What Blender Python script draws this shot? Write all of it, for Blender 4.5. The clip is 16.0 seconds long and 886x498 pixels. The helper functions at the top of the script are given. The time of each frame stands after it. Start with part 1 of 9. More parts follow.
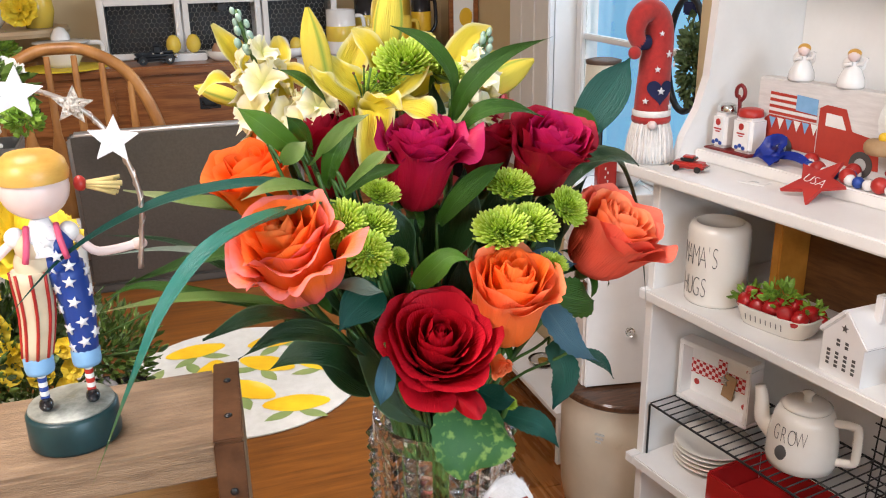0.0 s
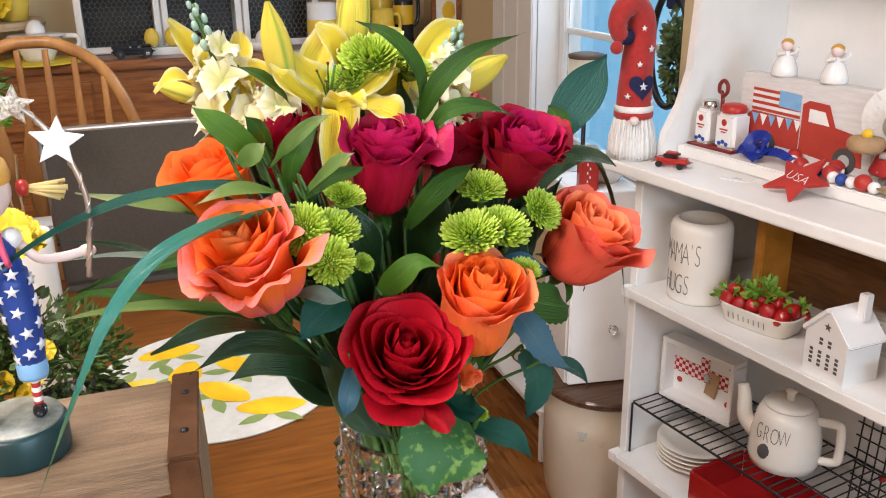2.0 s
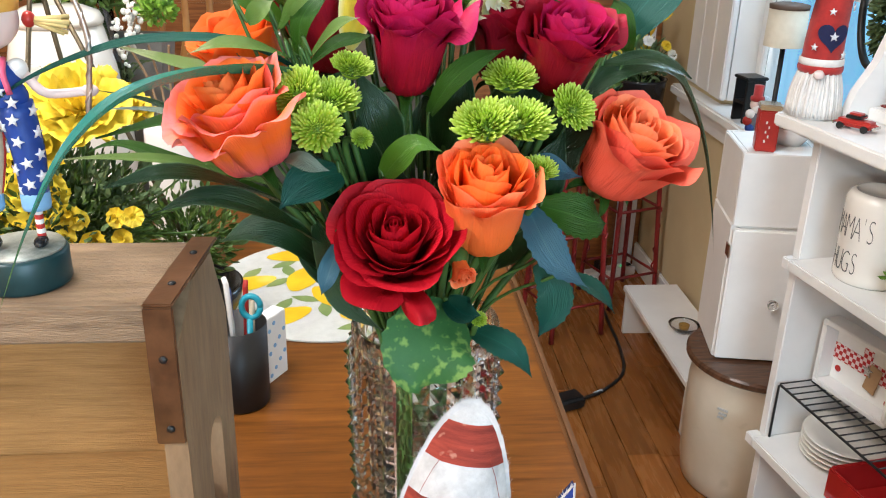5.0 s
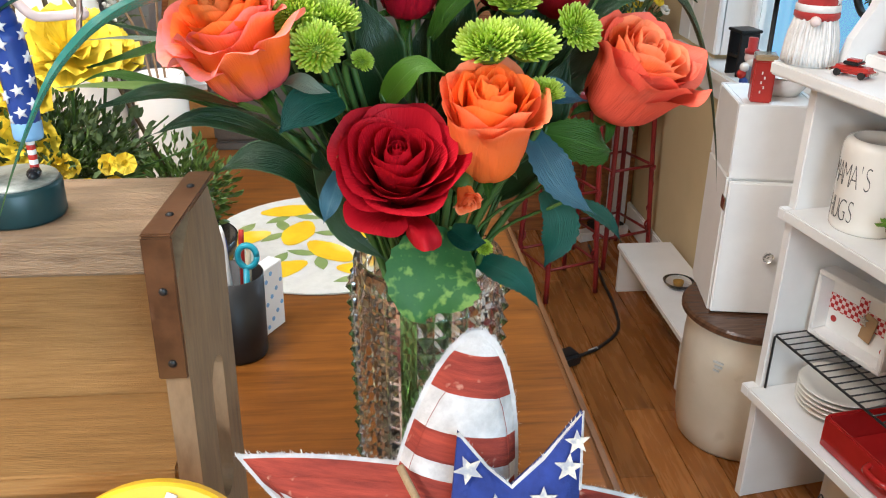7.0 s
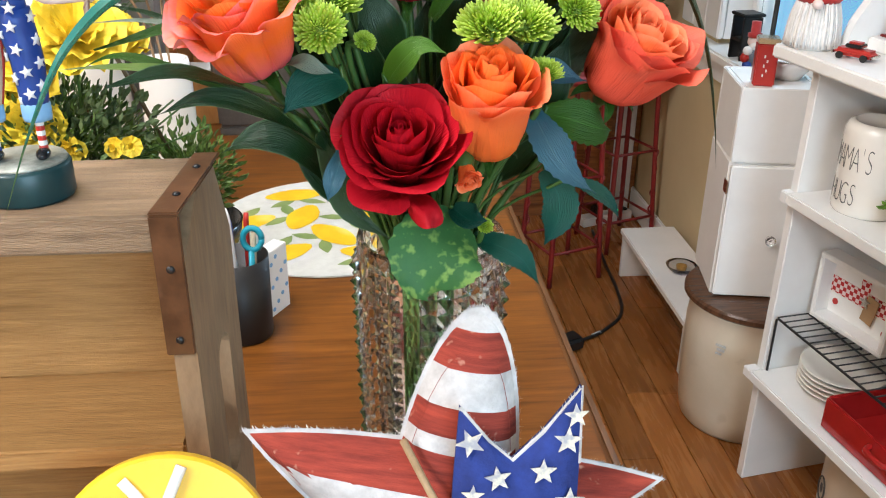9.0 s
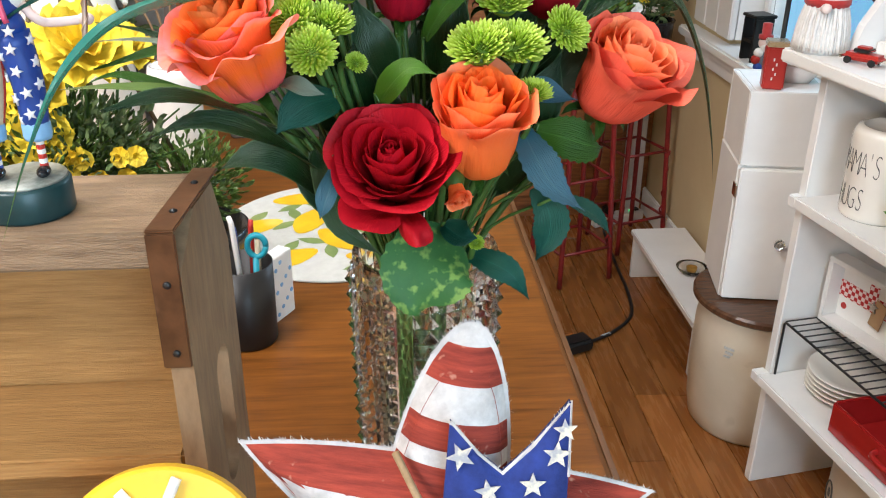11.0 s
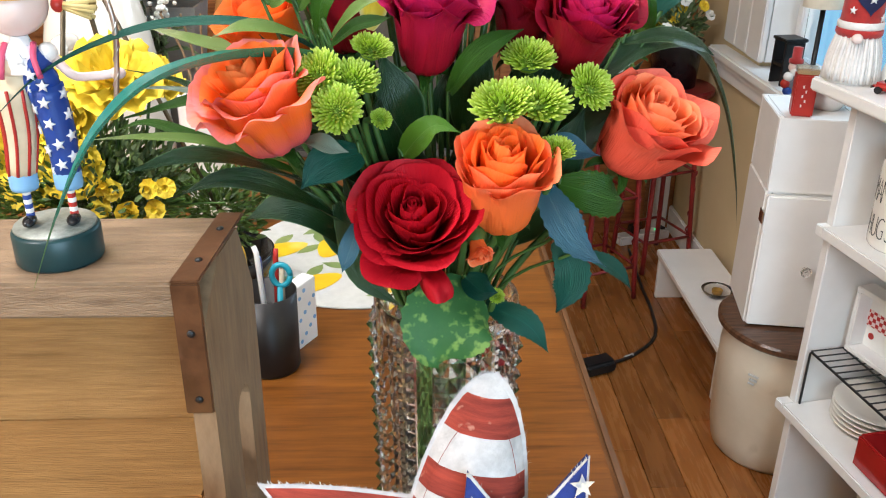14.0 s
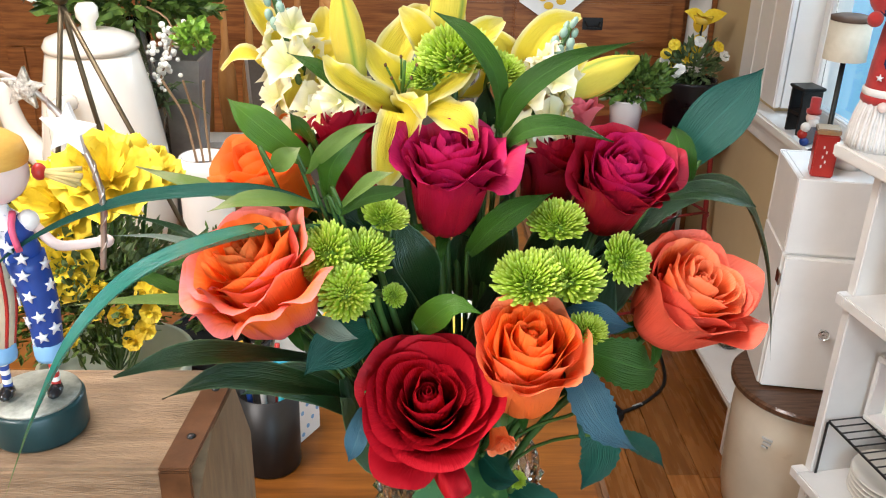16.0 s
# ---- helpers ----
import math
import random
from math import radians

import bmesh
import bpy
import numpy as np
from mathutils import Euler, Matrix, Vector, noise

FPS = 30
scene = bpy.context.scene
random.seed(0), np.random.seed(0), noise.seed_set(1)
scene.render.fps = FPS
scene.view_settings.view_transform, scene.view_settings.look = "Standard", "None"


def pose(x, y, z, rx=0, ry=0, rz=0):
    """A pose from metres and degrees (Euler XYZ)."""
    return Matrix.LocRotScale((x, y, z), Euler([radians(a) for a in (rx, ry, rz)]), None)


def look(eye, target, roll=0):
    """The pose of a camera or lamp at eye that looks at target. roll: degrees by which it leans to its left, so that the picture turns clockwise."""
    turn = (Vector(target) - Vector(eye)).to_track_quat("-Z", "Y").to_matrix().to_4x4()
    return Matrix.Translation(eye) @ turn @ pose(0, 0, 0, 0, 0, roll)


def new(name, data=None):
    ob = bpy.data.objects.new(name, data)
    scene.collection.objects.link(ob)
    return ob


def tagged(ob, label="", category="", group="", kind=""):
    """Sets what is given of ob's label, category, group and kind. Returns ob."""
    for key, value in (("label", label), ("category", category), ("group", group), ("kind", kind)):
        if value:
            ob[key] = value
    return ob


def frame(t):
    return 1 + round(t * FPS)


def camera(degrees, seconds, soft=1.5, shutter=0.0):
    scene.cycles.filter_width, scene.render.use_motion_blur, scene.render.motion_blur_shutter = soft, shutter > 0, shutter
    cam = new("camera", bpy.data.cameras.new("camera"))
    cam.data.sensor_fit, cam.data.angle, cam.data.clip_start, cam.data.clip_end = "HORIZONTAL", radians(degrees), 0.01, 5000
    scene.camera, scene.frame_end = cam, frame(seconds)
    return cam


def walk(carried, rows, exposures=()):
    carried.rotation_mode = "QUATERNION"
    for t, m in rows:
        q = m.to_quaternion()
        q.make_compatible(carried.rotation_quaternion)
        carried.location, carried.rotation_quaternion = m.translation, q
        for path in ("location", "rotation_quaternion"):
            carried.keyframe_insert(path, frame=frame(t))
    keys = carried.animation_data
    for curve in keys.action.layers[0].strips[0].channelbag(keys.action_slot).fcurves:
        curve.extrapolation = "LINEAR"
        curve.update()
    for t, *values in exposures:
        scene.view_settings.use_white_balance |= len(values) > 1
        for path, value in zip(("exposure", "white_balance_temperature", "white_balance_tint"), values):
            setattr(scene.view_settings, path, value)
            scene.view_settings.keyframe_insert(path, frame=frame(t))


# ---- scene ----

cam = camera(53.7, 16.0, 1.1)
PATH = [
    (0, (-0.03, -0.04, 1.41), (0.568, 1.752, 0.754), -1.0),
    (0.5, (-0.025, -0.034, 1.409), (0.574, 1.757, 0.749), -1.1),
    (1, (-0.011, -0.034, 1.408), (0.587, 1.755, 0.742), -1.0),
    (1.5, (-0.004, -0.03, 1.413), (0.595, 1.756, 0.742), -0.9),
    (2, (-0.009, -0.019, 1.409), (0.616, 1.758, 0.739), -0.8),
    (2.5, (-0.021, -0.015, 1.408), (0.655, 1.742, 0.731), -0.4),
    (3, (0.048, -0.006, 1.411), (0.651, 1.773, 0.723), 0.4),
    (3.5, (0.114, 0.002, 1.396), (0.469, 1.84, 0.693), 1.5),
    (4, (0.136, -0.015, 1.385), (0.336, 1.84, 0.665), 1.4),
    (4.5, (0.129, -0.028, 1.367), (0.291, 1.825, 0.63), 1.1),
    (5, (0.126, -0.028, 1.354), (0.288, 1.814, 0.592), 1.4),
    (7.5, (0.112, -0.027, 1.323), (0.296, 1.781, 0.489), 0.8),
    (8, (0.107, -0.032, 1.323), (0.287, 1.774, 0.482), 0.8),
    (8.5, (0.112, -0.037, 1.323), (0.289, 1.766, 0.475), 0.7),
    (11, (0.134, -0.043, 1.34), (0.27, 1.757, 0.478), 0.3),
    (11.5, (0.137, -0.047, 1.348), (0.267, 1.754, 0.487), 0.4),
    (12, (0.138, -0.049, 1.357), (0.264, 1.753, 0.499), 0.6),
    (12.5, (0.134, -0.05, 1.366), (0.247, 1.755, 0.512), 0.7),
    (13, (0.138, -0.046, 1.373), (0.238, 1.761, 0.522), 0.7),
    (13.5, (0.14, -0.039, 1.371), (0.229, 1.769, 0.522), 0.6),
    (14, (0.137, -0.034, 1.37), (0.216, 1.776, 0.522), 0.6),
    (14.5, (0.139, -0.023, 1.377), (0.216, 1.788, 0.532), 0.6),
    (15, (0.152, -0.004, 1.404), (0.225, 1.808, 0.561), 0.7),
    (15.5, (0.153, 0.003, 1.421), (0.216, 1.819, 0.584), 0.9),
    (16, (0.13, 0.058, 1.444), (0.202, 1.874, 0.61), 1.4),
]
EXPOSURES = [(0, -0.10, 6500, 12), (3, -0.10, 6500, 12), (4.5, 0.08, 6150, 5), (14.5, 0.08, 6150, 5), (16, 0.08, 6350, 7)]
walk(cam, [(t, look(eye, target, roll)) for t, eye, target, roll in PATH], EXPOSURES)

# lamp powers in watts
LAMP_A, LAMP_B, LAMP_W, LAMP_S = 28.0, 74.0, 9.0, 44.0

# ---- world and light ----
world = bpy.data.worlds.new("world")
scene.world = world
world.use_nodes = True
bg = world.node_tree.nodes["Background"]
bg.inputs["Color"].default_value = (0.55, 0.72, 1.0, 1)
bg.inputs["Strength"].default_value = 0.02


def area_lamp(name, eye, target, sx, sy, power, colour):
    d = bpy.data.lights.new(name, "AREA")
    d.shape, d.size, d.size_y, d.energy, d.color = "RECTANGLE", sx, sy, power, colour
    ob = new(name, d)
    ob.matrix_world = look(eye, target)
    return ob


area_lamp("ceiling_lamp_light", (-0.30, 0.75, 2.36), (-0.30, 0.75, 0), 0.55, 0.55, LAMP_A, (1.0, 0.91, 0.89))
# added fill from no known source, set west to brighten the shelf fronts
area_lamp("fill_lamp_light", (-1.35, -0.55, 2.36), (-1.35, -0.55, 0), 0.6, 0.6, LAMP_B, (1.0, 0.92, 0.91))
area_lamp("window_daylight", (1.285, 2.08, 1.70), (0.0, 1.4, 0.9), 0.6, 0.40, LAMP_W, (0.60, 0.80, 1.0))
area_lamp("back_window_daylight", (0.75, -1.52, 1.5), (0.2, 0.5, 1.1), 1.2, 1.1, LAMP_S, (0.62, 0.82, 1.0))


# ---- materials ----
def rgba(c):
    return (c[0], c[1], c[2], 1.0)


def mat(name, c1, c2=None, rough=0.5, metal=0.0, scale=12.0, stretch=(1, 1, 1), bump=0.0, bscale=None, rand=0.0,
        island=False, detail=6.0, coat=0.0, trans=0.0, ior=1.45, emit=0.0, sss=0.0, contrast=0.32, spots=None, spec=0.5, sheen=0.0):
    m = bpy.data.materials.new(name)
    m.use_nodes = True
    nt = m.node_tree
    p = nt.nodes["Principled BSDF"]
    link = nt.links.new
    tc = nt.nodes.new("ShaderNodeTexCoord")
    mp = nt.nodes.new("ShaderNodeMapping")
    mp.inputs["Scale"].default_value = stretch
    link(tc.outputs["Object"], mp.inputs["Vector"])
    nz = nt.nodes.new("ShaderNodeTexNoise")
    nz.inputs["Scale"].default_value, nz.inputs["Detail"].default_value = scale, detail
    nz.inputs["Roughness"].default_value = 0.62
    link(mp.outputs[0], nz.inputs["Vector"])
    rp = nt.nodes.new("ShaderNodeValToRGB")
    c2 = c2 or tuple(min(1, x * 0.86) for x in c1)
    rp.color_ramp.elements[0].color, rp.color_ramp.elements[1].color = rgba(c2), rgba(c1)
    rp.color_ramp.elements[0].position, rp.color_ramp.elements[1].position = 0.5 - contrast / 2, 0.5 + contrast / 2
    link(nz.outputs["Fac"], rp.inputs["Fac"])
    out = rp.outputs["Color"]
    if spots:
        n2 = nt.nodes.new("ShaderNodeTexNoise")
        n2.inputs["Scale"].default_value = spots[1]
        link(tc.outputs["Object"], n2.inputs["Vector"])
        r2 = nt.nodes.new("ShaderNodeValToRGB")
        r2.color_ramp.elements[0].position, r2.color_ramp.elements[1].position = spots[2], spots[2] + 0.12
        link(n2.outputs["Fac"], r2.inputs["Fac"])
        mx = nt.nodes.new("ShaderNodeMix")
        mx.data_type = "RGBA"
        link(r2.outputs["Color"], mx.inputs[0])
        link(out, mx.inputs[6])
        mx.inputs[7].default_value = rgba(spots[0])
        out = mx.outputs[2]
    if rand:
        if island:
            src = nt.nodes.new("ShaderNodeNewGeometry").outputs["Random Per Island"]
        else:
            src = nt.nodes.new("ShaderNodeObjectInfo").outputs["Random"]
        mr = nt.nodes.new("ShaderNodeMapRange")
        mr.inputs["To Min"].default_value, mr.inputs["To Max"].default_value = 1 - rand, 1 + rand
        link(src, mr.inputs["Value"])
        hs = nt.nodes.new("ShaderNodeHueSaturation")
        link(mr.outputs[0], hs.inputs["Value"])
        link(out, hs.inputs["Color"])
        out = hs.outputs["Color"]
    link(out, p.inputs["Base Color"])
    p.inputs["Metallic"].default_value = metal
    rr = nt.nodes.new("ShaderNodeMapRange")
    rr.inputs["To Min"].default_value, rr.inputs["To Max"].default_value = max(0.02, rough - 0.08), min(1, rough + 0.08)
    link(nz.outputs["Fac"], rr.inputs["Value"])
    link(rr.outputs[0], p.inputs["Roughness"])
    p.inputs["Coat Weight"].default_value = coat
    p.inputs["Coat Roughness"].default_value = 0.12
    p.inputs["Transmission Weight"].default_value = trans
    p.inputs["IOR"].default_value = ior
    p.inputs["Specular IOR Level"].default_value = spec
    p.inputs["Sheen Weight"].default_value = sheen
    if sss:
        p.inputs["Subsurface Weight"].default_value = sss
        p.inputs["Subsurface Radius"].default_value = (0.004, 0.003, 0.002)
    if emit:
        p.inputs["Emission Color"].default_value = rgba(c1)
        p.inputs["Emission Strength"].default_value = emit
    if bump:
        b = nt.nodes.new("ShaderNodeBump")
        b.inputs["Strength"].default_value, b.inputs["Distance"].default_value = bump, 0.002
        src = nz.outputs["Fac"]
        if bscale:
            n3 = nt.nodes.new("ShaderNodeTexNoise")
            n3.inputs["Scale"].default_value, n3.inputs["Detail"].default_value = bscale, 4
            link(mp.outputs[0], n3.inputs["Vector"])
            src = n3.outputs["Fac"]
        link(src, b.inputs["Height"])
        link(b.outputs[0], p.inputs["Normal"])
    return m


def petal_mat(name, stops, rough=0.55, edge=None, rand=0.06, sheen=0.0, vein=0.25, spec=0.3, through_light=0.25, across=None):
    """Colour runs from the petal's base to its tip (map v), with an optional edge colour across it (map u)."""
    m = bpy.data.materials.new(name)
    m.use_nodes = True
    nt = m.node_tree
    p = nt.nodes["Principled BSDF"]
    link = nt.links.new
    uv = nt.nodes.new("ShaderNodeUVMap")
    uv.uv_map = "petal"
    sp = nt.nodes.new("ShaderNodeSeparateXYZ")
    link(uv.outputs[0], sp.inputs[0])
    tc = nt.nodes.new("ShaderNodeTexCoord")
    nz = nt.nodes.new("ShaderNodeTexNoise")
    nz.inputs["Scale"].default_value, nz.inputs["Detail"].default_value = 90, 4
    link(tc.outputs["Object"], nz.inputs["Vector"])
    ad = nt.nodes.new("ShaderNodeMath")
    ad.operation = "MULTIPLY_ADD"
    link(nz.outputs["Fac"], ad.inputs[0])
    ad.inputs[1].default_value = 0.25
    link(sp.outputs["Y"], ad.inputs[2])
    su = nt.nodes.new("ShaderNodeMath")
    su.operation = "SUBTRACT"
    link(ad.outputs[0], su.inputs[0])
    su.inputs[1].default_value = 0.125
    rp = nt.nodes.new("ShaderNodeValToRGB")
    while len(rp.color_ramp.elements) < len(stops):
        rp.color_ramp.elements.new(0.5)
    for e, (pos, c) in zip(rp.color_ramp.elements, stops):
        e.position, e.color = pos, rgba(c)
    link(su.outputs[0], rp.inputs["Fac"])
    out = rp.outputs["Color"]
    if across:
        ab = nt.nodes.new("ShaderNodeMath")
        ab.operation = "ABSOLUTE"
        link(sp.outputs["X"], ab.inputs[0])
        r2 = nt.nodes.new("ShaderNodeValToRGB")
        r2.color_ramp.elements[0].position, r2.color_ramp.elements[1].position = across[0], across[1]
        r2.color_ramp.elements[0].color, r2.color_ramp.elements[1].color = ((0, 0, 0, 1), (1, 1, 1, 1)) if across[3] else ((1, 1, 1, 1), (0, 0, 0, 1))
        link(ab.outputs[0], r2.inputs["Fac"])
        mx = nt.nodes.new("ShaderNodeMix")
        mx.data_type = "RGBA"
        link(r2.outputs["Color"], mx.inputs[0])
        link(out, mx.inputs[6])
        mx.inputs[7].default_value = rgba(across[2])
        out = mx.outputs[2]
    hs = nt.nodes.new("ShaderNodeHueSaturation")
    mr = nt.nodes.new("ShaderNodeMapRange")
    mr.inputs["To Min"].default_value, mr.inputs["To Max"].default_value = 1 - rand, 1 + rand
    link(nt.nodes.new("ShaderNodeNewGeometry").outputs["Random Per Island"], mr.inputs["Value"])
    link(mr.outputs[0], hs.inputs["Value"])
    link(out, hs.inputs["Color"])
    out = hs.outputs["Color"]
    link(out, p.inputs["Base Color"])
    p.inputs["Roughness"].default_value, p.inputs["Sheen Weight"].default_value = rough, sheen
    p.inputs["Specular IOR Level"].default_value = spec
    b = nt.nodes.new("ShaderNodeBump")
    b.inputs["Strength"].default_value, b.inputs["Distance"].default_value = min(1.0, vein * 1.8), 0.0012
    wv = nt.nodes.new("ShaderNodeTexNoise")
    wv.inputs["Scale"].default_value, wv.inputs["Detail"].default_value = 6, 3
    mp = nt.nodes.new("ShaderNodeMapping")
    mp.inputs["Scale"].default_value = (3.5, 0.5, 1)
    link(uv.outputs[0], mp.inputs["Vector"])
    link(mp.outputs[0], wv.inputs["Vector"])
    link(wv.outputs["Fac"], b.inputs["Height"])
    link(b.outputs[0], p.inputs["Normal"])
    tl = nt.nodes.new("ShaderNodeBsdfTranslucent")
    link(out, tl.inputs["Color"])
    ms = nt.nodes.new("ShaderNodeMixShader")
    ms.inputs[0].default_value = through_light
    link(p.outputs[0], ms.inputs[1])
    link(tl.outputs[0], ms.inputs[2])
    link(ms.outputs[0], nt.nodes["Material Output"].inputs["Surface"])
    return m


def glass_mat(name, colour=(1, 1, 1), rough=0.02, ior=1.5):
    m = bpy.data.materials.new(name)
    m.use_nodes = True
    p = m.node_tree.nodes["Principled BSDF"]
    p.inputs["Base Color"].default_value = rgba(colour)
    p.inputs["Transmission Weight"].default_value, p.inputs["Roughness"].default_value, p.inputs["IOR"].default_value = 1.0, rough, ior
    return m


WHITE_PAINT = mat("white_paint", (0.84, 0.82, 0.79), (0.77, 0.75, 0.72), rough=0.42, scale=6, bump=0.06, bscale=60)
WHITE_TRIM = mat("white_trim", (0.82, 0.81, 0.79), (0.76, 0.75, 0.73), rough=0.4, scale=5, bump=0.04, bscale=50)
YELLOW_WALL = mat("yellow_wall_paint", (0.62, 0.50, 0.30), (0.57, 0.45, 0.26), rough=0.8, scale=3, bump=0.12, bscale=120)
CEIL = mat("ceiling_paint", (0.8, 0.79, 0.77), rough=0.9, scale=4, bump=0.1, bscale=90)
FLOOR_WOOD = mat("floor_oak", (0.40, 0.150, 0.036), (0.20, 0.062, 0.014), rough=0.27, scale=5, stretch=(11, 1.0, 1), bump=0.06, rand=0.26, contrast=0.5)
TABLE_WOOD = mat("table_oak", (0.250, 0.088, 0.013), (0.090, 0.027, 0.005), rough=0.34, scale=6, stretch=(1.6, 22, 1), bump=0.05, contrast=0.55, spec=0.35)
CRATE_WOOD = mat("crate_wood", (0.50, 0.285, 0.105), (0.25, 0.128, 0.042), rough=0.45, scale=16, stretch=(1.0, 14, 16), bump=0.45, bscale=70, contrast=0.55, rand=0.12, spots=((0.17, 0.085, 0.035), 9, 0.66))
CRATE_TOP = mat("crate_top_wood", (0.33, 0.225, 0.135), (0.13, 0.078, 0.043), rough=0.42, scale=16, stretch=(1.4, 10, 10), bump=0.8, bscale=120, contrast=0.5)
CRATE_SIDE = mat("crate_side_wood", (0.33, 0.215, 0.12), (0.16, 0.095, 0.05), rough=0.6, scale=8, stretch=(10, 14, 3), bump=0.35, contrast=0.6)
LEATHER = mat("brown_leather", (0.115, 0.050, 0.022), (0.060, 0.026, 0.012), rough=0.32, scale=40, bump=0.25, spots=((0.22, 0.12, 0.07), 25, 0.62))
HUTCH_WOOD = mat("hutch_wood", (0.33, 0.125, 0.036), (0.18, 0.058, 0.017), rough=0.32, scale=5, stretch=(1.5, 4, 20), bump=0.05, contrast=0.26)
CHAIR_WOOD = mat("chair_oak", (0.46, 0.215, 0.065), (0.32, 0.135, 0.038), rough=0.32, scale=7, stretch=(4, 4, 1.2), bump=0.04, contrast=0.26)
LID_WOOD = mat("crock_lid_wood", (0.12, 0.055, 0.028), (0.055, 0.026, 0.014), rough=0.2, scale=8, stretch=(2, 20, 2), bump=0.05)
CROCK = mat("stoneware_glaze", (0.66, 0.58, 0.46), (0.56, 0.48, 0.36), rough=0.3, scale=5, bump=0.05, spots=((0.45, 0.37, 0.26), 14, 0.70))
CERAMIC = mat("cream_ceramic", (0.80, 0.76, 0.69), (0.75, 0.70, 0.62), rough=0.2, scale=7, bump=0.05, bscale=25, coat=0.3)
WHITE_CERAMIC = mat("white_ceramic", (0.82, 0.81, 0.79), (0.78, 0.76, 0.74), rough=0.15, scale=6, coat=0.3)
GREY_PLASTIC = mat("laptop_grey", (0.105, 0.097, 0.088), (0.088, 0.081, 0.073), rough=0.36, metal=0.35, scale=200, detail=2)
BLACK = mat("black_metal", (0.014, 0.013, 0.013), (0.008, 0.008, 0.008), rough=0.42, scale=30, bump=0.05)
BLACK_GLOSS = mat("black_gloss", (0.02, 0.02, 0.023), (0.012, 0.012, 0.014), rough=0.2, scale=12)
RED_PAINT = mat("red_paint", (0.48, 0.035, 0.025), (0.36, 0.022, 0.018), rough=0.35, scale=14, bump=0.05)
DARK_RED = mat("dark_red_metal", (0.25, 0.018, 0.018), (0.15, 0.012, 0.012), rough=0.35, scale=14)
RED_GLAZE = mat("red_glaze", (0.42, 0.018, 0.016), (0.33, 0.012, 0.012), rough=0.15, scale=8, coat=0.4)
BLUE_PAINT = mat("blue_paint", (0.022, 0.07, 0.33), (0.012, 0.042, 0.22), rough=0.42, scale=20, bump=0.05)
NAVY = mat("navy_felt", (0.014, 0.018, 0.07), (0.009, 0.012, 0.05), rough=0.9, scale=60, bump=0.3)
RED_FELT = mat("red_felt", (0.43, 0.028, 0.024), (0.32, 0.02, 0.018), rough=0.92, scale=90, bump=0.4, sheen=0.3)
WHITE_FELT = mat("white_felt", (0.82, 0.80, 0.77), (0.72, 0.70, 0.67), rough=0.9, scale=90, bump=0.5)
CHROME = mat("chrome", (0.75, 0.75, 0.74), rough=0.15, metal=1.0, scale=20)
PEWTER = mat("silver_glitter", (0.74, 0.72, 0.66), (0.35, 0.33, 0.29), rough=0.3, metal=0.9, scale=420, bump=0.8, contrast=0.25)
WIRE = mat("brushed_wire", (0.55, 0.47, 0.42), (0.36, 0.30, 0.27), rough=0.35, metal=0.8, scale=60)
SKY_BLUE = mat("dusk_sky", (0.26, 0.62, 0.95), (0.20, 0.52, 0.86), rough=1, scale=1.2, emit=0.9)
SKIN = mat("painted_skin", (0.80, 0.68, 0.64), (0.76, 0.58, 0.54), rough=0.35, scale=25)
BLOND = mat("painted_hair", (0.70, 0.42, 0.10), (0.55, 0.28, 0.05), rough=0.35, scale=30, stretch=(1, 1, 3), bump=0.2)
YELLOW = mat("yellow_paint", (0.80, 0.52, 0.03), (0.72, 0.42, 0.02), rough=0.35, scale=10)
YELLOW_CER = mat("yellow_glaze", (0.82, 0.62, 0.10), (0.76, 0.52, 0.06), rough=0.2, scale=8, coat=0.3)
INK = mat("dark_grey_ink", (0.09, 0.085, 0.08), rough=0.5, scale=30)
KRAFT = mat("kraft_card", (0.42, 0.27, 0.14), (0.36, 0.22, 0.11), rough=0.8, scale=40)
GREEN_LEAF_S = mat("small_green_leaf", (0.12, 0.20, 0.035), (0.035, 0.075, 0.012), rough=0.45, scale=40, rand=0.35, island=True)
SAGE_LEAF = mat("sage_leaf", (0.13, 0.19, 0.075), (0.06, 0.10, 0.035), rough=0.6, scale=40, rand=0.25, island=True)
BRIGHT_SUCC = mat("bright_succulent", (0.24, 0.42, 0.05), (0.14, 0.29, 0.03), rough=0.4, scale=40, rand=0.2, island=True)
YELLOW_SILK = mat("yellow_silk_petal", (0.86, 0.70, 0.06), (0.74, 0.50, 0.015), rough=0.6, scale=40, rand=0.15, island=True)
WHITE_SILK = mat("white_silk_petal", (0.84, 0.83, 0.79), (0.76, 0.76, 0.70), rough=0.6, scale=40, rand=0.1, island=True)
STRAW = mat("straw", (0.62, 0.48, 0.20), (0.5, 0.36, 0.12), rough=0.7, scale=60, rand=0.2, island=True)
BERRY = mat("strawberry", (0.45, 0.012, 0.015), (0.36, 0.008, 0.01), rough=0.25, scale=30, coat=0.4, bump=0.5, bscale=320)
STEM = mat("flower_stem", (0.065, 0.14, 0.028), (0.035, 0.085, 0.018), rough=0.45, scale=40)
GLASS = glass_mat("clear_glass")
PRESSED_GLASS = mat("pressed_glass", (0.95, 0.98, 0.98), (0.92, 0.95, 0.95), rough=0.04, trans=1.0, ior=1.5, scale=30)
WATER = glass_mat("water", (0.93, 0.98, 0.93), 0.0, 1.33)
GREY_CER = mat("grey_ceramic", (0.50, 0.50, 0.49), (0.42, 0.42, 0.41), rough=0.4, scale=15, bump=0.1)
PAPER = mat("white_paper", (0.84, 0.83, 0.80), (0.79, 0.78, 0.75), rough=0.7, scale=20)


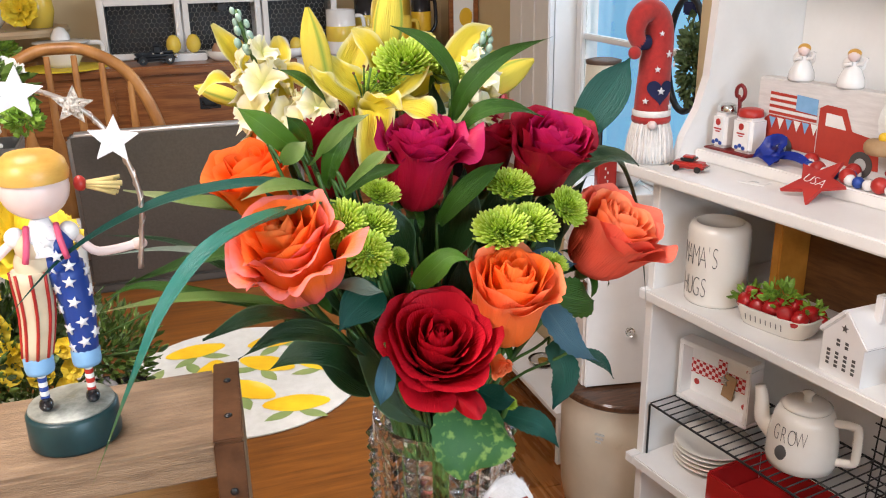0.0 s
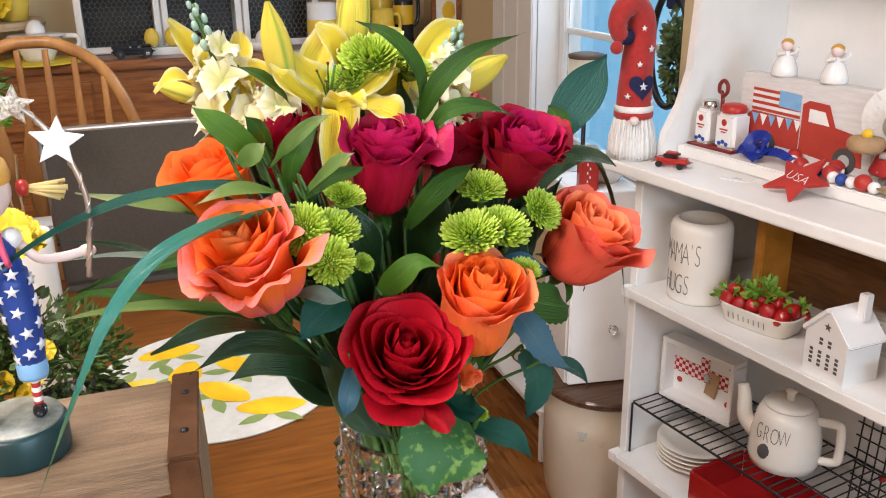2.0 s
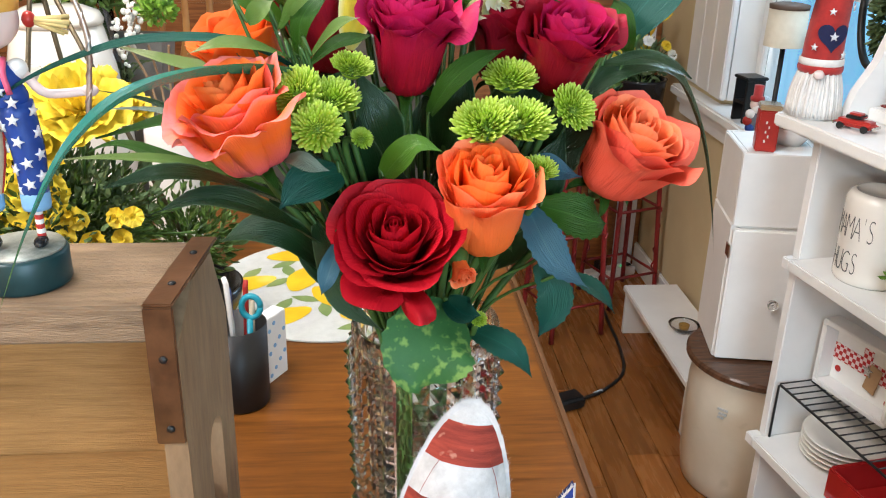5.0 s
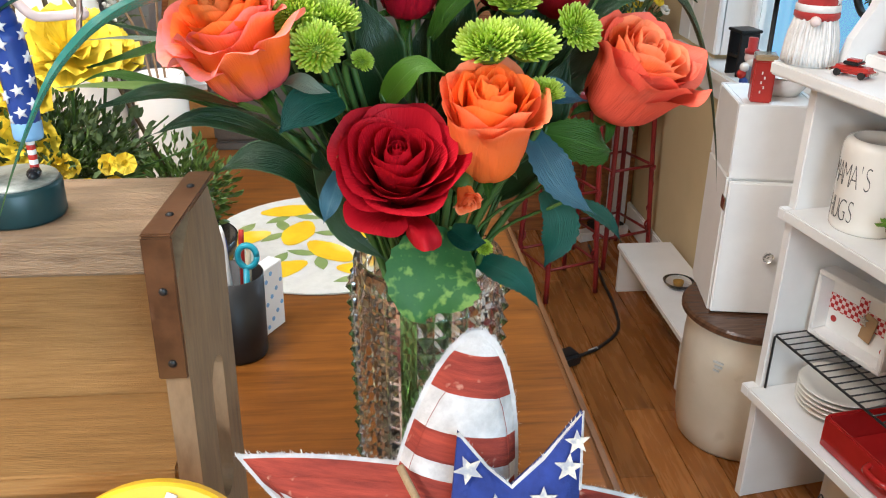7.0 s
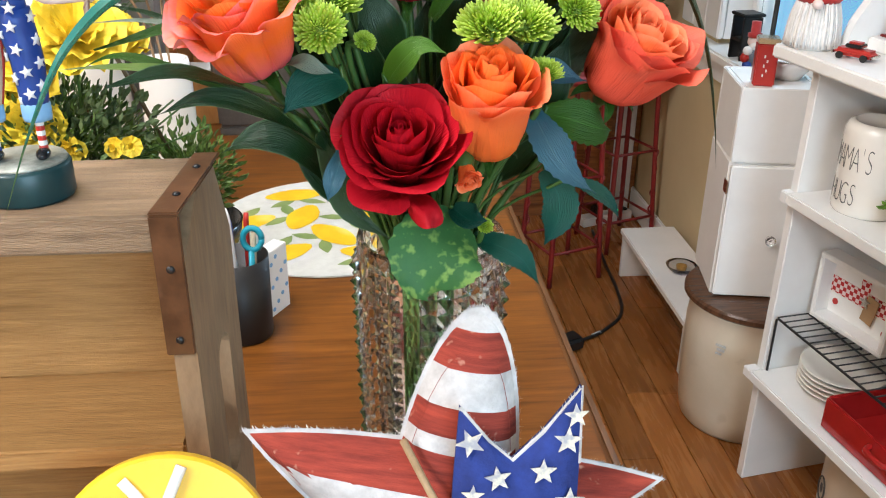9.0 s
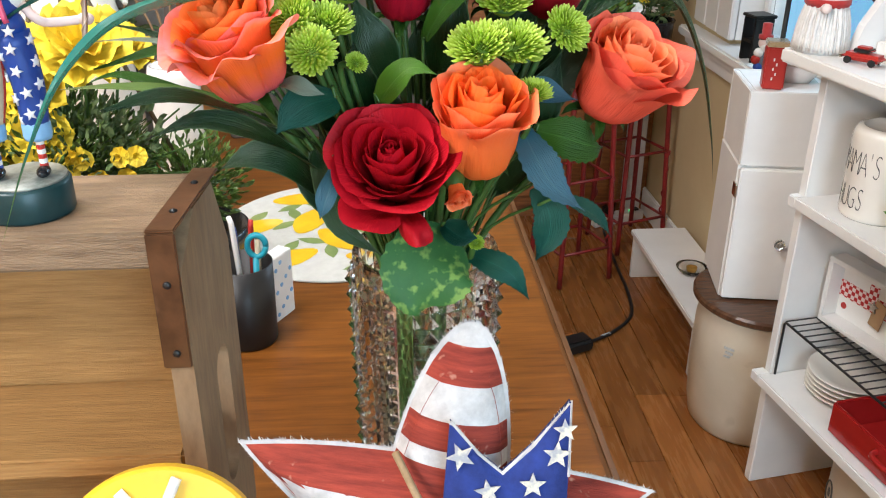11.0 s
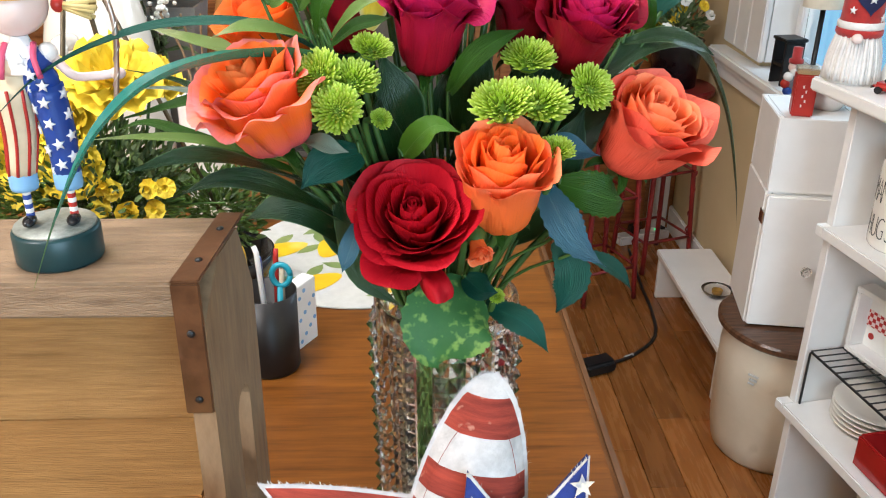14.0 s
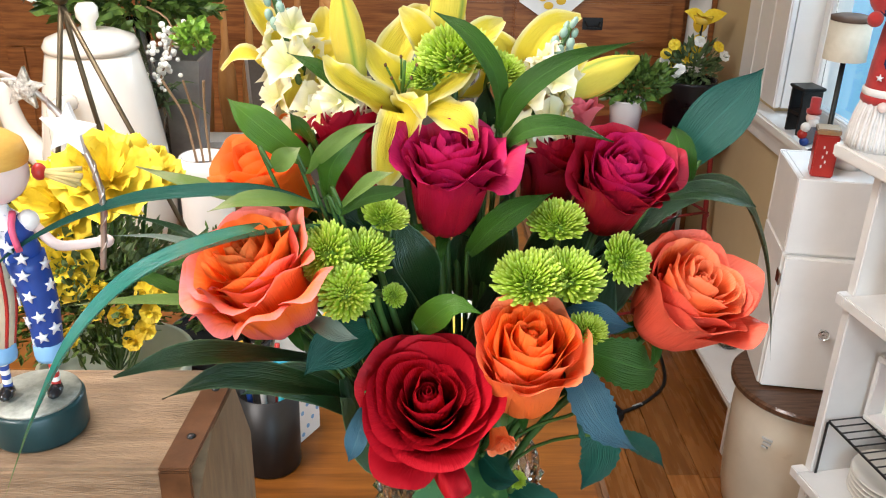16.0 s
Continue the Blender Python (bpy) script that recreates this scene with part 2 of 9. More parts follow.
# ---- mesh helpers ----
def finish(bm, smooth=False):
    bmesh.ops.recalc_face_normals(bm, faces=bm.faces)
    if smooth:
        for f in bm.faces:
            f.smooth = True
    return bm


def part(name, bm, material, parent=None, label="", smooth=False, m=None, kind=""):
    me = bpy.data.meshes.new(name)
    if smooth:
        for f in bm.faces:
            f.smooth = True
    if m is not None:
        bm.transform(m)
    bm.to_mesh(me)
    bm.free()
    me.materials.append(material)
    ob = new(name, me)
    if parent is not None:
        ob.parent = parent
    return tagged(ob, label, "", "", kind)


def thing(name, label, category, x=0, y=0, z=0, rz=0, group="", rx=0, ry=0):
    ob = new(name)
    ob.empty_display_size = 0.02
    ob.matrix_basis = pose(x, y, z, rx, ry, rz)
    return tagged(ob, label, category, group)


def setting(name, bm, material, label="", category="", smooth=False):
    ob = part(name, bm, material, None, label, smooth)
    return tagged(ob, label, category, "", "structure")


def box(x0, y0, z0, x1, y1, z1, bevel=0.0, seg=2):
    bm = bmesh.new()
    bmesh.ops.create_cube(bm, size=1)
    bm.transform(Matrix.Translation(((x0 + x1) / 2, (y0 + y1) / 2, (z0 + z1) / 2)) @ Matrix.Diagonal((abs(x1 - x0), abs(y1 - y0), abs(z1 - z0), 1)))
    if bevel:
        bmesh.ops.bevel(bm, geom=bm.edges[:], offset=bevel, segments=seg, affect="EDGES", clamp_overlap=True)
    return bm


def join(*bms):
    out = bms[0]
    for b in bms[1:]:
        me = bpy.data.meshes.new("tmp")
        b.to_mesh(me)
        b.free()
        out.from_mesh(me)
        bpy.data.meshes.remove(me)
    return out


def lathe(profile, seg=32, x=0, y=0, z=0, closed=False):
    """profile: (radius, height) pairs, turned round the upright axis."""
    bm = bmesh.new()
    rings = []
    for r, h in profile:
        if r < 1e-6:
            rings.append([bm.verts.new((x, y, z + h))])
        else:
            rings.append([bm.verts.new((x + r * math.cos(a), y + r * math.sin(a), z + h)) for a in (2 * math.pi * i / seg for i in range(seg))])
    for a, b in zip(rings, rings[1:]):
        for i in range(seg):
            j = (i + 1) % seg
            if len(a) == 1 and len(b) == 1:
                continue
            if len(a) == 1:
                bm.faces.new((a[0], b[j], b[i]))
            elif len(b) == 1:
                bm.faces.new((a[i], a[j], b[0]))
            else:
                bm.faces.new((a[i], a[j], b[j], b[i]))
    bmesh.ops.recalc_face_normals(bm, faces=bm.faces)
    return bm


def spline(points, n):
    """A smooth line of n + 1 points through the given ones."""
    p = [Vector(q) for q in points]
    p = [2 * p[0] - p[1]] + p + [2 * p[-1] - p[-2]]
    out = []
    k = len(p) - 3
    for i in range(n + 1):
        t = i / n * k
        j = min(int(t), k - 1)
        f = t - j
        a, b, c, d = p[j:j + 4]
        out.append(0.5 * ((2 * b) + (c - a) * f + (2 * a - 5 * b + 4 * c - d) * f * f + (3 * b - a - 3 * c + d) * f ** 3))
    return out


def tube(points, r, seg=8, n=None, taper=1.0, cap=True):
    pts = spline(points, n) if n else [Vector(q) for q in points]
    bm = bmesh.new()
    rings = []
    side = Vector((0.3, 0.5, 0.8))
    for i, p in enumerate(pts):
        d = (pts[min(i + 1, len(pts) - 1)] - pts[max(i - 1, 0)]).normalized()
        side = side - d * side.dot(d)
        if side.length < 1e-4:
            side = d.orthogonal()
        side.normalize()
        up = d.cross(side)
        f = r * (1 + (taper - 1) * i / (len(pts) - 1))
        rings.append([bm.verts.new(p + f * (math.cos(a) * side + math.sin(a) * up)) for a in (2 * math.pi * k / seg for k in range(seg))])
    for a, b in zip(rings, rings[1:]):
        for i in range(seg):
            j = (i + 1) % seg
            bm.faces.new((a[i], a[j], b[j], b[i]))
    if cap:
        bm.faces.new(rings[0][::-1])
        bm.faces.new(rings[-1])
    return bm


def ball(x, y, z, rx, ry=None, rz=None, seg=16):
    bm = bmesh.new()
    bmesh.ops.create_uvsphere(bm, u_segments=seg, v_segments=max(6, seg * 2 // 3), radius=1)
    bm.transform(Matrix.Translation((x, y, z)) @ Matrix.Diagonal((rx, ry or rx, rz or rx, 1)))
    return bm


def star_flat(r, depth, inner=0.42, puff=0.0, turn=90):
    """A five-pointed star in the xz plane, with thickness along y."""
    bm = bmesh.new()
    pts = []
    for i in range(10):
        a = radians(turn + 36 * i)
        q = r if i % 2 == 0 else r * inner
        pts.append((q * math.cos(a), q * math.sin(a)))
    fr = [bm.verts.new((x, -depth / 2, z)) for x, z in pts]
    bk = [bm.verts.new((x, depth / 2, z)) for x, z in pts]
    cf, cb = bm.verts.new((0, -depth / 2 - puff, 0)), bm.verts.new((0, depth / 2 + puff, 0))
    for i in range(10):
        j = (i + 1) % 10
        bm.faces.new((fr[i], fr[j], cf))
        bm.faces.new((bk[j], bk[i], cb))
        bm.faces.new((fr[j], fr[i], bk[i], bk[j]))
    bmesh.ops.recalc_face_normals(bm, faces=bm.faces)
    return bm


def writing(text, size, material, parent, m, label="", name="lettering", depth=0.0006, sx=1.0):
    cu = bpy.data.curves.new(name, "FONT")
    cu.body, cu.size, cu.extrude, cu.align_x, cu.offset = text, size, depth, "CENTER", -0.026 * size
    tmp = bpy.data.objects.new(name, cu)
    me = bpy.data.meshes.new_from_object(tmp)
    me.transform(m @ Matrix.Diagonal((sx, 1, 1, 1)))
    bpy.data.objects.remove(tmp)
    bpy.data.curves.remove(cu)
    me.name = name
    me.materials.clear()
    me.materials.append(material)
    ob = new(name, me)
    ob.parent = parent
    return tagged(ob, label)


def frame_axes(axis):
    """A turn that takes the upright axis to the given one."""
    return Vector(axis).normalized().to_track_quat("Z", "Y").to_matrix().to_4x4()

# ---- the room ----
TABLE_Z = 0.757
XW = 1.16
setting("subfloor", box(-2.4, -1.7, -0.06, 1.75, 3.6, -0.008), HUTCH_WOOD, "dark wooden floor base under the boards", "floor")
setting("ceiling", box(-2.4, -1.7, 2.45, 1.75, 3.6, 2.55), CEIL, "plain white ceiling", "ceiling")
setting("wall_north", box(-2.4, 3.50, -0.06, 1.75, 3.62, 2.45), YELLOW_WALL, "pale yellow painted wall behind the hutch", "wall")
setting("wall_west", box(-2.52, -1.7, -0.06, -2.4, 3.62, 2.45), YELLOW_WALL, "pale yellow painted wall", "wall")
WY0, WY1, WZ0, WZ1 = 1.70, 2.42, 0.79, 1.95
setting("wall_east", join(box(XW, 2.46, 0, XW + 0.16, 3.5, 2.45), box(XW, 1.68, 0, XW + 0.16, 2.46, WZ0 - 0.03), box(XW, 1.68, WZ1, XW + 0.16, 2.46, 2.45)), YELLOW_WALL,
        "pale yellow painted wall with a window", "wall")
setting("wall_jog", box(XW, 1.62, 0, 1.75, 1.68, 2.45), YELLOW_WALL, "pale yellow return wall beside the window", "wall")
setting("wall_east_near", box(1.63, -1.7, 0, 1.75, 1.62, 2.45), YELLOW_WALL, "pale yellow painted wall behind the shelf unit", "wall")
setting("wall_south", join(box(-2.4, -1.82, -0.06, 0.1, -1.7, 2.45), box(1.4, -1.82, -0.06, 1.75, -1.7, 2.45), box(0.1, -1.82, -0.06, 1.4, -1.7, 0.9), box(0.1, -1.82, 2.1, 1.4, -1.7, 2.45)),
        YELLOW_WALL, "pale yellow painted wall with a wide window", "wall")
setting("baseboard", box(XW - 0.016, 1.68, 0, XW - 0.002, 3.5, 0.10, 0.004), WHITE_TRIM, "white painted baseboard along the window wall", "baseboard")


def window_east():
    w = thing("window_1", "white framed window with pale blue dusk light outside", "window")
    w["kind"] = "structure"
    part("casing", join(box(XW - 0.022, 2.42, 0.80, XW - 0.002, 2.52, 2.05, 0.004), box(XW - 0.018, 2.535, 0.80, XW - 0.002, 2.63, 2.05, 0.004), box(XW - 0.014, 2.645, 0.80, XW - 0.002, 2.74, 2.05, 0.004)), WHITE_TRIM, w,
         "wide moulded white side casing")
    part("reveal", box(XW + 0.002, 2.425, 0.80, XW + 0.15, 2.458, 1.95), WHITE_TRIM, w)
    part("head_casing", box(XW - 0.022, 1.70, 1.952, XW - 0.002, 2.415, 2.05, 0.004), WHITE_TRIM, w)
    part("window_sill", box(XW - 0.055, 1.69, 0.752, XW + 0.14, 2.76, 0.782, 0.006), WHITE_TRIM, w, "deep white painted sill")
    part("apron", join(box(XW - 0.024, 1.70, 0.69, XW - 0.002, 2.74, 0.750, 0.004), box(XW - 0.035, 1.70, 0.728, XW - 0.025, 2.74, 0.750, 0.003)), WHITE_TRIM, w)
    x = XW + 0.07
    part("sash_frame", join(box(x, 2.385, 0.785, x + 0.035, 2.42, 1.95, 0.004), box(x, 1.70, 0.785, x + 0.035, 2.384, 0.825, 0.004), box(x, 1.70, 1.91, x + 0.035, 2.384, 1.95, 0.004),
                            box(x, 1.701, 0.826, x + 0.035, 1.73, 1.909, 0.004)), WHITE_TRIM, w)
    for z in (1.135, 1.5):
        part("muntin", box(x + 0.006, 1.731, z, x + 0.028, 2.384, z + 0.018, 0.003), WHITE_TRIM, w)
    part("muntin", box(x + 0.009, 2.05, 0.826, x + 0.026, 2.066, 1.134, 0.002), WHITE_TRIM, w)
    g = part("pane", box(x + 0.014, 1.731, 0.826, x + 0.018, 2.384, 1.909), GLASS, w)
    g.visible_shadow = False


window_east()
setting("backdrop", box(2.6, 0.2, -0.5, 2.62, 5.5, 3.5), SKY_BLUE, "plain pale blue dusk light outside the window", "backdrop")


def ceiling_light(x, y):
    c = thing("ceiling_light", "flush white ceiling light with a frosted diffuser", "lamp", x, y, 2.45, 0, "ceiling lights")
    part("base", lathe([(0, 0), (0.2, 0), (0.2, -0.03), (0, -0.03)], 32), WHITE_TRIM, c)
    part("diffuser", lathe([(0.19, -0.03), (0.17, -0.06), (0.1, -0.075), (0, -0.08)], 32), mat("lamp_diffuser", (1, 0.92, 0.8), rough=0.5, emit=4.0), c, smooth=True)


ceiling_light(-0.30, 0.75)
# unseen fixture, made up to carry the fill lamp
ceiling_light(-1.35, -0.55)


def dining_table():
    t = thing("dining_table", "oak dining table with a glossy grained top", "table")
    y0, y1, x0, x1 = -0.62, 1.90, -0.78, 0.352
    part("top", box(x0, y0, TABLE_Z - 0.03, x1, y1, TABLE_Z, 0.002), TABLE_WOOD, t)
    part("edge_trim", box(x1 + 0.0005, y0, TABLE_Z - 0.032, x1 + 0.014, y1, TABLE_Z - 0.001, 0.005), mat("table_edge", (0.17, 0.075, 0.028), (0.10, 0.042, 0.015), rough=0.35, stretch=(10, 1, 10)), t, "darker rounded table edge")
    part("apron", join(box(x0 + 0.08, y0 + 0.08, 0.655, x1 - 0.08, y0 + 0.10, 0.726), box(x0 + 0.08, y1 - 0.1, 0.655, x1 - 0.08, y1 - 0.08, 0.726),
                       box(x0 + 0.08, y0 + 0.101, 0.655, x0 + 0.10, y1 - 0.101, 0.726), box(x1 - 0.10, y0 + 0.101, 0.655, x1 - 0.08, y1 - 0.101, 0.726)), TABLE_WOOD, t)
    for x in (x0 + 0.12, x1 - 0.14):
        for y in (y0 + 0.14, y1 - 0.14):
            part("leg", lathe([(0, 0), (0.022, 0), (0.03, 0.05), (0.024, 0.3), (0.036, 0.5), (0.03, 0.62), (0.038, 0.654), (0, 0.654)], 20, x, y), TABLE_WOOD, t, smooth=True)


dining_table()


# ---- the crate and what stands on and by it ----
CX1, CY0, CY1, CZ1 = 0.013, 0.474, 0.592, 1.109


def wooden_crate():
    c = thing("wooden_crate", "rustic wooden crate stood on its side with leather corner straps", "crate", 0, 0, TABLE_Z)
    z0, z1, x0 = 0.0, CZ1 - TABLE_Z, -0.47
    part("top_board", box(x0, CY0, z1 - 0.026, CX1 - 0.019, CY1 - 0.008, z1, 0.0025), CRATE_TOP, c, "worn top plank with pale grain")
    part("bottom_board", box(x0, CY0, z0, CX1 - 0.017, CY1 - 0.008, z0 + 0.02, 0.002), CRATE_WOOD, c)
    part("divider", box(x0 + 0.001, CY0 + 0.002, 0.158, CX1 - 0.0275, CY1 - 0.0165, 0.175, 0.002), CRATE_WOOD, c, "pale edge of the inner shelf")
    zz = z0 + 0.021
    for h in (0.136, 0.169):
        part("back_plank", box(x0 + 0.001, CY1 - 0.016, zz, CX1 - 0.0175, CY1 - 0.0085, min(zz + h - 0.0012, z1 - 0.0265), 0.0015), CRATE_WOOD, c)
        zz += h
    # the end boards splay a little towards the back
    splay = Matrix(((1, 0.085, 0, -0.085 * CY1), (0, 1, 0, 0), (0, 0, 1, 0), (0, 0, 0, 1)))
    for sx in (CX1 - 0.016, x0 - 0.017):
        # end board with a long hand slot
        bm = bmesh.new()
        ys, ye = CY0 + 0.0, CY1
        outer = [(ys, z0), (ye, z0), (ye, z1), (ys, z1)]
        cy, cz, hw, hh = (ys + ye) / 2 + 0.006, 0.165, 0.017, 0.062
        slot = [(cy + hw * math.cos(a), cz + (hh - hw) * (1 if math.sin(a) > 0 else -1) + hw * math.sin(a)) for a in (2 * math.pi * (k + 0.5) / 24 for k in range(24))]
        rim = []
        for k in range(24):
            a = 2 * math.pi * (k + 0.5) / 24
            dy, dz = math.cos(a), math.sin(a)
            s = min((((ye if dy > 0 else ys) - cy) / dy) if abs(dy) > 1e-6 else 9, (((z1 if dz > 0 else z0) - cz) / dz) if abs(dz) > 1e-6 else 9)
            rim.append((cy + dy * s, cz + dz * s))
        for x in (0, 0.0155):
            a = [bm.verts.new((sx + x, *q)) for q in slot]
            b = [bm.verts.new((sx + x, *q)) for q in rim]
            for k in range(24):
                j = (k + 1) % 24
                bm.faces.new((a[k], a[j], b[j], b[k]))
        bm.verts.ensure_lookup_table()
        v = bm.verts
        for k in range(24):
            j = (k + 1) % 24
            bm.faces.new((v[k], v[j], v[48 + j], v[48 + k]))
            bm.faces.new((v[24 + j], v[24 + k], v[72 + k], v[72 + j]))
        part("end_board", finish(bm), CRATE_SIDE, c, "grey-brown weathered end board with a hand slot", m=splay if sx > x0 else None)
    # leather straps over the corner, each with domed nails
    sx0, sx1 = CX1 - 0.0165, CX1 - 0.0005
    strap = join(box(sx0 - 0.003, CY0 - 0.0028, z1 - 0.100, sx1, CY0 - 0.0004, z1 + 0.0005, 0.0009), box(sx0 - 0.003, CY0 - 0.0026, z1 + 0.0006, sx1, CY1 - 0.006, z1 + 0.003, 0.0009))
    part("leather_strap", strap, LEATHER, c, "dark brown leather corner strap", m=splay)
    for z in (z1 - 0.036, z1 - 0.088):
        part("nail", ball((sx0 + sx1) / 2 - 0.001, CY0 - 0.0032, z, 0.0028, 0.0016, 0.0028, 10), BLACK, c, smooth=True, m=splay)
    for y in (CY0 + 0.028, CY0 + 0.080):
        part("nail", ball((sx0 + sx1) / 2 - 0.001, y, z1 + 0.0034, 0.0028, 0.0028, 0.0016, 10), BLACK, c, smooth=True, m=splay)


wooden_crate()


# ---- white shelf unit: its own axes u (along the front, to the near end) and v (into it) ----
UO, UA = (0.950, 1.500), 9.5
UD, VD = Vector((math.sin(radians(UA)), -math.cos(radians(UA)), 0)), Vector((math.cos(radians(UA)), math.sin(radians(UA)), 0))
UNIT = Matrix(((UD.x, VD.x, 0, UO[0]), (UD.y, VD.y, 0, UO[1]), (0, 0, 1, 0), (0, 0, 0, 1)))
UYAW = UA - 90


def on_unit(u, v, z):
    return UNIT @ Vector((u, v, z))


def unit_thing(name, label, category, u, v, z, rz=0, group=""):
    """A thing standing on the unit: its local x runs along u and its y into the shelf."""
    p = on_unit(u, v, z)
    return thing(name, label, category, p.x, p.y, p.z, UYAW + rz, group)


S1, S2, S3 = 0.977, 0.703, 0.296
LEN, DEEP = 1.15, 0.385


def shelf_unit():
    s = thing("shelf_unit", "white painted wooden shelf unit with a raised back", "shelf")
    T = UNIT
    part("side_panel", box(0.0, 0.0, 0.0, 0.022, DEEP, S1 - 0.027, 0.002), WHITE_PAINT, s, m=T)
    part("side_panel", box(LEN - 0.022, 0.0, 0.0, LEN, DEEP, S1 - 0.027, 0.002), WHITE_PAINT, s, m=T)
    part("top_shelf", box(-0.062, -0.050, S1 - 0.026, LEN + 0.05, DEEP + 0.01, S1, 0.004), WHITE_PAINT, s, m=T)
    part("ledge", box(0.024, 0.085, S1 + 0.0005, LEN, DEEP, S1 + 0.024, 0.003), WHITE_PAINT, s, "raised step along the back of the top", m=T)
    part("shelf", box(0.0225, -0.022, S2 - 0.024, LEN - 0.0225, DEEP - 0.012, S2, 0.003), WHITE_PAINT, s, m=T)
    part("shelf_end", box(0.0, -0.0215, S2 - 0.0235, 0.022, -0.0005, S2 - 0.0005, 0.002), WHITE_PAINT, s, m=T)
    part("shelf", box(0.0225, -0.030, S3 - 0.024, LEN - 0.0225, DEEP - 0.012, S3, 0.003), WHITE_PAINT, s, m=T)
    part("shelf_end", box(-0.004, -0.0295, S3 - 0.0235, 0.022, -0.0005, S3 - 0.0005, 0.002), WHITE_PAINT, s, m=T)
    part("back_panel", box(0.0225, DEEP - 0.011, 0.0, LEN - 0.0225, DEEP, S1 - 0.0265), WHITE_PAINT, s, m=T)
    part("upper_back", box(0.0225, DEEP - 0.011, S1 + 0.0245, LEN - 0.0225, DEEP, 1.75), WHITE_PAINT, s, m=T)
    # upper side cheek with a swept front edge
    bm = bmesh.new()
    prof = [(0.04, S1 + 0.0005), (0.055, S1 + 0.05), (0.09, S1 + 0.105), (0.112, S1 + 0.17), (0.118, S1 + 0.25), (0.125, S1 + 0.36), (0.13, 1.75), (DEEP, 1.75), (DEEP, S1 + 0.0005)]
    a = [bm.verts.new((0.002, v, z)) for v, z in prof]
    b = [bm.verts.new((0.0215, v, z)) for v, z in prof]
    bm.faces.new(a)
    bm.faces.new(b[::-1])
    for i in range(len(prof)):
        j = (i + 1) % len(prof)
        bm.faces.new((a[j], a[i], b[i], b[j]))
    part("upper_cheek", finish(bm), WHITE_PAINT, s, "swept white side cheek of the upper shelf", m=T)
    part("upper_shelf", box(0.0225, 0.13, 1.42, LEN - 0.0225, DEEP - 0.0115, 1.442, 0.003), WHITE_PAINT, s, m=T)


shelf_unit()


# ---- beyond the unit: crock, boxes, bench, stools ----
def lidded_crock():
    c = thing("stoneware_crock", "large tan stoneware crock with a dark wooden lid", "crock", 1.035, 1.725, 0)
    part("body", lathe([(0, 0), (0.128, 0), (0.138, 0.012), (0.146, 0.06), (0.150, 0.15), (0.150, 0.28), (0.146, 0.318), (0.152, 0.328), (0.150, 0.338), (0, 0.338)], 48), CROCK, c, smooth=True)
    part("lid", lathe([(0, 0.339), (0.160, 0.339), (0.165, 0.344), (0.165, 0.354), (0.160, 0.359), (0, 0.359)], 48), LID_WOOD, c, "dark stained wooden lid")
    part("stamp", join(box(-0.012, -0.004, 0, 0.012, 0.0, 0.004), box(-0.008, -0.004, -0.012, 0.010, 0.0, -0.007), box(-0.01, -0.004, -0.022, 0.004, 0, -0.018)), GREY_CER, c, "small faded grey stamp",
         m=pose(-0.112, -0.101, 0.265, 0, 0, -48))


lidded_crock()


def white_cabinet():
    c = thing("small_cabinet", "small white wooden cabinet with a glass knob, on the crock lid", "cabinet", 0.995, 1.685, 0.3595, -10)
    part("body", join(box(-0.085, 0.012, 0, -0.070, 0.20, 0.325, 0.002), box(0.070, 0.012, 0, 0.085, 0.20, 0.325, 0.002), box(-0.069, 0.012, 0.0, 0.069, 0.2, 0.014), box(-0.069, 0.012, 0.311, 0.069, 0.2, 0.325),
                      box(-0.069, 0.188, 0.015, 0.069, 0.199, 0.310)), WHITE_PAINT, c)
    d = part("door", box(-0.082, -0.006, 0.004, 0.084, 0.010, 0.321, 0.003), WHITE_PAINT, c)
    k = part("knob", lathe([(0, 0), (0.004, 0), (0.004, 0.008), (0.011, 0.013), (0.012, 0.02), (0.007, 0.026), (0, 0.027)], 10), GLASS, d, "clear faceted glass knob")
    k.matrix_local = pose(0.022, -0.0065, 0.154, 90)
    part("hinge", box(-0.088, -0.009, 0.255, -0.0855, 0.022, 0.285, 0.001), CHROME, c)


white_cabinet()


def white_box():
    c = thing("white_box", "plain white painted wooden box on top of the cabinet", "box", 0.998, 1.69, 0.685, -10)
    part("front", box(-0.085, 0.0, 0, 0.085, 0.012, 0.165, 0.002), WHITE_PAINT, c)
    part("back", box(-0.085, 0.188, 0, 0.085, 0.2, 0.165, 0.002), WHITE_PAINT, c)
    for x in (-0.085, 0.073):
        part("side", box(x, 0.0125, 0, x + 0.012, 0.1875, 0.165, 0.002), WHITE_PAINT, c)
    part("top", box(-0.0725, 0.0125, 0.15, 0.0725, 0.1875, 0.1645), WHITE_PAINT, c)
    part("bottom", box(-0.0725, 0.0125, 0.0, 0.0725, 0.1875, 0.01), WHITE_PAINT, c)


white_box()


def low_bench():
    b = thing("low_bench", "low white painted bench under the window", "bench", 0, 0, 0)
    part("top", box(0.945, 1.905, 0.150, 1.125, 2.515, 0.170, 0.003), WHITE_PAINT, b)
    part("end_panel", box(0.952, 2.495, 0, 1.120, 2.512, 0.1495, 0.002), WHITE_PAINT, b)
    part("end_panel", box(0.952, 1.908, 0, 1.120, 1.925, 0.1495, 0.002), WHITE_PAINT, b)


low_bench()


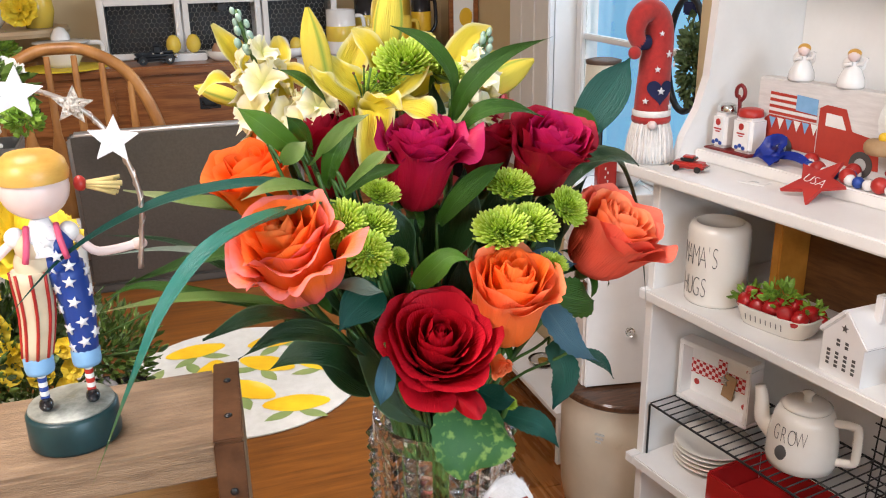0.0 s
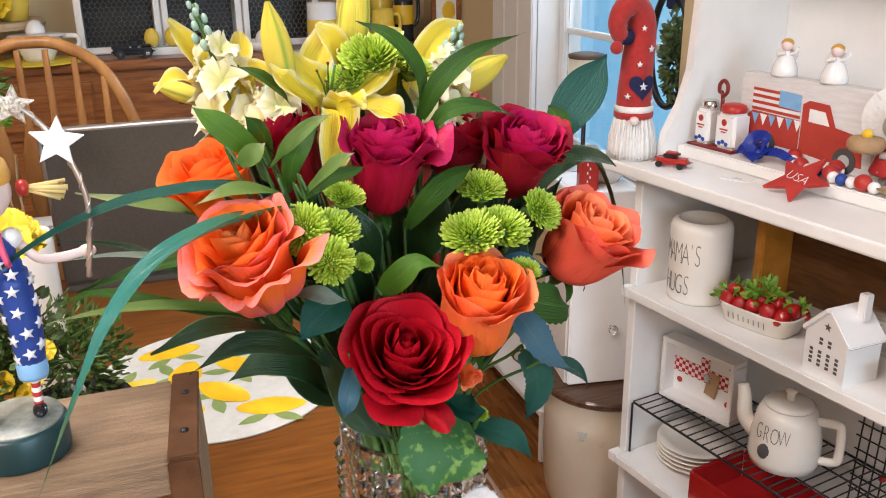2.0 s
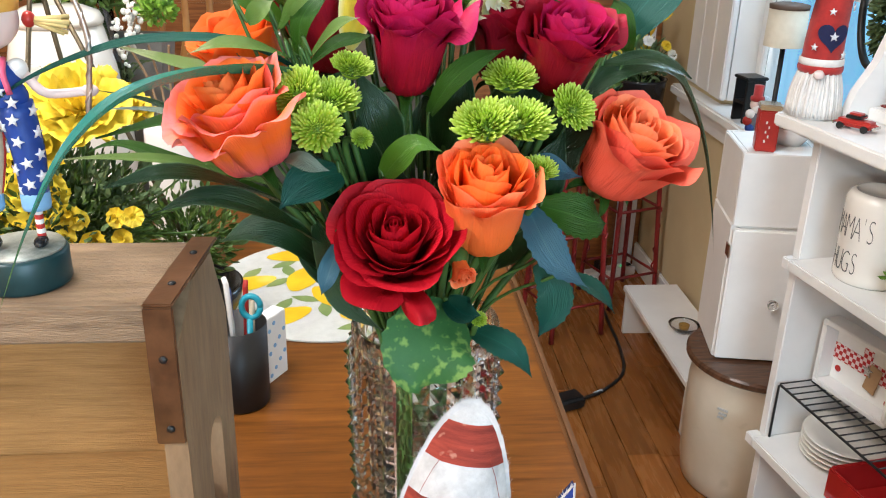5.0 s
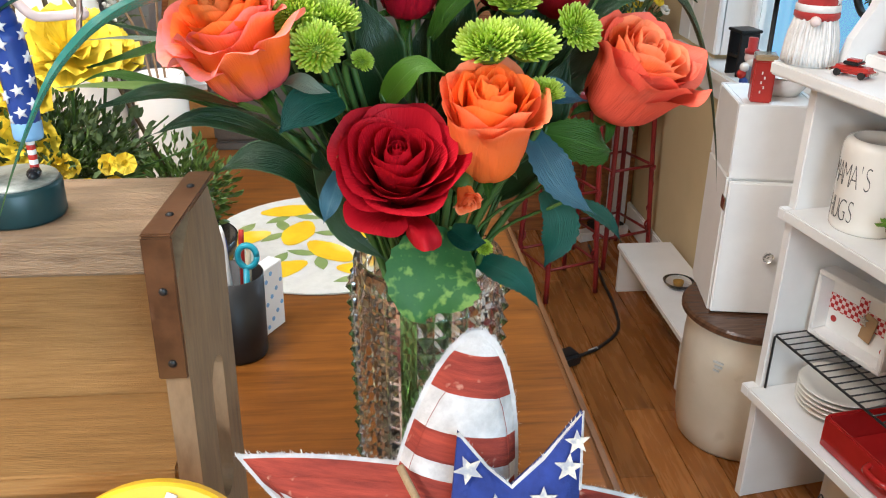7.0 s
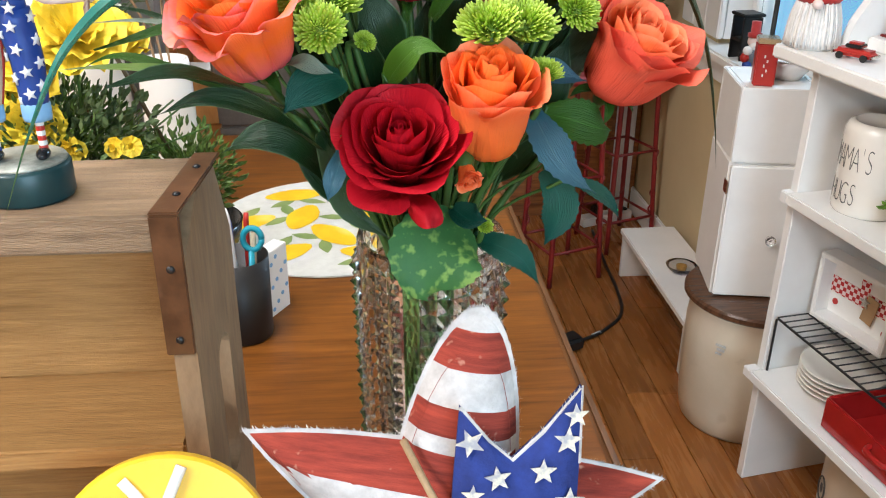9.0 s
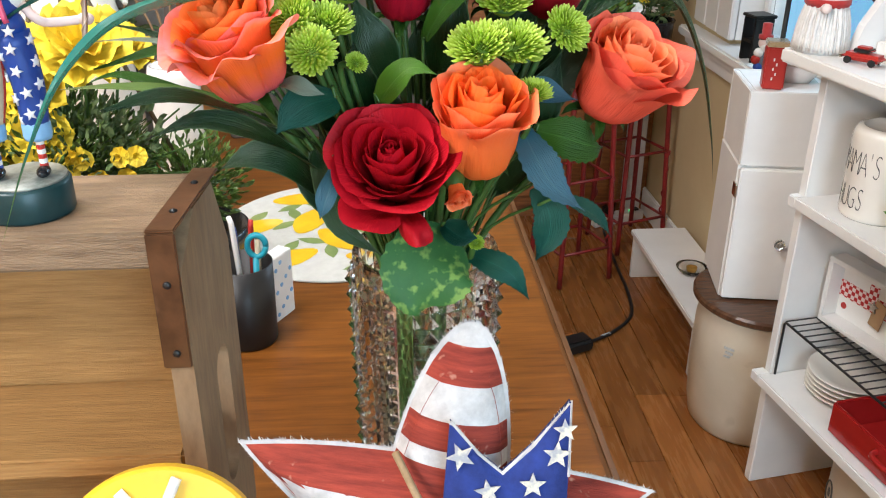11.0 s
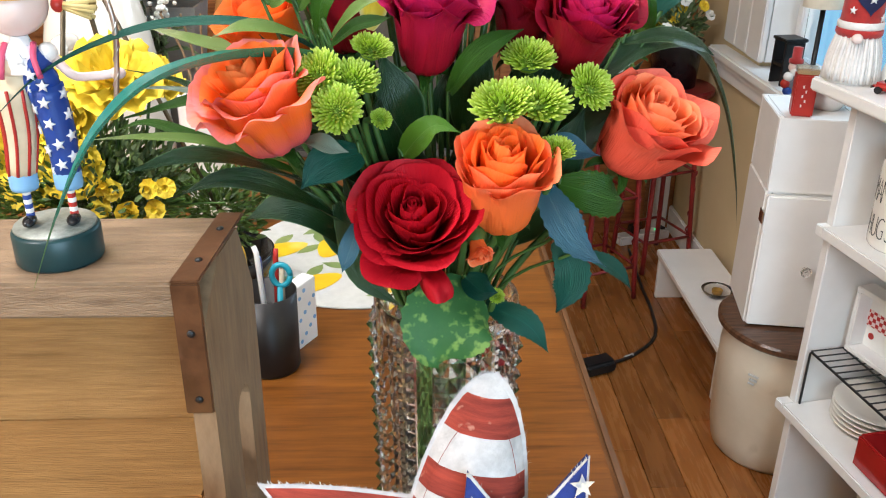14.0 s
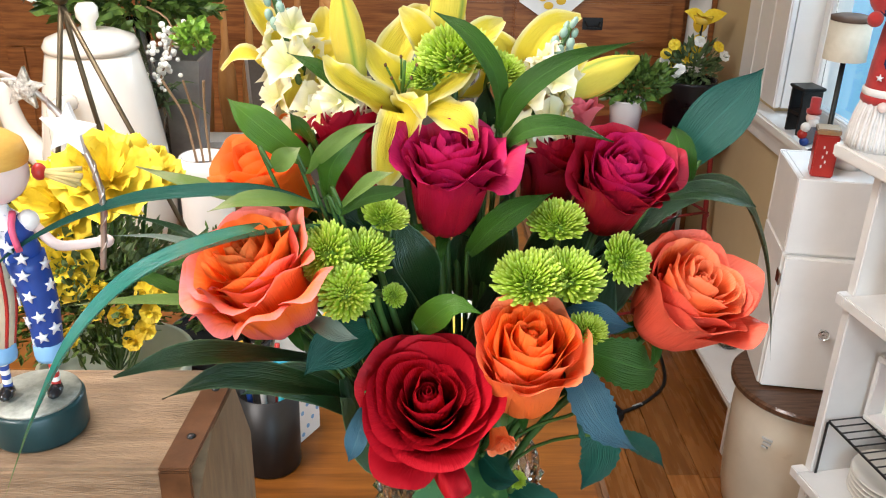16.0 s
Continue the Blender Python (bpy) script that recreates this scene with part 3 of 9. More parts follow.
def candle_dish(x, y, z):
    c = thing("candle_dish", "clear scalloped glass dish with an amber centre, on the bench", "dish", x, y, z)
    part("dish", lathe([(0, 0), (0.028, 0), (0.040, 0.012), (0.046, 0.022), (0.043, 0.022), (0.036, 0.012), (0.02, 0.005), (0, 0.005)], 20), GLASS, c, smooth=True)
    part("amber_cup", lathe([(0, 0.006), (0.014, 0.006), (0.016, 0.02), (0.013, 0.02), (0.012, 0.01), (0, 0.01)], 16), mat("amber_glass", (0.55, 0.30, 0.05), rough=0.1, trans=0.5), c, smooth=True)


candle_dish(1.035, 2.19, 0.1705)


def red_stool(x, y, h):
    s = thing("metal_stool", "red painted metal stool with a round seat and wire legs", "stool", x, y, 0, 20, "red stools")
    part("seat", lathe([(0, h - 0.03), (0.135, h - 0.03), (0.145, h - 0.02), (0.145, h - 0.006), (0.138, h), (0, h)], 40), DARK_RED, s, smooth=False)
    for k in range(4):
        a = radians(45 + 90 * k)
        c, n = math.cos(a), math.sin(a)
        part("leg", tube([(0.10 * c, 0.10 * n, h - 0.03), (0.115 * c, 0.115 * n, h * 0.5), (0.135 * c, 0.135 * n, 0.006)], 0.0085, 8, 8), DARK_RED, s, smooth=True)
        b = radians(135 + 90 * k)
        for zz, f in ((0.12, 0.131), (0.36, 0.118)):
            part("stretcher", tube([(f * c, f * n, zz), (f * math.cos(b), f * math.sin(b), zz)], 0.005, 6), DARK_RED, s, smooth=True)
        part("twist_wire", tube([(0.118 * c + 0.006 * math.cos(q), 0.118 * n + 0.006 * math.sin(q), 0.12 + 0.24 * q / 25) for q in range(26)], 0.0035, 5), DARK_RED, s, smooth=True)


red_stool(1.005, 2.78, 0.645)
red_stool(0.755, 2.545, 0.70)


# ---- the hutch along the far wall ----
HX0, HX1, HY, HZ = -1.25, 1.03, 3.0, 1.055


def hutch():
    h = thing("hutch", "reddish-brown wooden buffet hutch with drawers and dark pulls", "hutch")
    part("top", box(HX0 - 0.02, HY - 0.03, HZ - 0.028, HX1 + 0.02, 3.495, HZ, 0.006), HUTCH_WOOD, h)
    part("carcass", box(HX0, HY, 0.06, HX1, 3.49, HZ - 0.029, 0.003), HUTCH_WOOD, h)
    part("plinth", box(HX0 + 0.02, HY + 0.03, 0, HX1 - 0.02, 3.48, 0.0595), HUTCH_WOOD, h)
    n = 4
    for i in range(n):
        a = HX0 + 0.03 + (HX1 - HX0 - 0.06) * i / n
        b = HX0 + 0.03 + (HX1 - HX0 - 0.06) * (i + 1) / n
        d = part("drawer", box(a + 0.015, HY - 0.016, 0.845, b - 0.015, HY - 0.0005, 0.995, 0.006), HUTCH_WOOD, h)
        m = (a + b) / 2
        part("pull", join(box(m - 0.034, HY - 0.019, 0.905, m + 0.034, HY - 0.0165, 0.945, 0.002), tube([(m - 0.024, HY - 0.02, 0.93), (m - 0.02, HY - 0.036, 0.918), (m + 0.02, HY - 0.036, 0.918), (m + 0.024, HY - 0.02, 0.93)], 0.004, 6)), BLACK, d, "dark iron cup pull")
        d = part("cabinet_door", join(box(a + 0.015, HY - 0.012, 0.10, b - 0.015, HY - 0.0005, 0.82, 0.004), box(a + 0.015, HY - 0.018, 0.10, a + 0.075, HY - 0.0125, 0.82, 0.003), box(b - 0.075, HY - 0.018, 0.10, b - 0.015, HY - 0.0125, 0.82, 0.003),
                                         box(a + 0.0755, HY - 0.018, 0.10, b - 0.0755, HY - 0.0125, 0.165, 0.003), box(a + 0.0755, HY - 0.018, 0.755, b - 0.0755, HY - 0.0125, 0.82, 0.003)), HUTCH_WOOD, h)
        part("pull", join(box(m - 0.03, HY - 0.016, 0.45, m + 0.03, HY - 0.0125, 0.49, 0.002), ball(m, HY - 0.022, 0.468, 0.014, 0.008, 0.008, 10)), BLACK, d, "dark iron pull")


hutch()


def laptop():
    l = thing("laptop", "open grey laptop seen from the back of its lid", "laptop", -0.178, 1.735, TABLE_Z, 0)
    part("base", box(0, 0.0, 0, 0.43, 0.135, 0.020, 0.004), GREY_PLASTIC, l)
    part("keyboard", box(0.03, 0.02, 0.0205, 0.40, 0.12, 0.0215), BLACK, l)
    T = pose(0, 0, 0.022, 11)
    d = part("lid", box(0.0, -0.006, 0.0, 0.43, 0.006, 0.322, 0.0055, 3), GREY_PLASTIC, l, "brushed dark grey lid with a pale rounded rim", m=T)
    part("screen", box(0.014, 0.0065, 0.02, 0.416, 0.0075, 0.312), BLACK_GLOSS, d, m=T)
    part("rim", tube([(0.004, 0.0, 0.06), (0.004, 0.0, 0.308), (0.014, 0.0, 0.3195), (0.416, 0.0, 0.3195), (0.4265, 0, 0.308), (0.4265, 0, 0.06)], 0.0062, 6), mat("laptop_rim", (0.42, 0.41, 0.40), rough=0.3, metal=0.7), d, m=T, smooth=True)


laptop()


def windsor_chair():
    c = thing("windsor_chair", "honey oak windsor chair with a bowed back and arrow spindles", "chair", -0.190, 1.905, 0)
    hoop = [(-0.205, 0.0, 0.47), (-0.20, 0.02, 0.80), (-0.185, 0.03, 1.02), (-0.135, 0.04, 1.155), (-0.06, 0.045, 1.212), (0.0, 0.046, 1.222), (0.06, 0.045, 1.212), (0.135, 0.04, 1.155), (0.185, 0.03, 1.02), (0.20, 0.02, 0.80), (0.205, 0.0, 0.47)]
    part("back_bow", tube(hoop, 0.0125, 10, 60), CHAIR_WOOD, c, smooth=True)
    for x, top in ((-0.13, 1.150), (-0.078, 1.19), (-0.026, 1.208), (0.026, 1.208), (0.078, 1.19), (0.13, 1.150)):
        bm = lathe([(0.006, 0.46), (0.007, 0.68), (0.007, 0.72), (0.010, 0.80), (0.017, 0.88), (0.021, 0.95), (0.019, 1.0), (0.008, 1.05), (0.006, top)], 10)
        bm.transform(Matrix.Translation((x, 0.012, 0)) @ Matrix.Diagonal((1, 0.42, 1, 1)))
        for v in bm.verts:
            v.co.y += 0.034 * (v.co.z - 0.46) / 0.76 - 0.01
        part("spindle", bm, CHAIR_WOOD, c, smooth=True)
    part("seat", box(-0.22, -0.36, 0.43, 0.22, 0.04, 0.468, 0.018, 3), CHAIR_WOOD, c)
    for x in (-0.17, 0.17):
        for y in (-0.30, -0.01):
            part("leg", tube([(x * 0.85, y * 0.9, 0.44), (x * 1.15, y * 1.08, 0.0)], 0.02, 10, None, 0.7), CHAIR_WOOD, c, smooth=True)
    part("stretcher", tube([(-0.18, -0.16, 0.17), (0.18, -0.16, 0.17)], 0.011, 8), CHAIR_WOOD, c, smooth=True)


windsor_chair()

# ---- the bouquet in its pressed-glass vase ----
VX, VY, VTOP = 0.166, 0.560, 1.052


def sheet(rows, uvs=None, closed=False):
    """A surface through rows of points, with the map 'petal' holding (u, v)."""
    bm = bmesh.new()
    lay = bm.loops.layers.uv.new("petal")
    vs = [[bm.verts.new(p) for p in r] for r in rows]
    n, k = len(rows), len(rows[0])
    for i in range(n - 1):
        for j in range(k - 1):
            q = ((i, j), (i, j + 1), (i + 1, j + 1), (i + 1, j))
            f = bm.faces.new([vs[a][b] for a, b in q])
            f.smooth = True
            for lp, (a, b) in zip(f.loops, q):
                lp[lay].uv = (2 * b / (k - 1) - 1, a / (n - 1))
    return bm


def bend(v, phi0, phim, end, belly):
    """The angle from the flower's axis, in radians, at v along a petal."""
    a = max(0.0, 1 - v / belly)
    b = max(0.0, (v - 0.62) / 0.38)
    return radians(phim + (phi0 - phim) * a * a * (3 - 2 * a) + (end - phim) * b ** 1.5)


def reach(phi0, phim, end, belly):
    """How far out and how high a petal of length 1 comes."""
    r = z = far = top = 0.0
    for s in range(40):
        p = bend(s / 40, phi0, phim, end, belly)
        r, z = r + math.sin(p) / 40, z + math.cos(p) / 40
        far, top = max(far, r), max(top, z)
    return far, top


def rose_petal(rnd, th, L, r0, phi0, phim, phir, half, belly=0.36, nu=13, nv=15, fall=0.20, twist=0.09, wave=9.0, point=1.0):
    """One petal as a bent strip: it leaves the base at phi0 degrees from the axis, runs up at phim and ends at phir, so a large phir folds the rim back. half: half its spread in radians."""
    ph, ph2 = rnd.random() * 6.28, rnd.random() * 6.28
    off = rnd.uniform(-0.2, 0.2)
    skew = rnd.uniform(-0.08, 0.08)
    cols = []
    for j in range(nu):
        u = 2 * j / (nu - 1) - 1
        d = abs(u - off)
        lip = 0.75 + 0.55 * math.exp(-((d - 0.62) / 0.32) ** 2) - 0.15 * point * math.exp(-(d / 0.25) ** 2)
        end = phim + (phir - phim) * lip + wave * math.sin(2.4 * u + ph) + 0.5 * wave * math.sin(5.1 * u + ph2)
        length = L * (1 - fall * abs(u) ** 2.4 + 0.05 * point * math.exp(-(d / 0.22) ** 2) + skew * u)
        r, z = r0, 0.0
        col = []
        steps = 3 * (nv - 1)
        for s in range(steps + 1):
            v = s / steps
            if s % 3 == 0:
                w = half * (0.34 + 0.66 * math.sin(min(1.0, v * 1.5) * math.pi / 2))
                rr = r * (1 + twist * u) + 0.016 * L * v * math.sin(3 * u + ph2) + 0.010 * L * v * math.sin(7 * u + 4 * v + ph)
                an = th + w * u
                col.append((rr * math.cos(an), rr * math.sin(an), z))
            phi = bend(v, phi0, phim, end, belly)
            r = max(0.0008, r + math.sin(phi) * length / steps)
            z += math.cos(phi) * length / steps
        cols.append(col)
    return sheet([[cols[j][i] for j in range(nu)] for i in range(nv)])


def rose(label, at, axis, R, material, seed, spin=0.0, inner=None, sepals=True, belly=0.36, lean=26.0, rim=60.0, heart=0.17, layers=6, skirt=(), lift=0.10):
    """A rose of radius R whose heart lies at the point given and looks along axis; the stem runs down into the vase. lean and rim: the outer petals' angles from the axis.
    skirt: loose outer petals as (angle round the axis, lean, rim, length, half spread)."""
    rnd = random.Random(seed)
    far, top = reach(84, lean, rim, belly)
    L0 = 0.93 * R / far
    Z = L0 * top
    base = Vector(at) - Vector(axis).normalized() * (Z * (1 + lift) * 0.96)
    M = Matrix.Translation(base) @ frame_axes(axis) @ pose(0, 0, 0, 0, 0, spin)
    t = new("rose")
    t.matrix_basis = M
    tagged(t, label, "rose", "flowers of the bouquet")
    im = inner or material
    # heart: a coil of tight rims that closes towards the top
    rows = []
    nv, turns, n = 7, 3.1, 96
    for i in range(nv):
        v = i / (nv - 1)
        rows.append([])
        for j in range(n):
            f = j / (n - 1)
            a = f * turns * 6.283
            r = R * (0.012 + heart * f ** 0.85) * (1.05 - 0.32 * v ** 2) * (1 + 0.06 * math.sin(a * 1.37 + seed))
            rows[-1].append((r * math.cos(a), r * math.sin(a), Z * (1 + lift) * (0.50 + 0.46 * v * (1 - 0.10 * f)) + 0.02 * R * math.sin(a * 1.6)))
    part("heart", sheet(rows), im, t, smooth=True)
    for k in range(layers):
        f = (k + 0.4) / (layers - 0.6)
        n = (3, 3, 3, 4, 4, 5, 5)[k]
        phi0, phim, phir, bl = 46 + 38 * f, -2 + (lean + 2) * f ** 0.9, -24 + (rim + 24) * f ** 0.95, 0.26 + (belly - 0.26) * f
        L = Z * (1 + lift * (1 - f ** 2)) / reach(phi0, phim, phir, bl)[1]
        for i in range(n):
            th = 6.283 * i / n + k * 2.4 + rnd.uniform(-.22, .22)
            b = rose_petal(rnd, th, L * rnd.uniform(0.97, 1.03), R * 0.07, phi0, phim + rnd.uniform(-2, 2), phir + rnd.uniform(-12, 12) * f,
                           (1.3, 1.3, 1.25, 1.15, 1.08, 0.95, 0.9)[k], bl, 13, 15, 0.12 + 0.08 * f, 0.05 + 0.05 * f, 4 + 6 * f, f)
            part("petal", b, im if k < layers - 2 else material, t, smooth=True)
    for th, pm, pr, ln, hf in skirt:
        part("outer_petal", rose_petal(rnd, radians(th - spin), L0 * ln, 0.08 * R, 84, pm, pr, hf, belly, 15, 17, 0.26, 0.05, 12, 0.6), material, t, smooth=True)
    part("hip", lathe([(0, -0.010), (0.0045, -0.009), (0.0075, -0.002), (0.10 * R + 0.004, 0.004), (0.16 * R, 0.010), (0, 0.012)], 12), STEM, t, smooth=True)
    if sepals:
        for i in range(5):
            a = 6.28 * i / 5 + 0.3
            rows = []
            for s in range(6):
                v = s / 5
                r = 0.005 + 0.62 * R * math.sin(v * 1.5) * 0.9
                z = 0.002 + 0.25 * R * v - 0.5 * R * v * v
                w = 0.10 * R * (1 - v) ** 0.8 * (1 + 1.3 * v) + 0.0002
                rows.append([(r * math.cos(a) - w * u * math.sin(a), r * math.sin(a) + w * u * math.cos(a), z - 0.12 * R * (1 - abs(u)) * (1 - v)) for u in (-1, 0, 1)])
            part("sepal", sheet(rows), LEAF_GREEN, t, smooth=True)
    stem_down(t, M, base, -Vector(axis).normalized(), 0.0028)
    return t


def stem_down(t, M, base, way, r, run=0.022, name="stem"):
    """A stem from the flower's foot into the vase."""
    rnd = random.Random(int(abs(base.x * 7919 + base.y * 104729) * 1000))
    a = rnd.random() * 6.28
    f = Vector((VX + 0.022 * math.cos(a), VY + 0.022 * math.sin(a), 0.80 + 0.03 * rnd.random()))
    neck = Vector((VX + (base.x - VX) * 0.30, VY + (base.y - VY) * 0.30, VTOP - 0.005))
    neck.x, neck.y = VX + max(-0.035, min(0.035, neck.x - VX)), VY + max(-0.035, min(0.035, neck.y - VY))
    pts = [base, base + way * run, neck, f]
    inv = M.inverted()
    part(name, tube([inv @ p for p in pts], r, 8, 18), STEM, t, smooth=True)


LEAF_GREEN = petal_mat("leaf_green", [(0, (0.050, 0.135, 0.013)), (0.6, (0.034, 0.105, 0.011)), (1, (0.030, 0.088, 0.011))], rough=0.38, vein=0.6, spec=0.3, through_light=0.14, rand=0.2, across=(0.0, 0.05, (0.075, 0.19, 0.03), False))
LEAF_FRESH = petal_mat("leaf_fresh_green", [(0, (0.085, 0.20, 0.016)), (1, (0.065, 0.17, 0.016))], rough=0.36, vein=0.4, spec=0.38, through_light=0.2, across=(0.0, 0.04, (0.13, 0.27, 0.05), False))
LEAF_TEAL = petal_mat("leaf_blue_green", [(0, (0.010, 0.082, 0.050)), (1, (0.007, 0.076, 0.062))], rough=0.42, vein=0.7, spec=0.32, through_light=0.1, rand=0.15, across=(0.0, 0.04, (0.02, 0.125, 0.09), False))
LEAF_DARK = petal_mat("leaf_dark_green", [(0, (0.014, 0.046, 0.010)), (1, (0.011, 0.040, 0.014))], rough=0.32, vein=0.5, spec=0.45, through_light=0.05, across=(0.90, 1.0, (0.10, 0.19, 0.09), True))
LEAF_PALE = petal_mat("leaf_pale_green", [(0, (0.10, 0.20, 0.035)), (0.7, (0.16, 0.25, 0.06)), (1, (0.42, 0.46, 0.24))], rough=0.4, vein=0.4, through_light=0.25)
LEAF_SPECK = mat("variegated_leaf", (0.040, 0.125, 0.034), (0.024, 0.090, 0.028), rough=0.5, scale=30, spots=((0.14, 0.25, 0.06), 130, 0.53), bump=0.25, spec=0.25)
# the blue sheen of window light is put into this leaf colour
LEAF_BLUE_LIT = petal_mat("leaf_blue_sheen", [(0, (0.035, 0.12, 0.16)), (1, (0.030, 0.115, 0.18))], rough=0.36, vein=0.7, spec=0.5, through_light=0.06, rand=0.15, across=(0.0, 0.05, (0.07, 0.17, 0.20), False))
SAGE_BLADE = petal_mat("leaf_silver_green", [(0, (0.18, 0.25, 0.18)), (1, (0.22, 0.28, 0.24))], rough=0.4, vein=0.5, through_light=0.1)
BLADE = petal_mat("grass_blade", [(0, (0.10, 0.19, 0.035)), (0.4, (0.018, 0.17, 0.13)), (0.75, (0.018, 0.20, 0.16)), (1, (0.15, 0.25, 0.05))], rough=0.26, vein=0.6, spec=0.6, through_light=0.15)


def leaf(rnd, pts, width, face=(0, -0.5, 0.85), fold=0.25, droop=0.0, n=12, nu=7, shape=1.0, wavy=0.05, tipw=0.03, serrate=0.0):
    """A leaf blade along a smooth line, its upper side turned to face."""
    c = spline(pts, n)
    F = Vector(face).normalized()
    ph = rnd.random() * 6
    rows = []
    for i, p in enumerate(c):
        v = i / n
        d = (c[min(i + 1, n)] - c[max(i - 1, 0)]).normalized()
        side = d.cross(F).normalized()
        nor = side.cross(d).normalized()
        w = width * 0.5 * (math.sin(math.pi * min(1, (v * 0.94 + 0.06)) ** shape) ** (0.65 + 0.75 * v) + tipw * (1 - v))
        row = []
        for j in range(nu):
            u = 2 * j / (nu - 1) - 1
            e = 1 + (serrate * (1 if i % 2 else -1) if abs(u) > 0.99 else 0)
            row.append(p + side * (w * u * e) + nor * (fold * w * abs(u) + wavy * width * math.sin(5 * v + 2.2 * u + ph) * abs(u)))
        rows.append(row)
    return sheet(rows)


def leaf_thing(name, label, pts, width, material, seed, **k):
    rnd = random.Random(seed)
    base = Vector(pts[0])
    t = new(name)
    t.matrix_basis = Matrix.Translation(base)
    tagged(t, label, "leaf", "greenery of the bouquet")
    inv = Matrix.Translation(-base)
    b = leaf(rnd, pts, width, **k)
    b.transform(inv)
    part("blade", b, material, t, smooth=True)
    way = (Vector(pts[0]) - Vector(pts[1])).normalized()
    stem_down(t, Matrix.Translation(base), base, (way + Vector((0, 0.6, -1.0))).normalized(), 0.0012, 0.006)
    return t


# roses
RED_P = petal_mat("red_rose_petal", [(0, (0.20, 0.002, 0.006)), (0.55, (0.36, 0.003, 0.010)), (1, (0.43, 0.005, 0.016))], rough=0.55, vein=0.3, through_light=0.14, spec=0.2)
ORANGE_P = petal_mat("orange_rose_petal", [(0, (0.90, 0.30, 0.02)), (0.55, (0.93, 0.20, 0.014)), (0.88, (0.92, 0.19, 0.020)), (1, (0.91, 0.23, 0.055))], rough=0.5, vein=0.35, through_light=0.24)
CORAL_P = petal_mat("coral_rose_petal", [(0, (0.88, 0.20, 0.025)), (0.5, (0.90, 0.18, 0.035)), (0.88, (0.90, 0.19, 0.055)), (1, (0.91, 0.28, 0.13))], rough=0.5, vein=0.35, through_light=0.24)
CORAL_OUT = petal_mat("coral_rose_outer_petal", [(0, (0.70, 0.09, 0.06)), (0.6, (0.76, 0.095, 0.050)), (1, (0.82, 0.15, 0.09))], rough=0.5, vein=0.35, through_light=0.2)
ORPINK_P = petal_mat("orange_pink_rose_petal", [(0, (0.80, 0.13, 0.24)), (0.35, (0.86, 0.15, 0.14)), (0.62, (0.92, 0.17, 0.022)), (0.86, (0.90, 0.19, 0.06)), (1, (0.86, 0.24, 0.22))], rough=0.5, vein=0.35, through_light=0.22)
MAGENTA_P = petal_mat("magenta_rose_petal", [(0, (0.26, 0.003, 0.008)), (0.5, (0.37, 0.004, 0.024)), (0.85, (0.42, 0.006, 0.050)), (1, (0.45, 0.011, 0.095))], rough=0.5, vein=0.35, through_light=0.14, spec=0.25)
CRIMSON_P = petal_mat("crimson_rose_petal", [(0, (0.20, 0.003, 0.007)), (0.6, (0.25, 0.004, 0.011)), (1, (0.32, 0.006, 0.026))], rough=0.55, vein=0.3, through_light=0.12, spec=0.22)
PINK_P = petal_mat("pink_rose_petal", [(0, (0.8, 0.2, 0.2)), (1, (0.85, 0.22, 0.3))], rough=0.5)

rose("large open deep red rose at the front of the bouquet", (0.140, 0.476, 1.164), (-0.05, -0.58, 0.81), 0.0425, RED_P, 23, 100, None, True, 0.40, 28, 64, 0.20, 6,
     [(-112, 44, 85, 1.04, 0.55), (-70, 52, 160, 1.08, 0.22)], 0.30)
rose("orange rose with pink-edged petals", (0.198, 0.482, 1.198), (0.0, -0.46, 0.88), 0.0330, CORAL_P, 12, 40, ORANGE_P, True, 0.46, 2, 38, 0.18, 7, [(-95, 0, 30, 1.0, 0.9)], 0.16)
rose("coral rose opening to the side", (0.308, 0.524, 1.214), (0.34, -0.42, 0.84), 0.0375, CORAL_OUT, 13, 70, CORAL_P, True, 0.46, 9, 50, 0.15, 7,
     [(-10, 18, 82, 1.12, 0.6), (-150, 10, 25, 0.95, 0.9), (-80, 18, 62, 1.08, 0.7)], 0.16)
rose("orange rose with pink outer petals, seen from its side", (0.036, 0.490, 1.247), (-0.32, -0.34, 0.88), 0.0370, ORPINK_P, 14, 30, ORANGE_P, True, 0.50, 3, 60, 0.22, 7,
     [(-35, 16, 84, 1.10, 0.42), (5, 20, 80, 1.18, 0.42), (-78, 12, 78, 1.02, 0.40)], 0.18)
rose("tall half-open magenta rose", (0.153, 0.546, 1.288), (0.05, -0.30, 0.95), 0.0345, MAGENTA_P, 15, 25, None, True, 0.30, 9, 58, 0.16, 6, [(-12, 12, 96, 1.14, 0.7), (-100, 6, 58, 1.02, 0.9), (150, 10, 50, 1.04, 0.8)])
rose("open crimson and magenta rose", (0.259, 0.548, 1.279), (0.12, -0.46, 0.87), 0.0345, CRIMSON_P, 16, 55, MAGENTA_P, True, 0.40, 10, 52, 0.15, 7,
     [(-150, 14, 36, 1.0, 0.9), (-75, 8, 30, 0.92, 0.9), (10, 14, 80, 1.06, 0.6)], 0.16)
rose("dark crimson rose half hidden by leaves", (0.083, 0.585, 1.292), (-0.30, -0.15, 0.94), 0.030, CRIMSON_P, 17, 15, None, True, 0.34, 7, 44)
rose("dark crimson rose behind the others", (0.222, 0.592, 1.278), (0.05, -0.2, 0.97), 0.027, CRIMSON_P, 18, 33, None, True, 0.34, 7, 44)
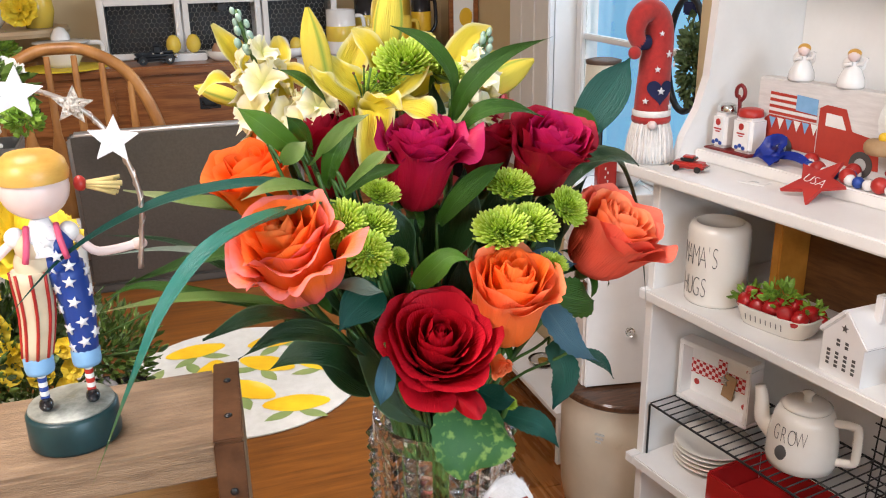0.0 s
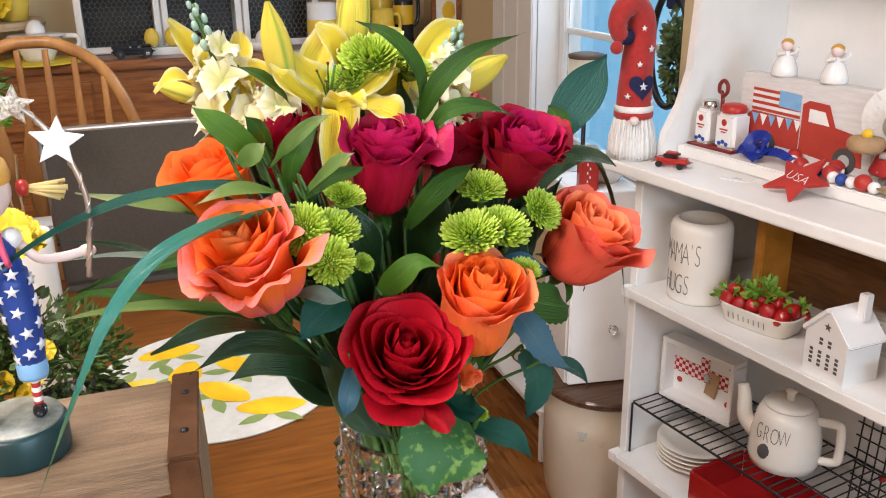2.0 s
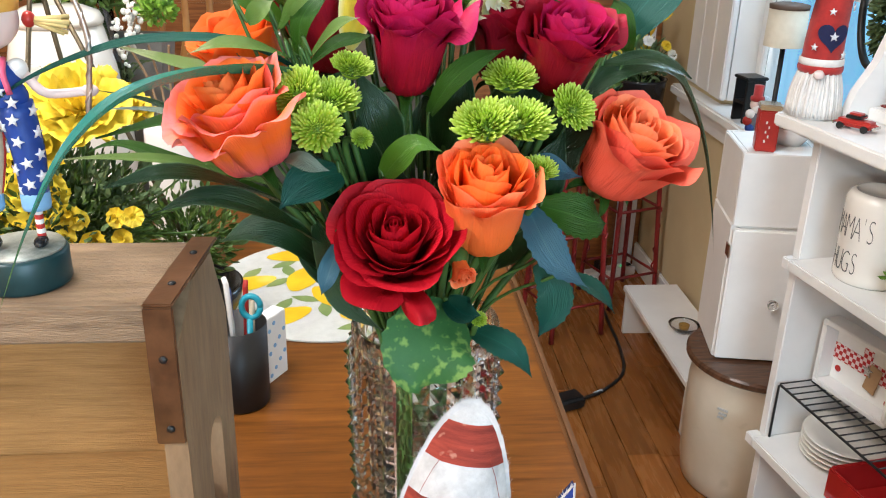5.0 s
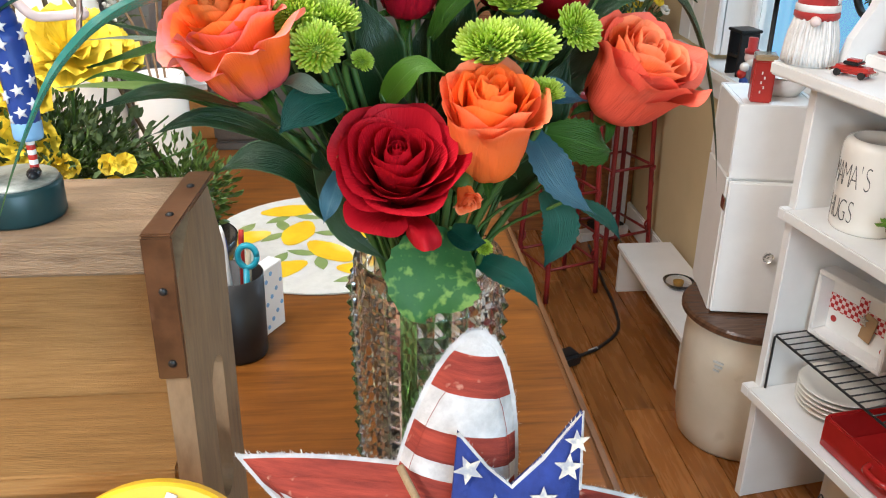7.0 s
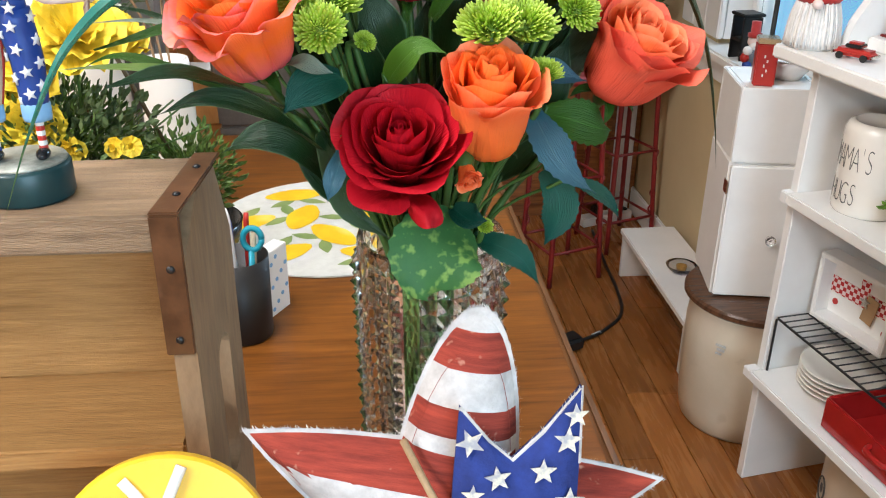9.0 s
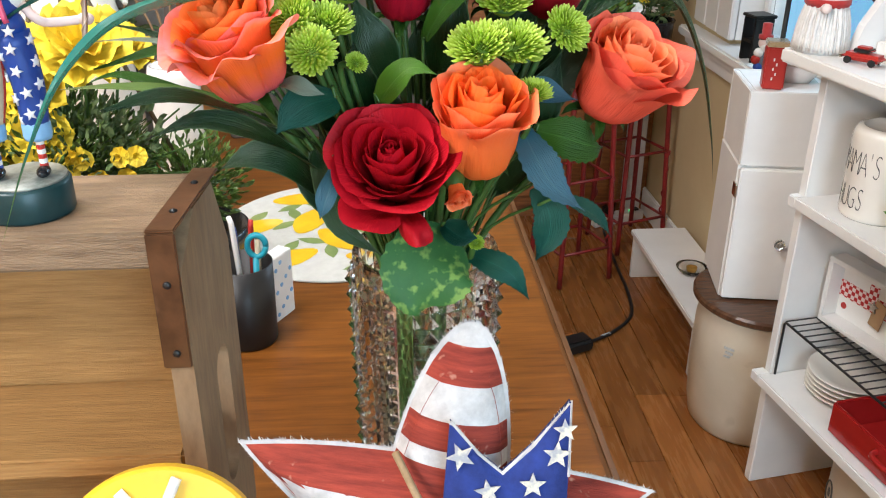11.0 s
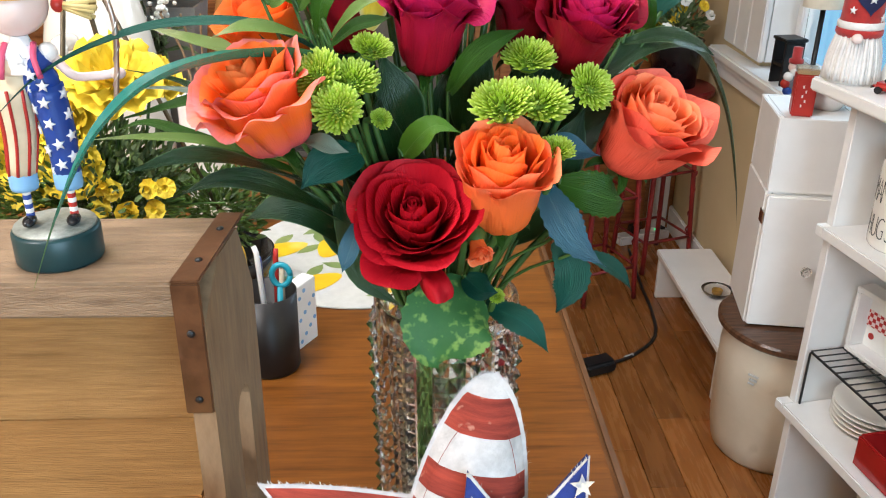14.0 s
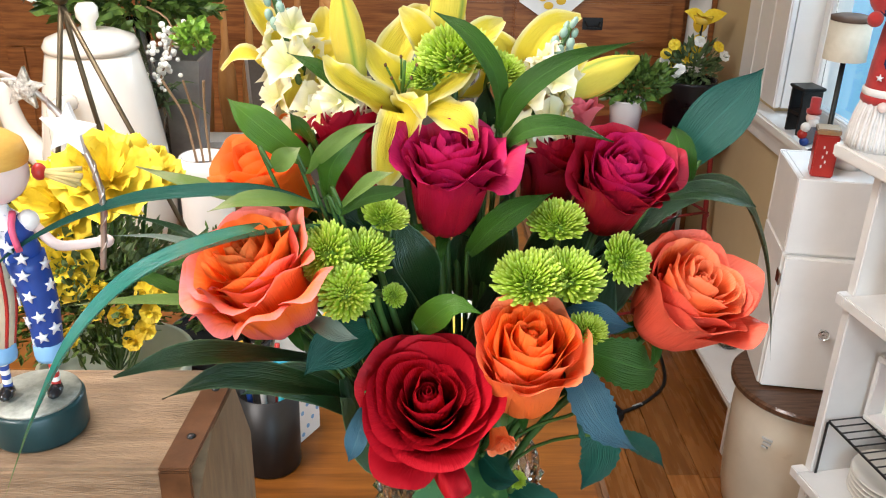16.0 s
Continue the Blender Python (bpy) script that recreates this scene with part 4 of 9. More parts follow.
rose("orange rose at the back of the bouquet", (0.030, 0.588, 1.268), (-0.40, -0.22, 0.88), 0.036, ORANGE_P, 19, 80, None, True, 0.44, 8, 55)
rose("small pink rose behind the crimson ones", (0.243, 0.640, 1.292), (0.1, -0.2, 0.97), 0.017, PINK_P, 20, 8, None, True, 0.34, 7, 44, 0.17, 5)
rose("small drooping orange bud under the roses", (0.184, 0.471, 1.126), (0.15, -0.75, -0.45), 0.009, CORAL_P, 21, 8, None, False, 0.34, 8, 60, 0.17, 4)

# green button chrysanthemums
MUM = petal_mat("green_mum_floret", [(0, (0.18, 0.32, 0.02)), (0.5, (0.38, 0.55, 0.035)), (1, (0.58, 0.72, 0.15))], rough=0.5, rand=0.14, vein=0.1, through_light=0.25)


def mum(at, axis, R, seed, label="lime green button chrysanthemum", flat=0.75):
    rnd = random.Random(seed)
    A = frame_axes(axis)
    base = Vector(at) - Vector(axis).normalized() * R * 0.75
    M = Matrix.Translation(base) @ A
    t = new("chrysanthemum")
    t.matrix_basis = M
    tagged(t, label, "flower", "green chrysanthemums of the bouquet")
    verts, faces, uvs = [], [], []
    n = int(190 + 3600 * R)
    for i in range(n):
        f = (i + 0.5) / n
        th = 1.62 * f ** 0.62
        ph = i * 2.399963 + rnd.uniform(-.12, .12)
        d = Vector((math.sin(th) * math.cos(ph), math.sin(th) * math.sin(ph), math.cos(th) * flat + 0.02))
        e1 = Vector((-math.sin(ph), math.cos(ph), 0))
        up = Vector((0, 0, 1)) if th > 0.5 else Vector((0, 0, 0.4))
        ln = R * rnd.uniform(0.88, 1.06) * (0.80 + 0.20 * math.sin(th))
        w = R * 0.062 * (0.8 + 0.5 * f)
        k0 = len(verts)
        for s, ws in ((0.35, 0.75), (0.72, 1.0), (0.92, 0.9), (1.0, 0.30)):
            p = d * ln * s + up * R * 0.13 * s ** 4 * (1 - 0.4 * math.cos(th))
            nrm = d.cross(e1)
            verts.append(p - e1 * w * ws - nrm * w * 0.5)
            verts.append(p + nrm * w * 0.3 * ws)
            verts.append(p + e1 * w * ws - nrm * w * 0.5)
        for s in range(3):
            for c in range(2):
                a = k0 + 3 * s + c
                faces.append((a, a + 1, a + 4, a + 3))
                uvs.append(((-1 + c, s / 3), (c, s / 3), (c, (s + 1) / 3), (-1 + c, (s + 1) / 3)))
    me = bpy.data.meshes.new("floret_mass")
    me.from_pydata(verts, [], faces)
    lay = me.uv_layers.new(name="petal")
    k = 0
    for q in uvs:
        for c in q:
            lay.data[k].uv = c
            k += 1
    me.shade_smooth()
    me.materials.append(MUM)
    ob = new("floret_mass", me)
    ob.parent = t
    tagged(ob, "", "", "", "stuff")
    part("core", ball(0, 0, 0, R * 0.55, R * 0.55, R * 0.45, 12), mat_core, t, smooth=True)
    part("calyx", lathe([(0, -R * 0.5), (R * 0.18, -R * 0.46), (R * 0.5, -R * 0.18), (R * 0.62, 0), (0, 0.0)], 12), STEM, t, smooth=True)
    stem_down(t, M, base - Vector(axis).normalized() * R * 0.4, -Vector(axis).normalized(), 0.0022)


mat_core = mat("mum_core", (0.22, 0.34, 0.02), (0.16, 0.26, 0.015), rough=0.6, scale=90)
for k, (at, ax, R) in enumerate((
        ((0.0755, 0.497, 1.245), (-0.45, -0.60, 0.66), 0.0155), ((0.1036, 0.506, 1.244), (0.1, -0.30, 0.95), 0.0155), ((0.0934, 0.478, 1.227), (-0.05, -0.80, 0.6), 0.0140),
        ((0.1166, 0.525, 1.258), (0.2, -0.2, 0.95), 0.0120), ((0.196, 0.507, 1.231), (-0.15, -0.25, 0.95), 0.0190), ((0.2248, 0.510, 1.230), (0.15, -0.35, 0.92), 0.0180),
        ((0.2178, 0.540, 1.251), (0.0, -0.25, 0.95), 0.0155), ((0.2616, 0.516, 1.231), (0.40, -0.65, 0.60), 0.0140), ((0.2332, 0.498, 1.198), (0.08, -0.20, 0.96), 0.0110),
        ((0.157, 0.594, 1.344), (0.0, -0.25, 0.95), 0.0215), ((0.188, 0.590, 1.330), (0.30, -0.2, 0.9), 0.0135), ((0.136, 0.596, 1.326), (-0.3, -0.2, 0.92), 0.0150))):
    mum(at, ax, R * 1.2, 40 + k)
mum((0.197, 0.487, 1.093), (0.2, -0.5, 0.85), 0.0065, 61, "small closed green chrysanthemum bud by the vase rim")
mum((0.122, 0.503, 1.212), (0.35, -0.6, 0.7), 0.0078, 60, "small half-open green chrysanthemum bud")

# lilies
LILY_P = petal_mat("lily_tepal", [(0, (0.58, 0.52, 0.05)), (0.4, (0.78, 0.62, 0.045)), (0.8, (0.80, 0.64, 0.06)), (1, (0.82, 0.72, 0.22))], rough=0.45, vein=0.9, through_light=0.28, across=(0.66, 1.0, (0.84, 0.78, 0.42), True))
LILY_BUD = petal_mat("lily_bud_skin", [(0, (0.45, 0.52, 0.10)), (0.4, (0.84, 0.70, 0.10)), (1, (0.80, 0.66, 0.08))], rough=0.45, vein=0.5, through_light=0.25, across=(0.0, 0.22, (0.30, 0.42, 0.06), False))
ANTHER = mat("lily_anther", (0.12, 0.05, 0.012), (0.07, 0.028, 0.008), rough=0.8, scale=200)


def lily(throat, tepals, seed, label="drooping yellow lily with cream-edged tepals", heart=(0.0, -0.5, 0.8)):
    """A spent lily: each tepal runs from the throat along its own line; heart: the way its stamens point."""
    rnd = random.Random(seed)
    M = Matrix.Translation(throat)
    inv = M.inverted()
    t = new("lily")
    t.matrix_basis = M
    tagged(t, label, "lily", "flowers of the bouquet")
    T = Vector(throat)
    for pts, width, face in tepals:
        c = spline([T, *pts], 18)
        F = Vector(face).normalized()
        ph = rnd.random() * 6
        rows = []
        for i, p in enumerate(c):
            v = i / 18
            d = (c[min(i + 1, 18)] - c[max(i - 1, 0)]).normalized()
            side = d.cross(F).normalized()
            nor = side.cross(d).normalized()
            w = 0.5 * width * math.sin(math.pi * min(1, v * 0.93 + 0.05) ** 0.9) ** 0.7 + 0.0006
            row = []
            for j in range(9):
                u = j / 4 - 1
                ruf = 0.26 * w * math.sin(15 * v + 2.0 * u + ph) * abs(u) ** 2.5
                row.append(inv @ (p + side * (w * u) + nor * (0.34 * w * abs(u) ** 1.4 + ruf - 0.16 * w * math.exp(-(u / 0.12) ** 2))))
            rows.append(row)
        part("tepal", sheet(rows), LILY_P, t, smooth=True)
    hd = frame_axes(heart)
    for i in range(5):
        a = radians(72 * i + 20)
        e = hd @ Vector((0.010 * math.cos(a), 0.010 * math.sin(a), 0.040))
        st = part("stamen", tube([(0, 0, 0), hd @ Vector((0.003 * math.cos(a), 0.003 * math.sin(a), 0.022)), e], 0.0007, 5, 6), LEAF_PALE, t, smooth=True)
        part("anther", ball(e.x, e.y, e.z, 0.0010, 0.0026, 0.0012, 8), ANTHER, st, "dark brown anther", smooth=True)
    part("pistil", tube([(0, 0, 0), hd @ Vector((0.002, 0, 0.046))], 0.0011, 6), LEAF_PALE, t, smooth=True)
    stem_down(t, M, T, Vector((0, 0.2, -1)), 0.0028)


def lily_bud(at, tip, w, seed, label="closed yellow lily bud with green ribs"):
    base = Vector(at)
    d = Vector(tip) - base
    M = Matrix.Translation(base) @ frame_axes(d)
    L = d.length
    t = new("lily_bud")
    t.matrix_basis = M
    tagged(t, label, "lily bud", "flowers of the bouquet")
    for i in range(3):
        a0 = radians(120 * i)
        rows = []
        for s in range(13):
            v = s / 12
            r = w * (0.30 + 0.70 * math.sin(math.pi * (0.12 + 0.80 * v)) ** 0.9) * (1 - v ** 6 * 0.75)
            row = []
            for j in range(9):
                u = j / 4 - 1
                a = a0 + u * radians(66)
                rr = r * (1 - 0.16 * abs(u) ** 2) + (0.04 * w if u > 0 else 0)
                row.append((rr * math.cos(a), rr * math.sin(a), L * v))
            rows.append(row)
        part("tepal", sheet(rows), LILY_BUD, t, smooth=True)
    stem_down(t, M, base, -d.normalized(), 0.0026)


FWD, UPW = (0.0, -0.85, 0.5), (0.0, -0.4, 0.9)
lily((0.123, 0.606, 1.288), [
    ([(0.108, 0.586, 1.302), (0.088, 0.566, 1.320), (0.078, 0.570, 1.332)], 0.0185, (0.5, -0.7, 0.5)),
    ([(0.116, 0.616, 1.318), (0.130, 0.630, 1.340), (0.140, 0.640, 1.350)], 0.0235, FWD),
    ([(0.140, 0.592, 1.306), (0.159, 0.584, 1.322), (0.170, 0.590, 1.334)], 0.0218, (-0.35, -0.75, 0.5)),
    ([(0.142, 0.576, 1.298), (0.158, 0.562, 1.296), (0.168, 0.558, 1.286)], 0.0269, UPW),
    ([(0.124, 0.570, 1.298), (0.117, 0.556, 1.276), (0.113, 0.559, 1.254)], 0.0252, (-0.1, -0.95, 0.2)),
    ([(0.126, 0.576, 1.304), (0.131, 0.556, 1.309), (0.136, 0.546, 1.302)], 0.0168, (0.2, -0.6, 0.7))], 71, "drooping yellow lily hanging over the roses")
lily((0.150, 0.632, 1.286), [
    ([(0.146, 0.622, 1.315), (0.134, 0.618, 1.338), (0.122, 0.622, 1.352)], 0.0218, FWD),
    ([(0.160, 0.626, 1.312), (0.172, 0.622, 1.334), (0.188, 0.628, 1.344)], 0.0235, FWD),
    ([(0.150, 0.640, 1.320), (0.152, 0.645, 1.350), (0.148, 0.650, 1.372)], 0.0252, FWD),
    ([(0.132, 0.612, 1.304), (0.112, 0.602, 1.318), (0.100, 0.606, 1.334)], 0.0218, FWD),
    ([(0.172, 0.614, 1.302), (0.186, 0.606, 1.312), (0.192, 0.606, 1.300)], 0.0218, UPW)], 72, "yellow lily behind the front bloom", (0.0, -0.2, 0.95))
lily((0.056, 0.652, 1.288), [
    ([(0.046, 0.650, 1.318), (0.033, 0.643, 1.340), (0.021, 0.640, 1.358)], 0.0176, FWD),
    ([(0.040, 0.640, 1.308), (0.020, 0.626, 1.320), (0.006, 0.626, 1.309)], 0.0143, UPW),
    ([(0.062, 0.648, 1.318), (0.070, 0.650, 1.334), (0.070, 0.656, 1.346)], 0.0202, FWD),
    ([(0.066, 0.638, 1.308), (0.078, 0.630, 1.320), (0.086, 0.628, 1.310)], 0.0202, FWD),
    ([(0.052, 0.634, 1.304), (0.050, 0.622, 1.300), (0.046, 0.618, 1.286)], 0.0202, FWD)], 73, "yellow lily beside the cream stock")
lily((0.206, 0.648, 1.280), [
    ([(0.204, 0.632, 1.318), (0.218, 0.630, 1.340), (0.238, 0.630, 1.347)], 0.0202, FWD),
    ([(0.196, 0.640, 1.306), (0.190, 0.636, 1.324), (0.180, 0.640, 1.336)], 0.0202, FWD),
    ([(0.222, 0.640, 1.302), (0.236, 0.636, 1.318), (0.246, 0.640, 1.326)], 0.0218, FWD),
    ([(0.214, 0.632, 1.300), (0.226, 0.622, 1.302), (0.234, 0.620, 1.292)], 0.0185, UPW)], 74, "yellow lily above the crimson rose", (0.2, -0.3, 0.9))
lily_bud((0.095, 0.602, 1.308), (0.085, 0.600, 1.370), 0.0108, 74, "large half-open yellow lily bud with green ribs")
lily_bud((0.148, 0.632, 1.318), (0.157, 0.630, 1.392), 0.0118, 75, "tall yellow lily bud with green ribs")
lily_bud((0.228, 0.648, 1.290), (0.284, 0.650, 1.317), 0.0125, 76)
lily_bud((0.045, 0.700, 1.290), (0.008, 0.716, 1.303), 0.0080, 78)

# stock spikes with ruffled cream florets
STOCK_P = petal_mat("stock_petal", [(0, (0.66, 0.66, 0.20)), (0.5, (0.82, 0.76, 0.38)), (1, (0.90, 0.87, 0.70))], rough=0.6, rand=0.08, vein=0.2, through_light=0.3)
STOCK_BUD = mat("stock_bud", (0.30, 0.42, 0.34), (0.20, 0.32, 0.25), rough=0.6, scale=80, rand=0.2, island=True)


def stock(at, tip, seed, w=0.020, n=9, label="cream stock spike with ruffled florets"):
    rnd = random.Random(seed)
    base, end = Vector(at), Vector(tip)
    d = end - base
    M = Matrix.Translation(base) @ frame_axes(d)
    L = d.length
    t = new("stock_flower")
    t.matrix_basis = M
    tagged(t, label, "flower", "flowers of the bouquet")
    part("spike", tube([(0, 0, 0), (0.001, 0.001, L * 0.5), (0, 0, L)], 0.0026, 7, 8, 0.6), STEM, t, smooth=True)
    for i in range(n):
        f = i / (n - 1)
        a = i * 2.4
        c = Vector((w * (1 - 0.6 * f) * math.cos(a), w * (1 - 0.6 * f) * math.sin(a), L * (0.02 + 0.66 * f)))
        out = Vector((math.cos(a), math.sin(a), 0.5)).normalized()
        bm = None
        q = frame_axes(out)
        for k in range(6):
            b = 6.28 * k / 6 + rnd.random() * 0.5
            R = (0.0195 - 0.006 * f) * (0.65 if k > 3 else 1)
            ph = rnd.random() * 6
            rows = []
            for s in range(5):
                v = s / 4
                rows.append([])
                for j in range(5):
                    u = j / 2 - 1
                    r = R * v
                    ww = R * 0.72 * v ** 0.7
                    rows[-1].append(q @ Vector((r * math.cos(b) - ww * u * math.sin(b), r * math.sin(b) + ww * u * math.cos(b), R * (0.55 * v - 0.30 * v * v) + 0.22 * R * v * math.sin(4 * u + ph + 3 * v) + (0.5 * R * v if k > 3 else 0))) + c)
            p = sheet(rows)
            bm = p if bm is None else join(bm, p)
        part("floret", bm, STOCK_P, t, smooth=True)
    for i in range(11):
        f = i / 10
        a = i * 2.4
        r = 0.0075 * (1 - 0.7 * f)
        part("bud", ball(r * math.cos(a), r * math.sin(a), L * (0.74 + 0.26 * f), 0.0032 - 0.0012 * f, None, 0.0045 - 0.0015 * f, 8), STOCK_BUD, t, smooth=True)
    stem_down(t, M, base, -d.normalized(), 0.0026)


stock((0.066, 0.622, 1.262), (0.038, 0.632, 1.368), 81, 0.022, 12)
stock((0.086, 0.604, 1.268), (0.088, 0.600, 1.322), 82, 0.020, 9)
stock((0.200, 0.608, 1.262), (0.232, 0.622, 1.346), 83, 0.020, 12, "white stock spike with grey-blue buds")

